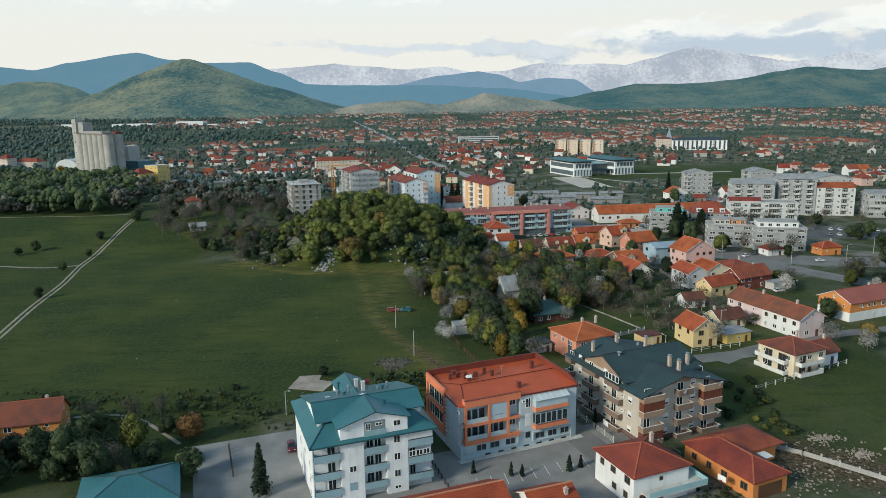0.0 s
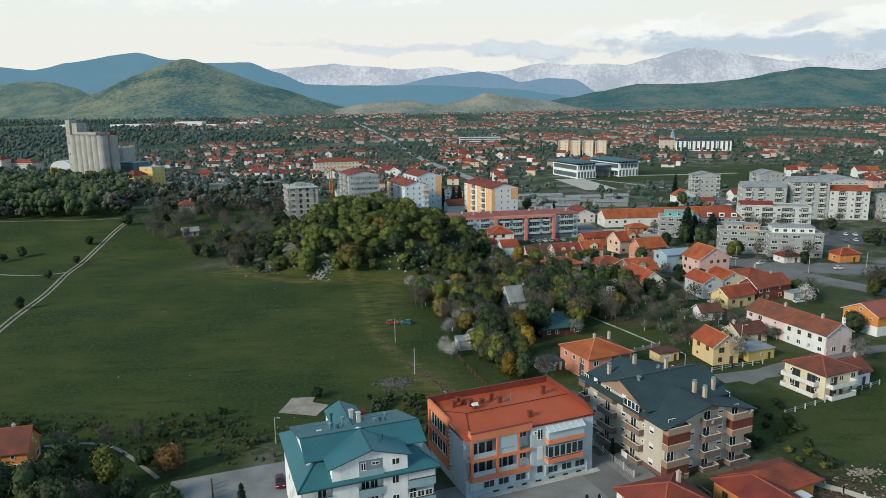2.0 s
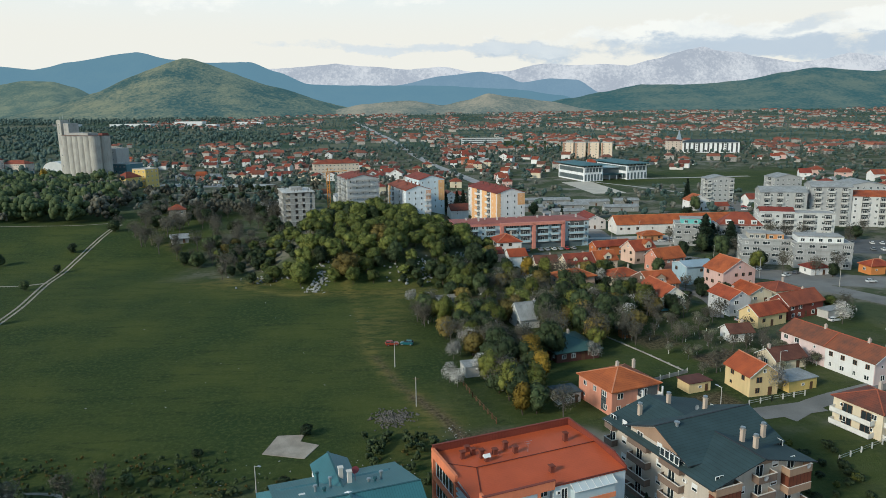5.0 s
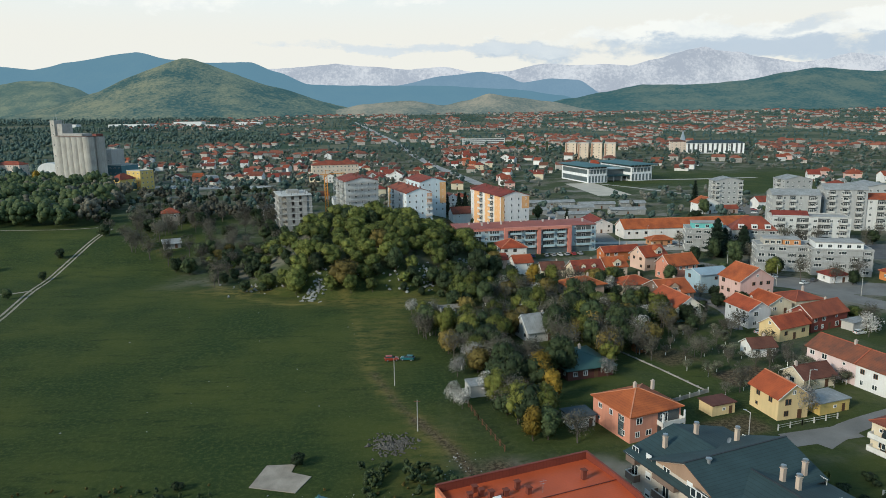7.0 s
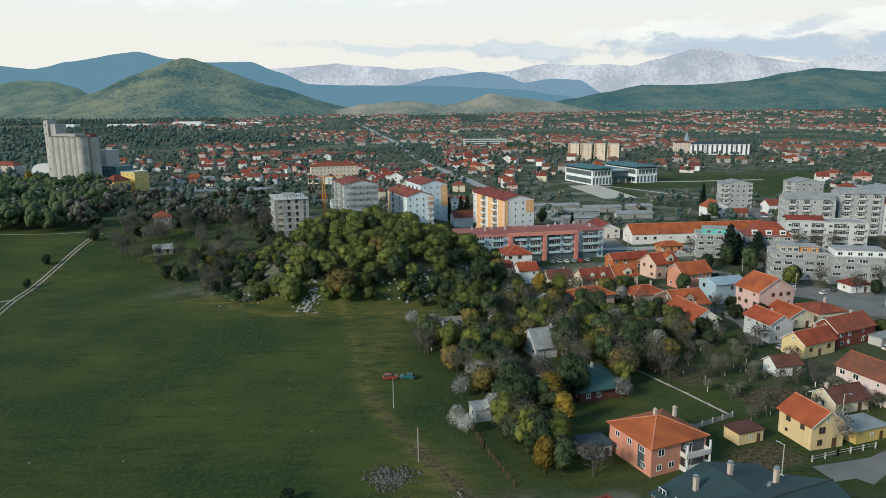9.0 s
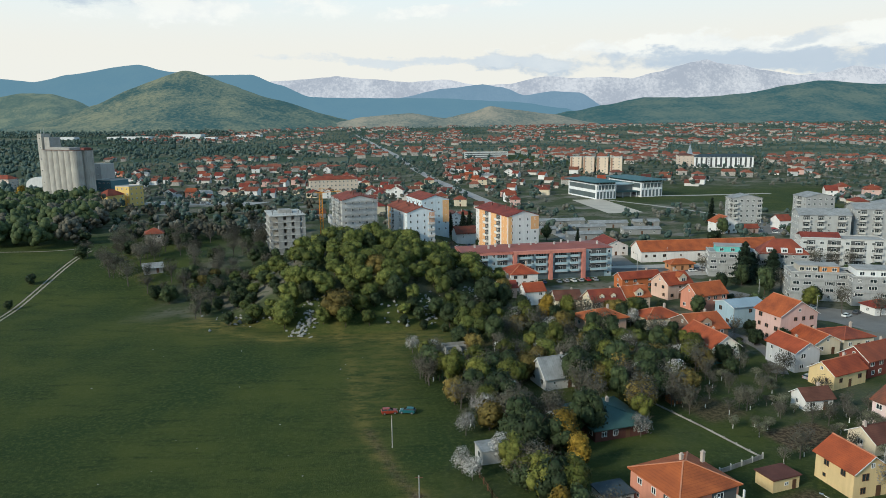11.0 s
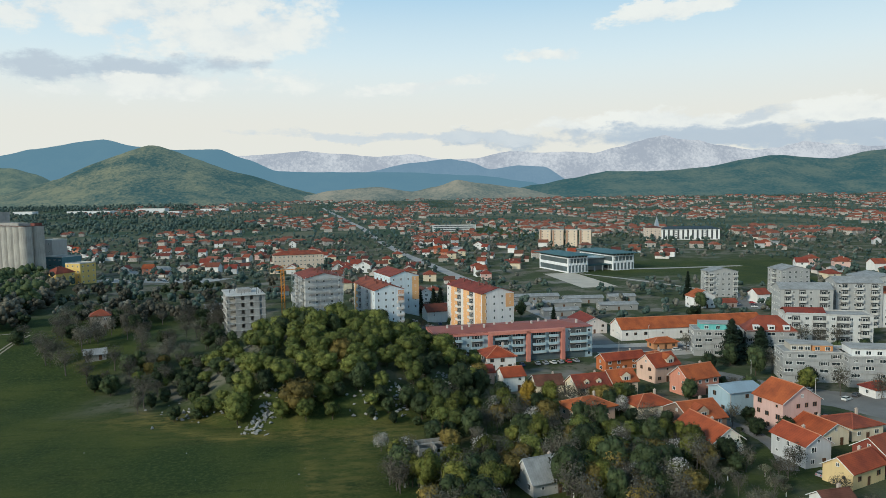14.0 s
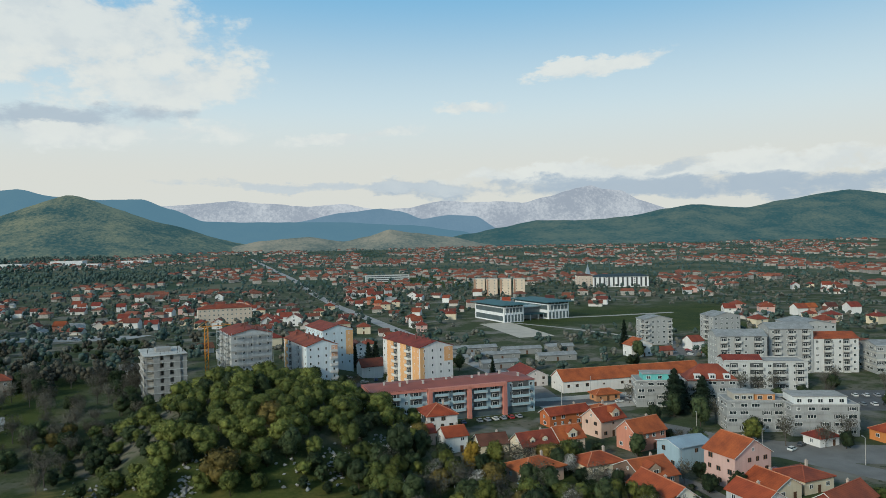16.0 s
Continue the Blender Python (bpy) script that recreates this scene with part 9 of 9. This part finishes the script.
for z in (0.4, 3.2):
    balcony(vb, pose(-5.8, 0.5, z, 0, 0, -90), 9.5, 1.8, mat("white_balusters", (0.66, 0.64, 0.60), 0.8, 0.15, 3))
    for u in (-2.6, 1.8):
        window(vb, pose(-5.78, 0.5 + u, z + 1.1, 0, 0, -90), 2.4, 2.0, M_WINBROWN, name="balcony_door")
    window(vb, pose(-2.8, -5.78, z + 1.1), 2.2, 2.0, M_WINBROWN, name="balcony_door")
    balcony(vb, pose(-1.0, -5.75, z), 8.5, 1.8, mat("white_balusters", (0.66, 0.64, 0.60), 0.8, 0.15, 3))
nw = [o for o in scene.objects if o.get("label", "").startswith("white two-storey house with red")][0]
M_RAILG = mat("glass_rail_teal", (0.30, 0.46, 0.48), 0.2, 0.1, 1, spec=0.6)
bl = part("terrace", Geo().box(-4.5, 8.2, -8.3, -5.8, 2.8, 3.0).box(6.0, 8.4, -5.8, 6.0, 2.8, 3.0), M_CONC_PALE, nw)
part("glass_rail", Geo().box(-4.5, 8.2, -8.3, -8.22, 3.0, 4.0).box(8.3, 8.4, -8.2, 6.0, 3.0, 4.0), M_RAILG, bl)
part("terrace_wall", Geo().box(6.2, 8.2, -5.6, 5.8, -0.5, 2.8), plaster((0.62, 0.56, 0.52)), nw)
part("pergola", Geo().beam((8.2, 5.8, 3), (8.2, 5.8, 5.6), 0.12, 0.12).beam((8.2, -1, 3), (8.2, -1, 5.6), 0.12, 0.12).beam((8.2, -1, 5.6), (8.2, 5.8, 5.6), 0.12, 0.12).beam((6.0, 5.8, 5.6), (8.2, 5.8, 5.6), 0.12, 0.12), M_DARK, nw)
slab("terrace_yard", 33, 108, 20, 16, 22, PAVING, "pale paved yard of the white house", 0.12)
hoop = thing("basketball_hoop", "basketball hoop with white backboard in the yard", "hoop", placed(50.0, 117.0, -60))
part("post", Geo().rod((0, 0.3, -0.2), (0, 0.3, 3.2), 0.06, 0.06, 8), M_DARK, hoop)
part("backboard", Geo().box(-0.9, 0.9, 0, 0.06, 2.6, 3.7), M_FRAME, hoop)
part("ring", Geo().rod((0, -0.3, 2.8), (0, -0.3, 2.84), 0.23, 0.23, 12), mat("lamp_red", (0.4, 0.02, 0.02), 0.4), hoop)
for x, y in scatter(26, 44, 58, 108, 132, rg, lambda a, b: abs((a - 54) * 0.41 + (b - 114) * -0.91 + 4.5) < 2.5 and a < 53):
    tree("bush", x, y, rg.uniform(0.2, 0.4), "garden hedge", rg)
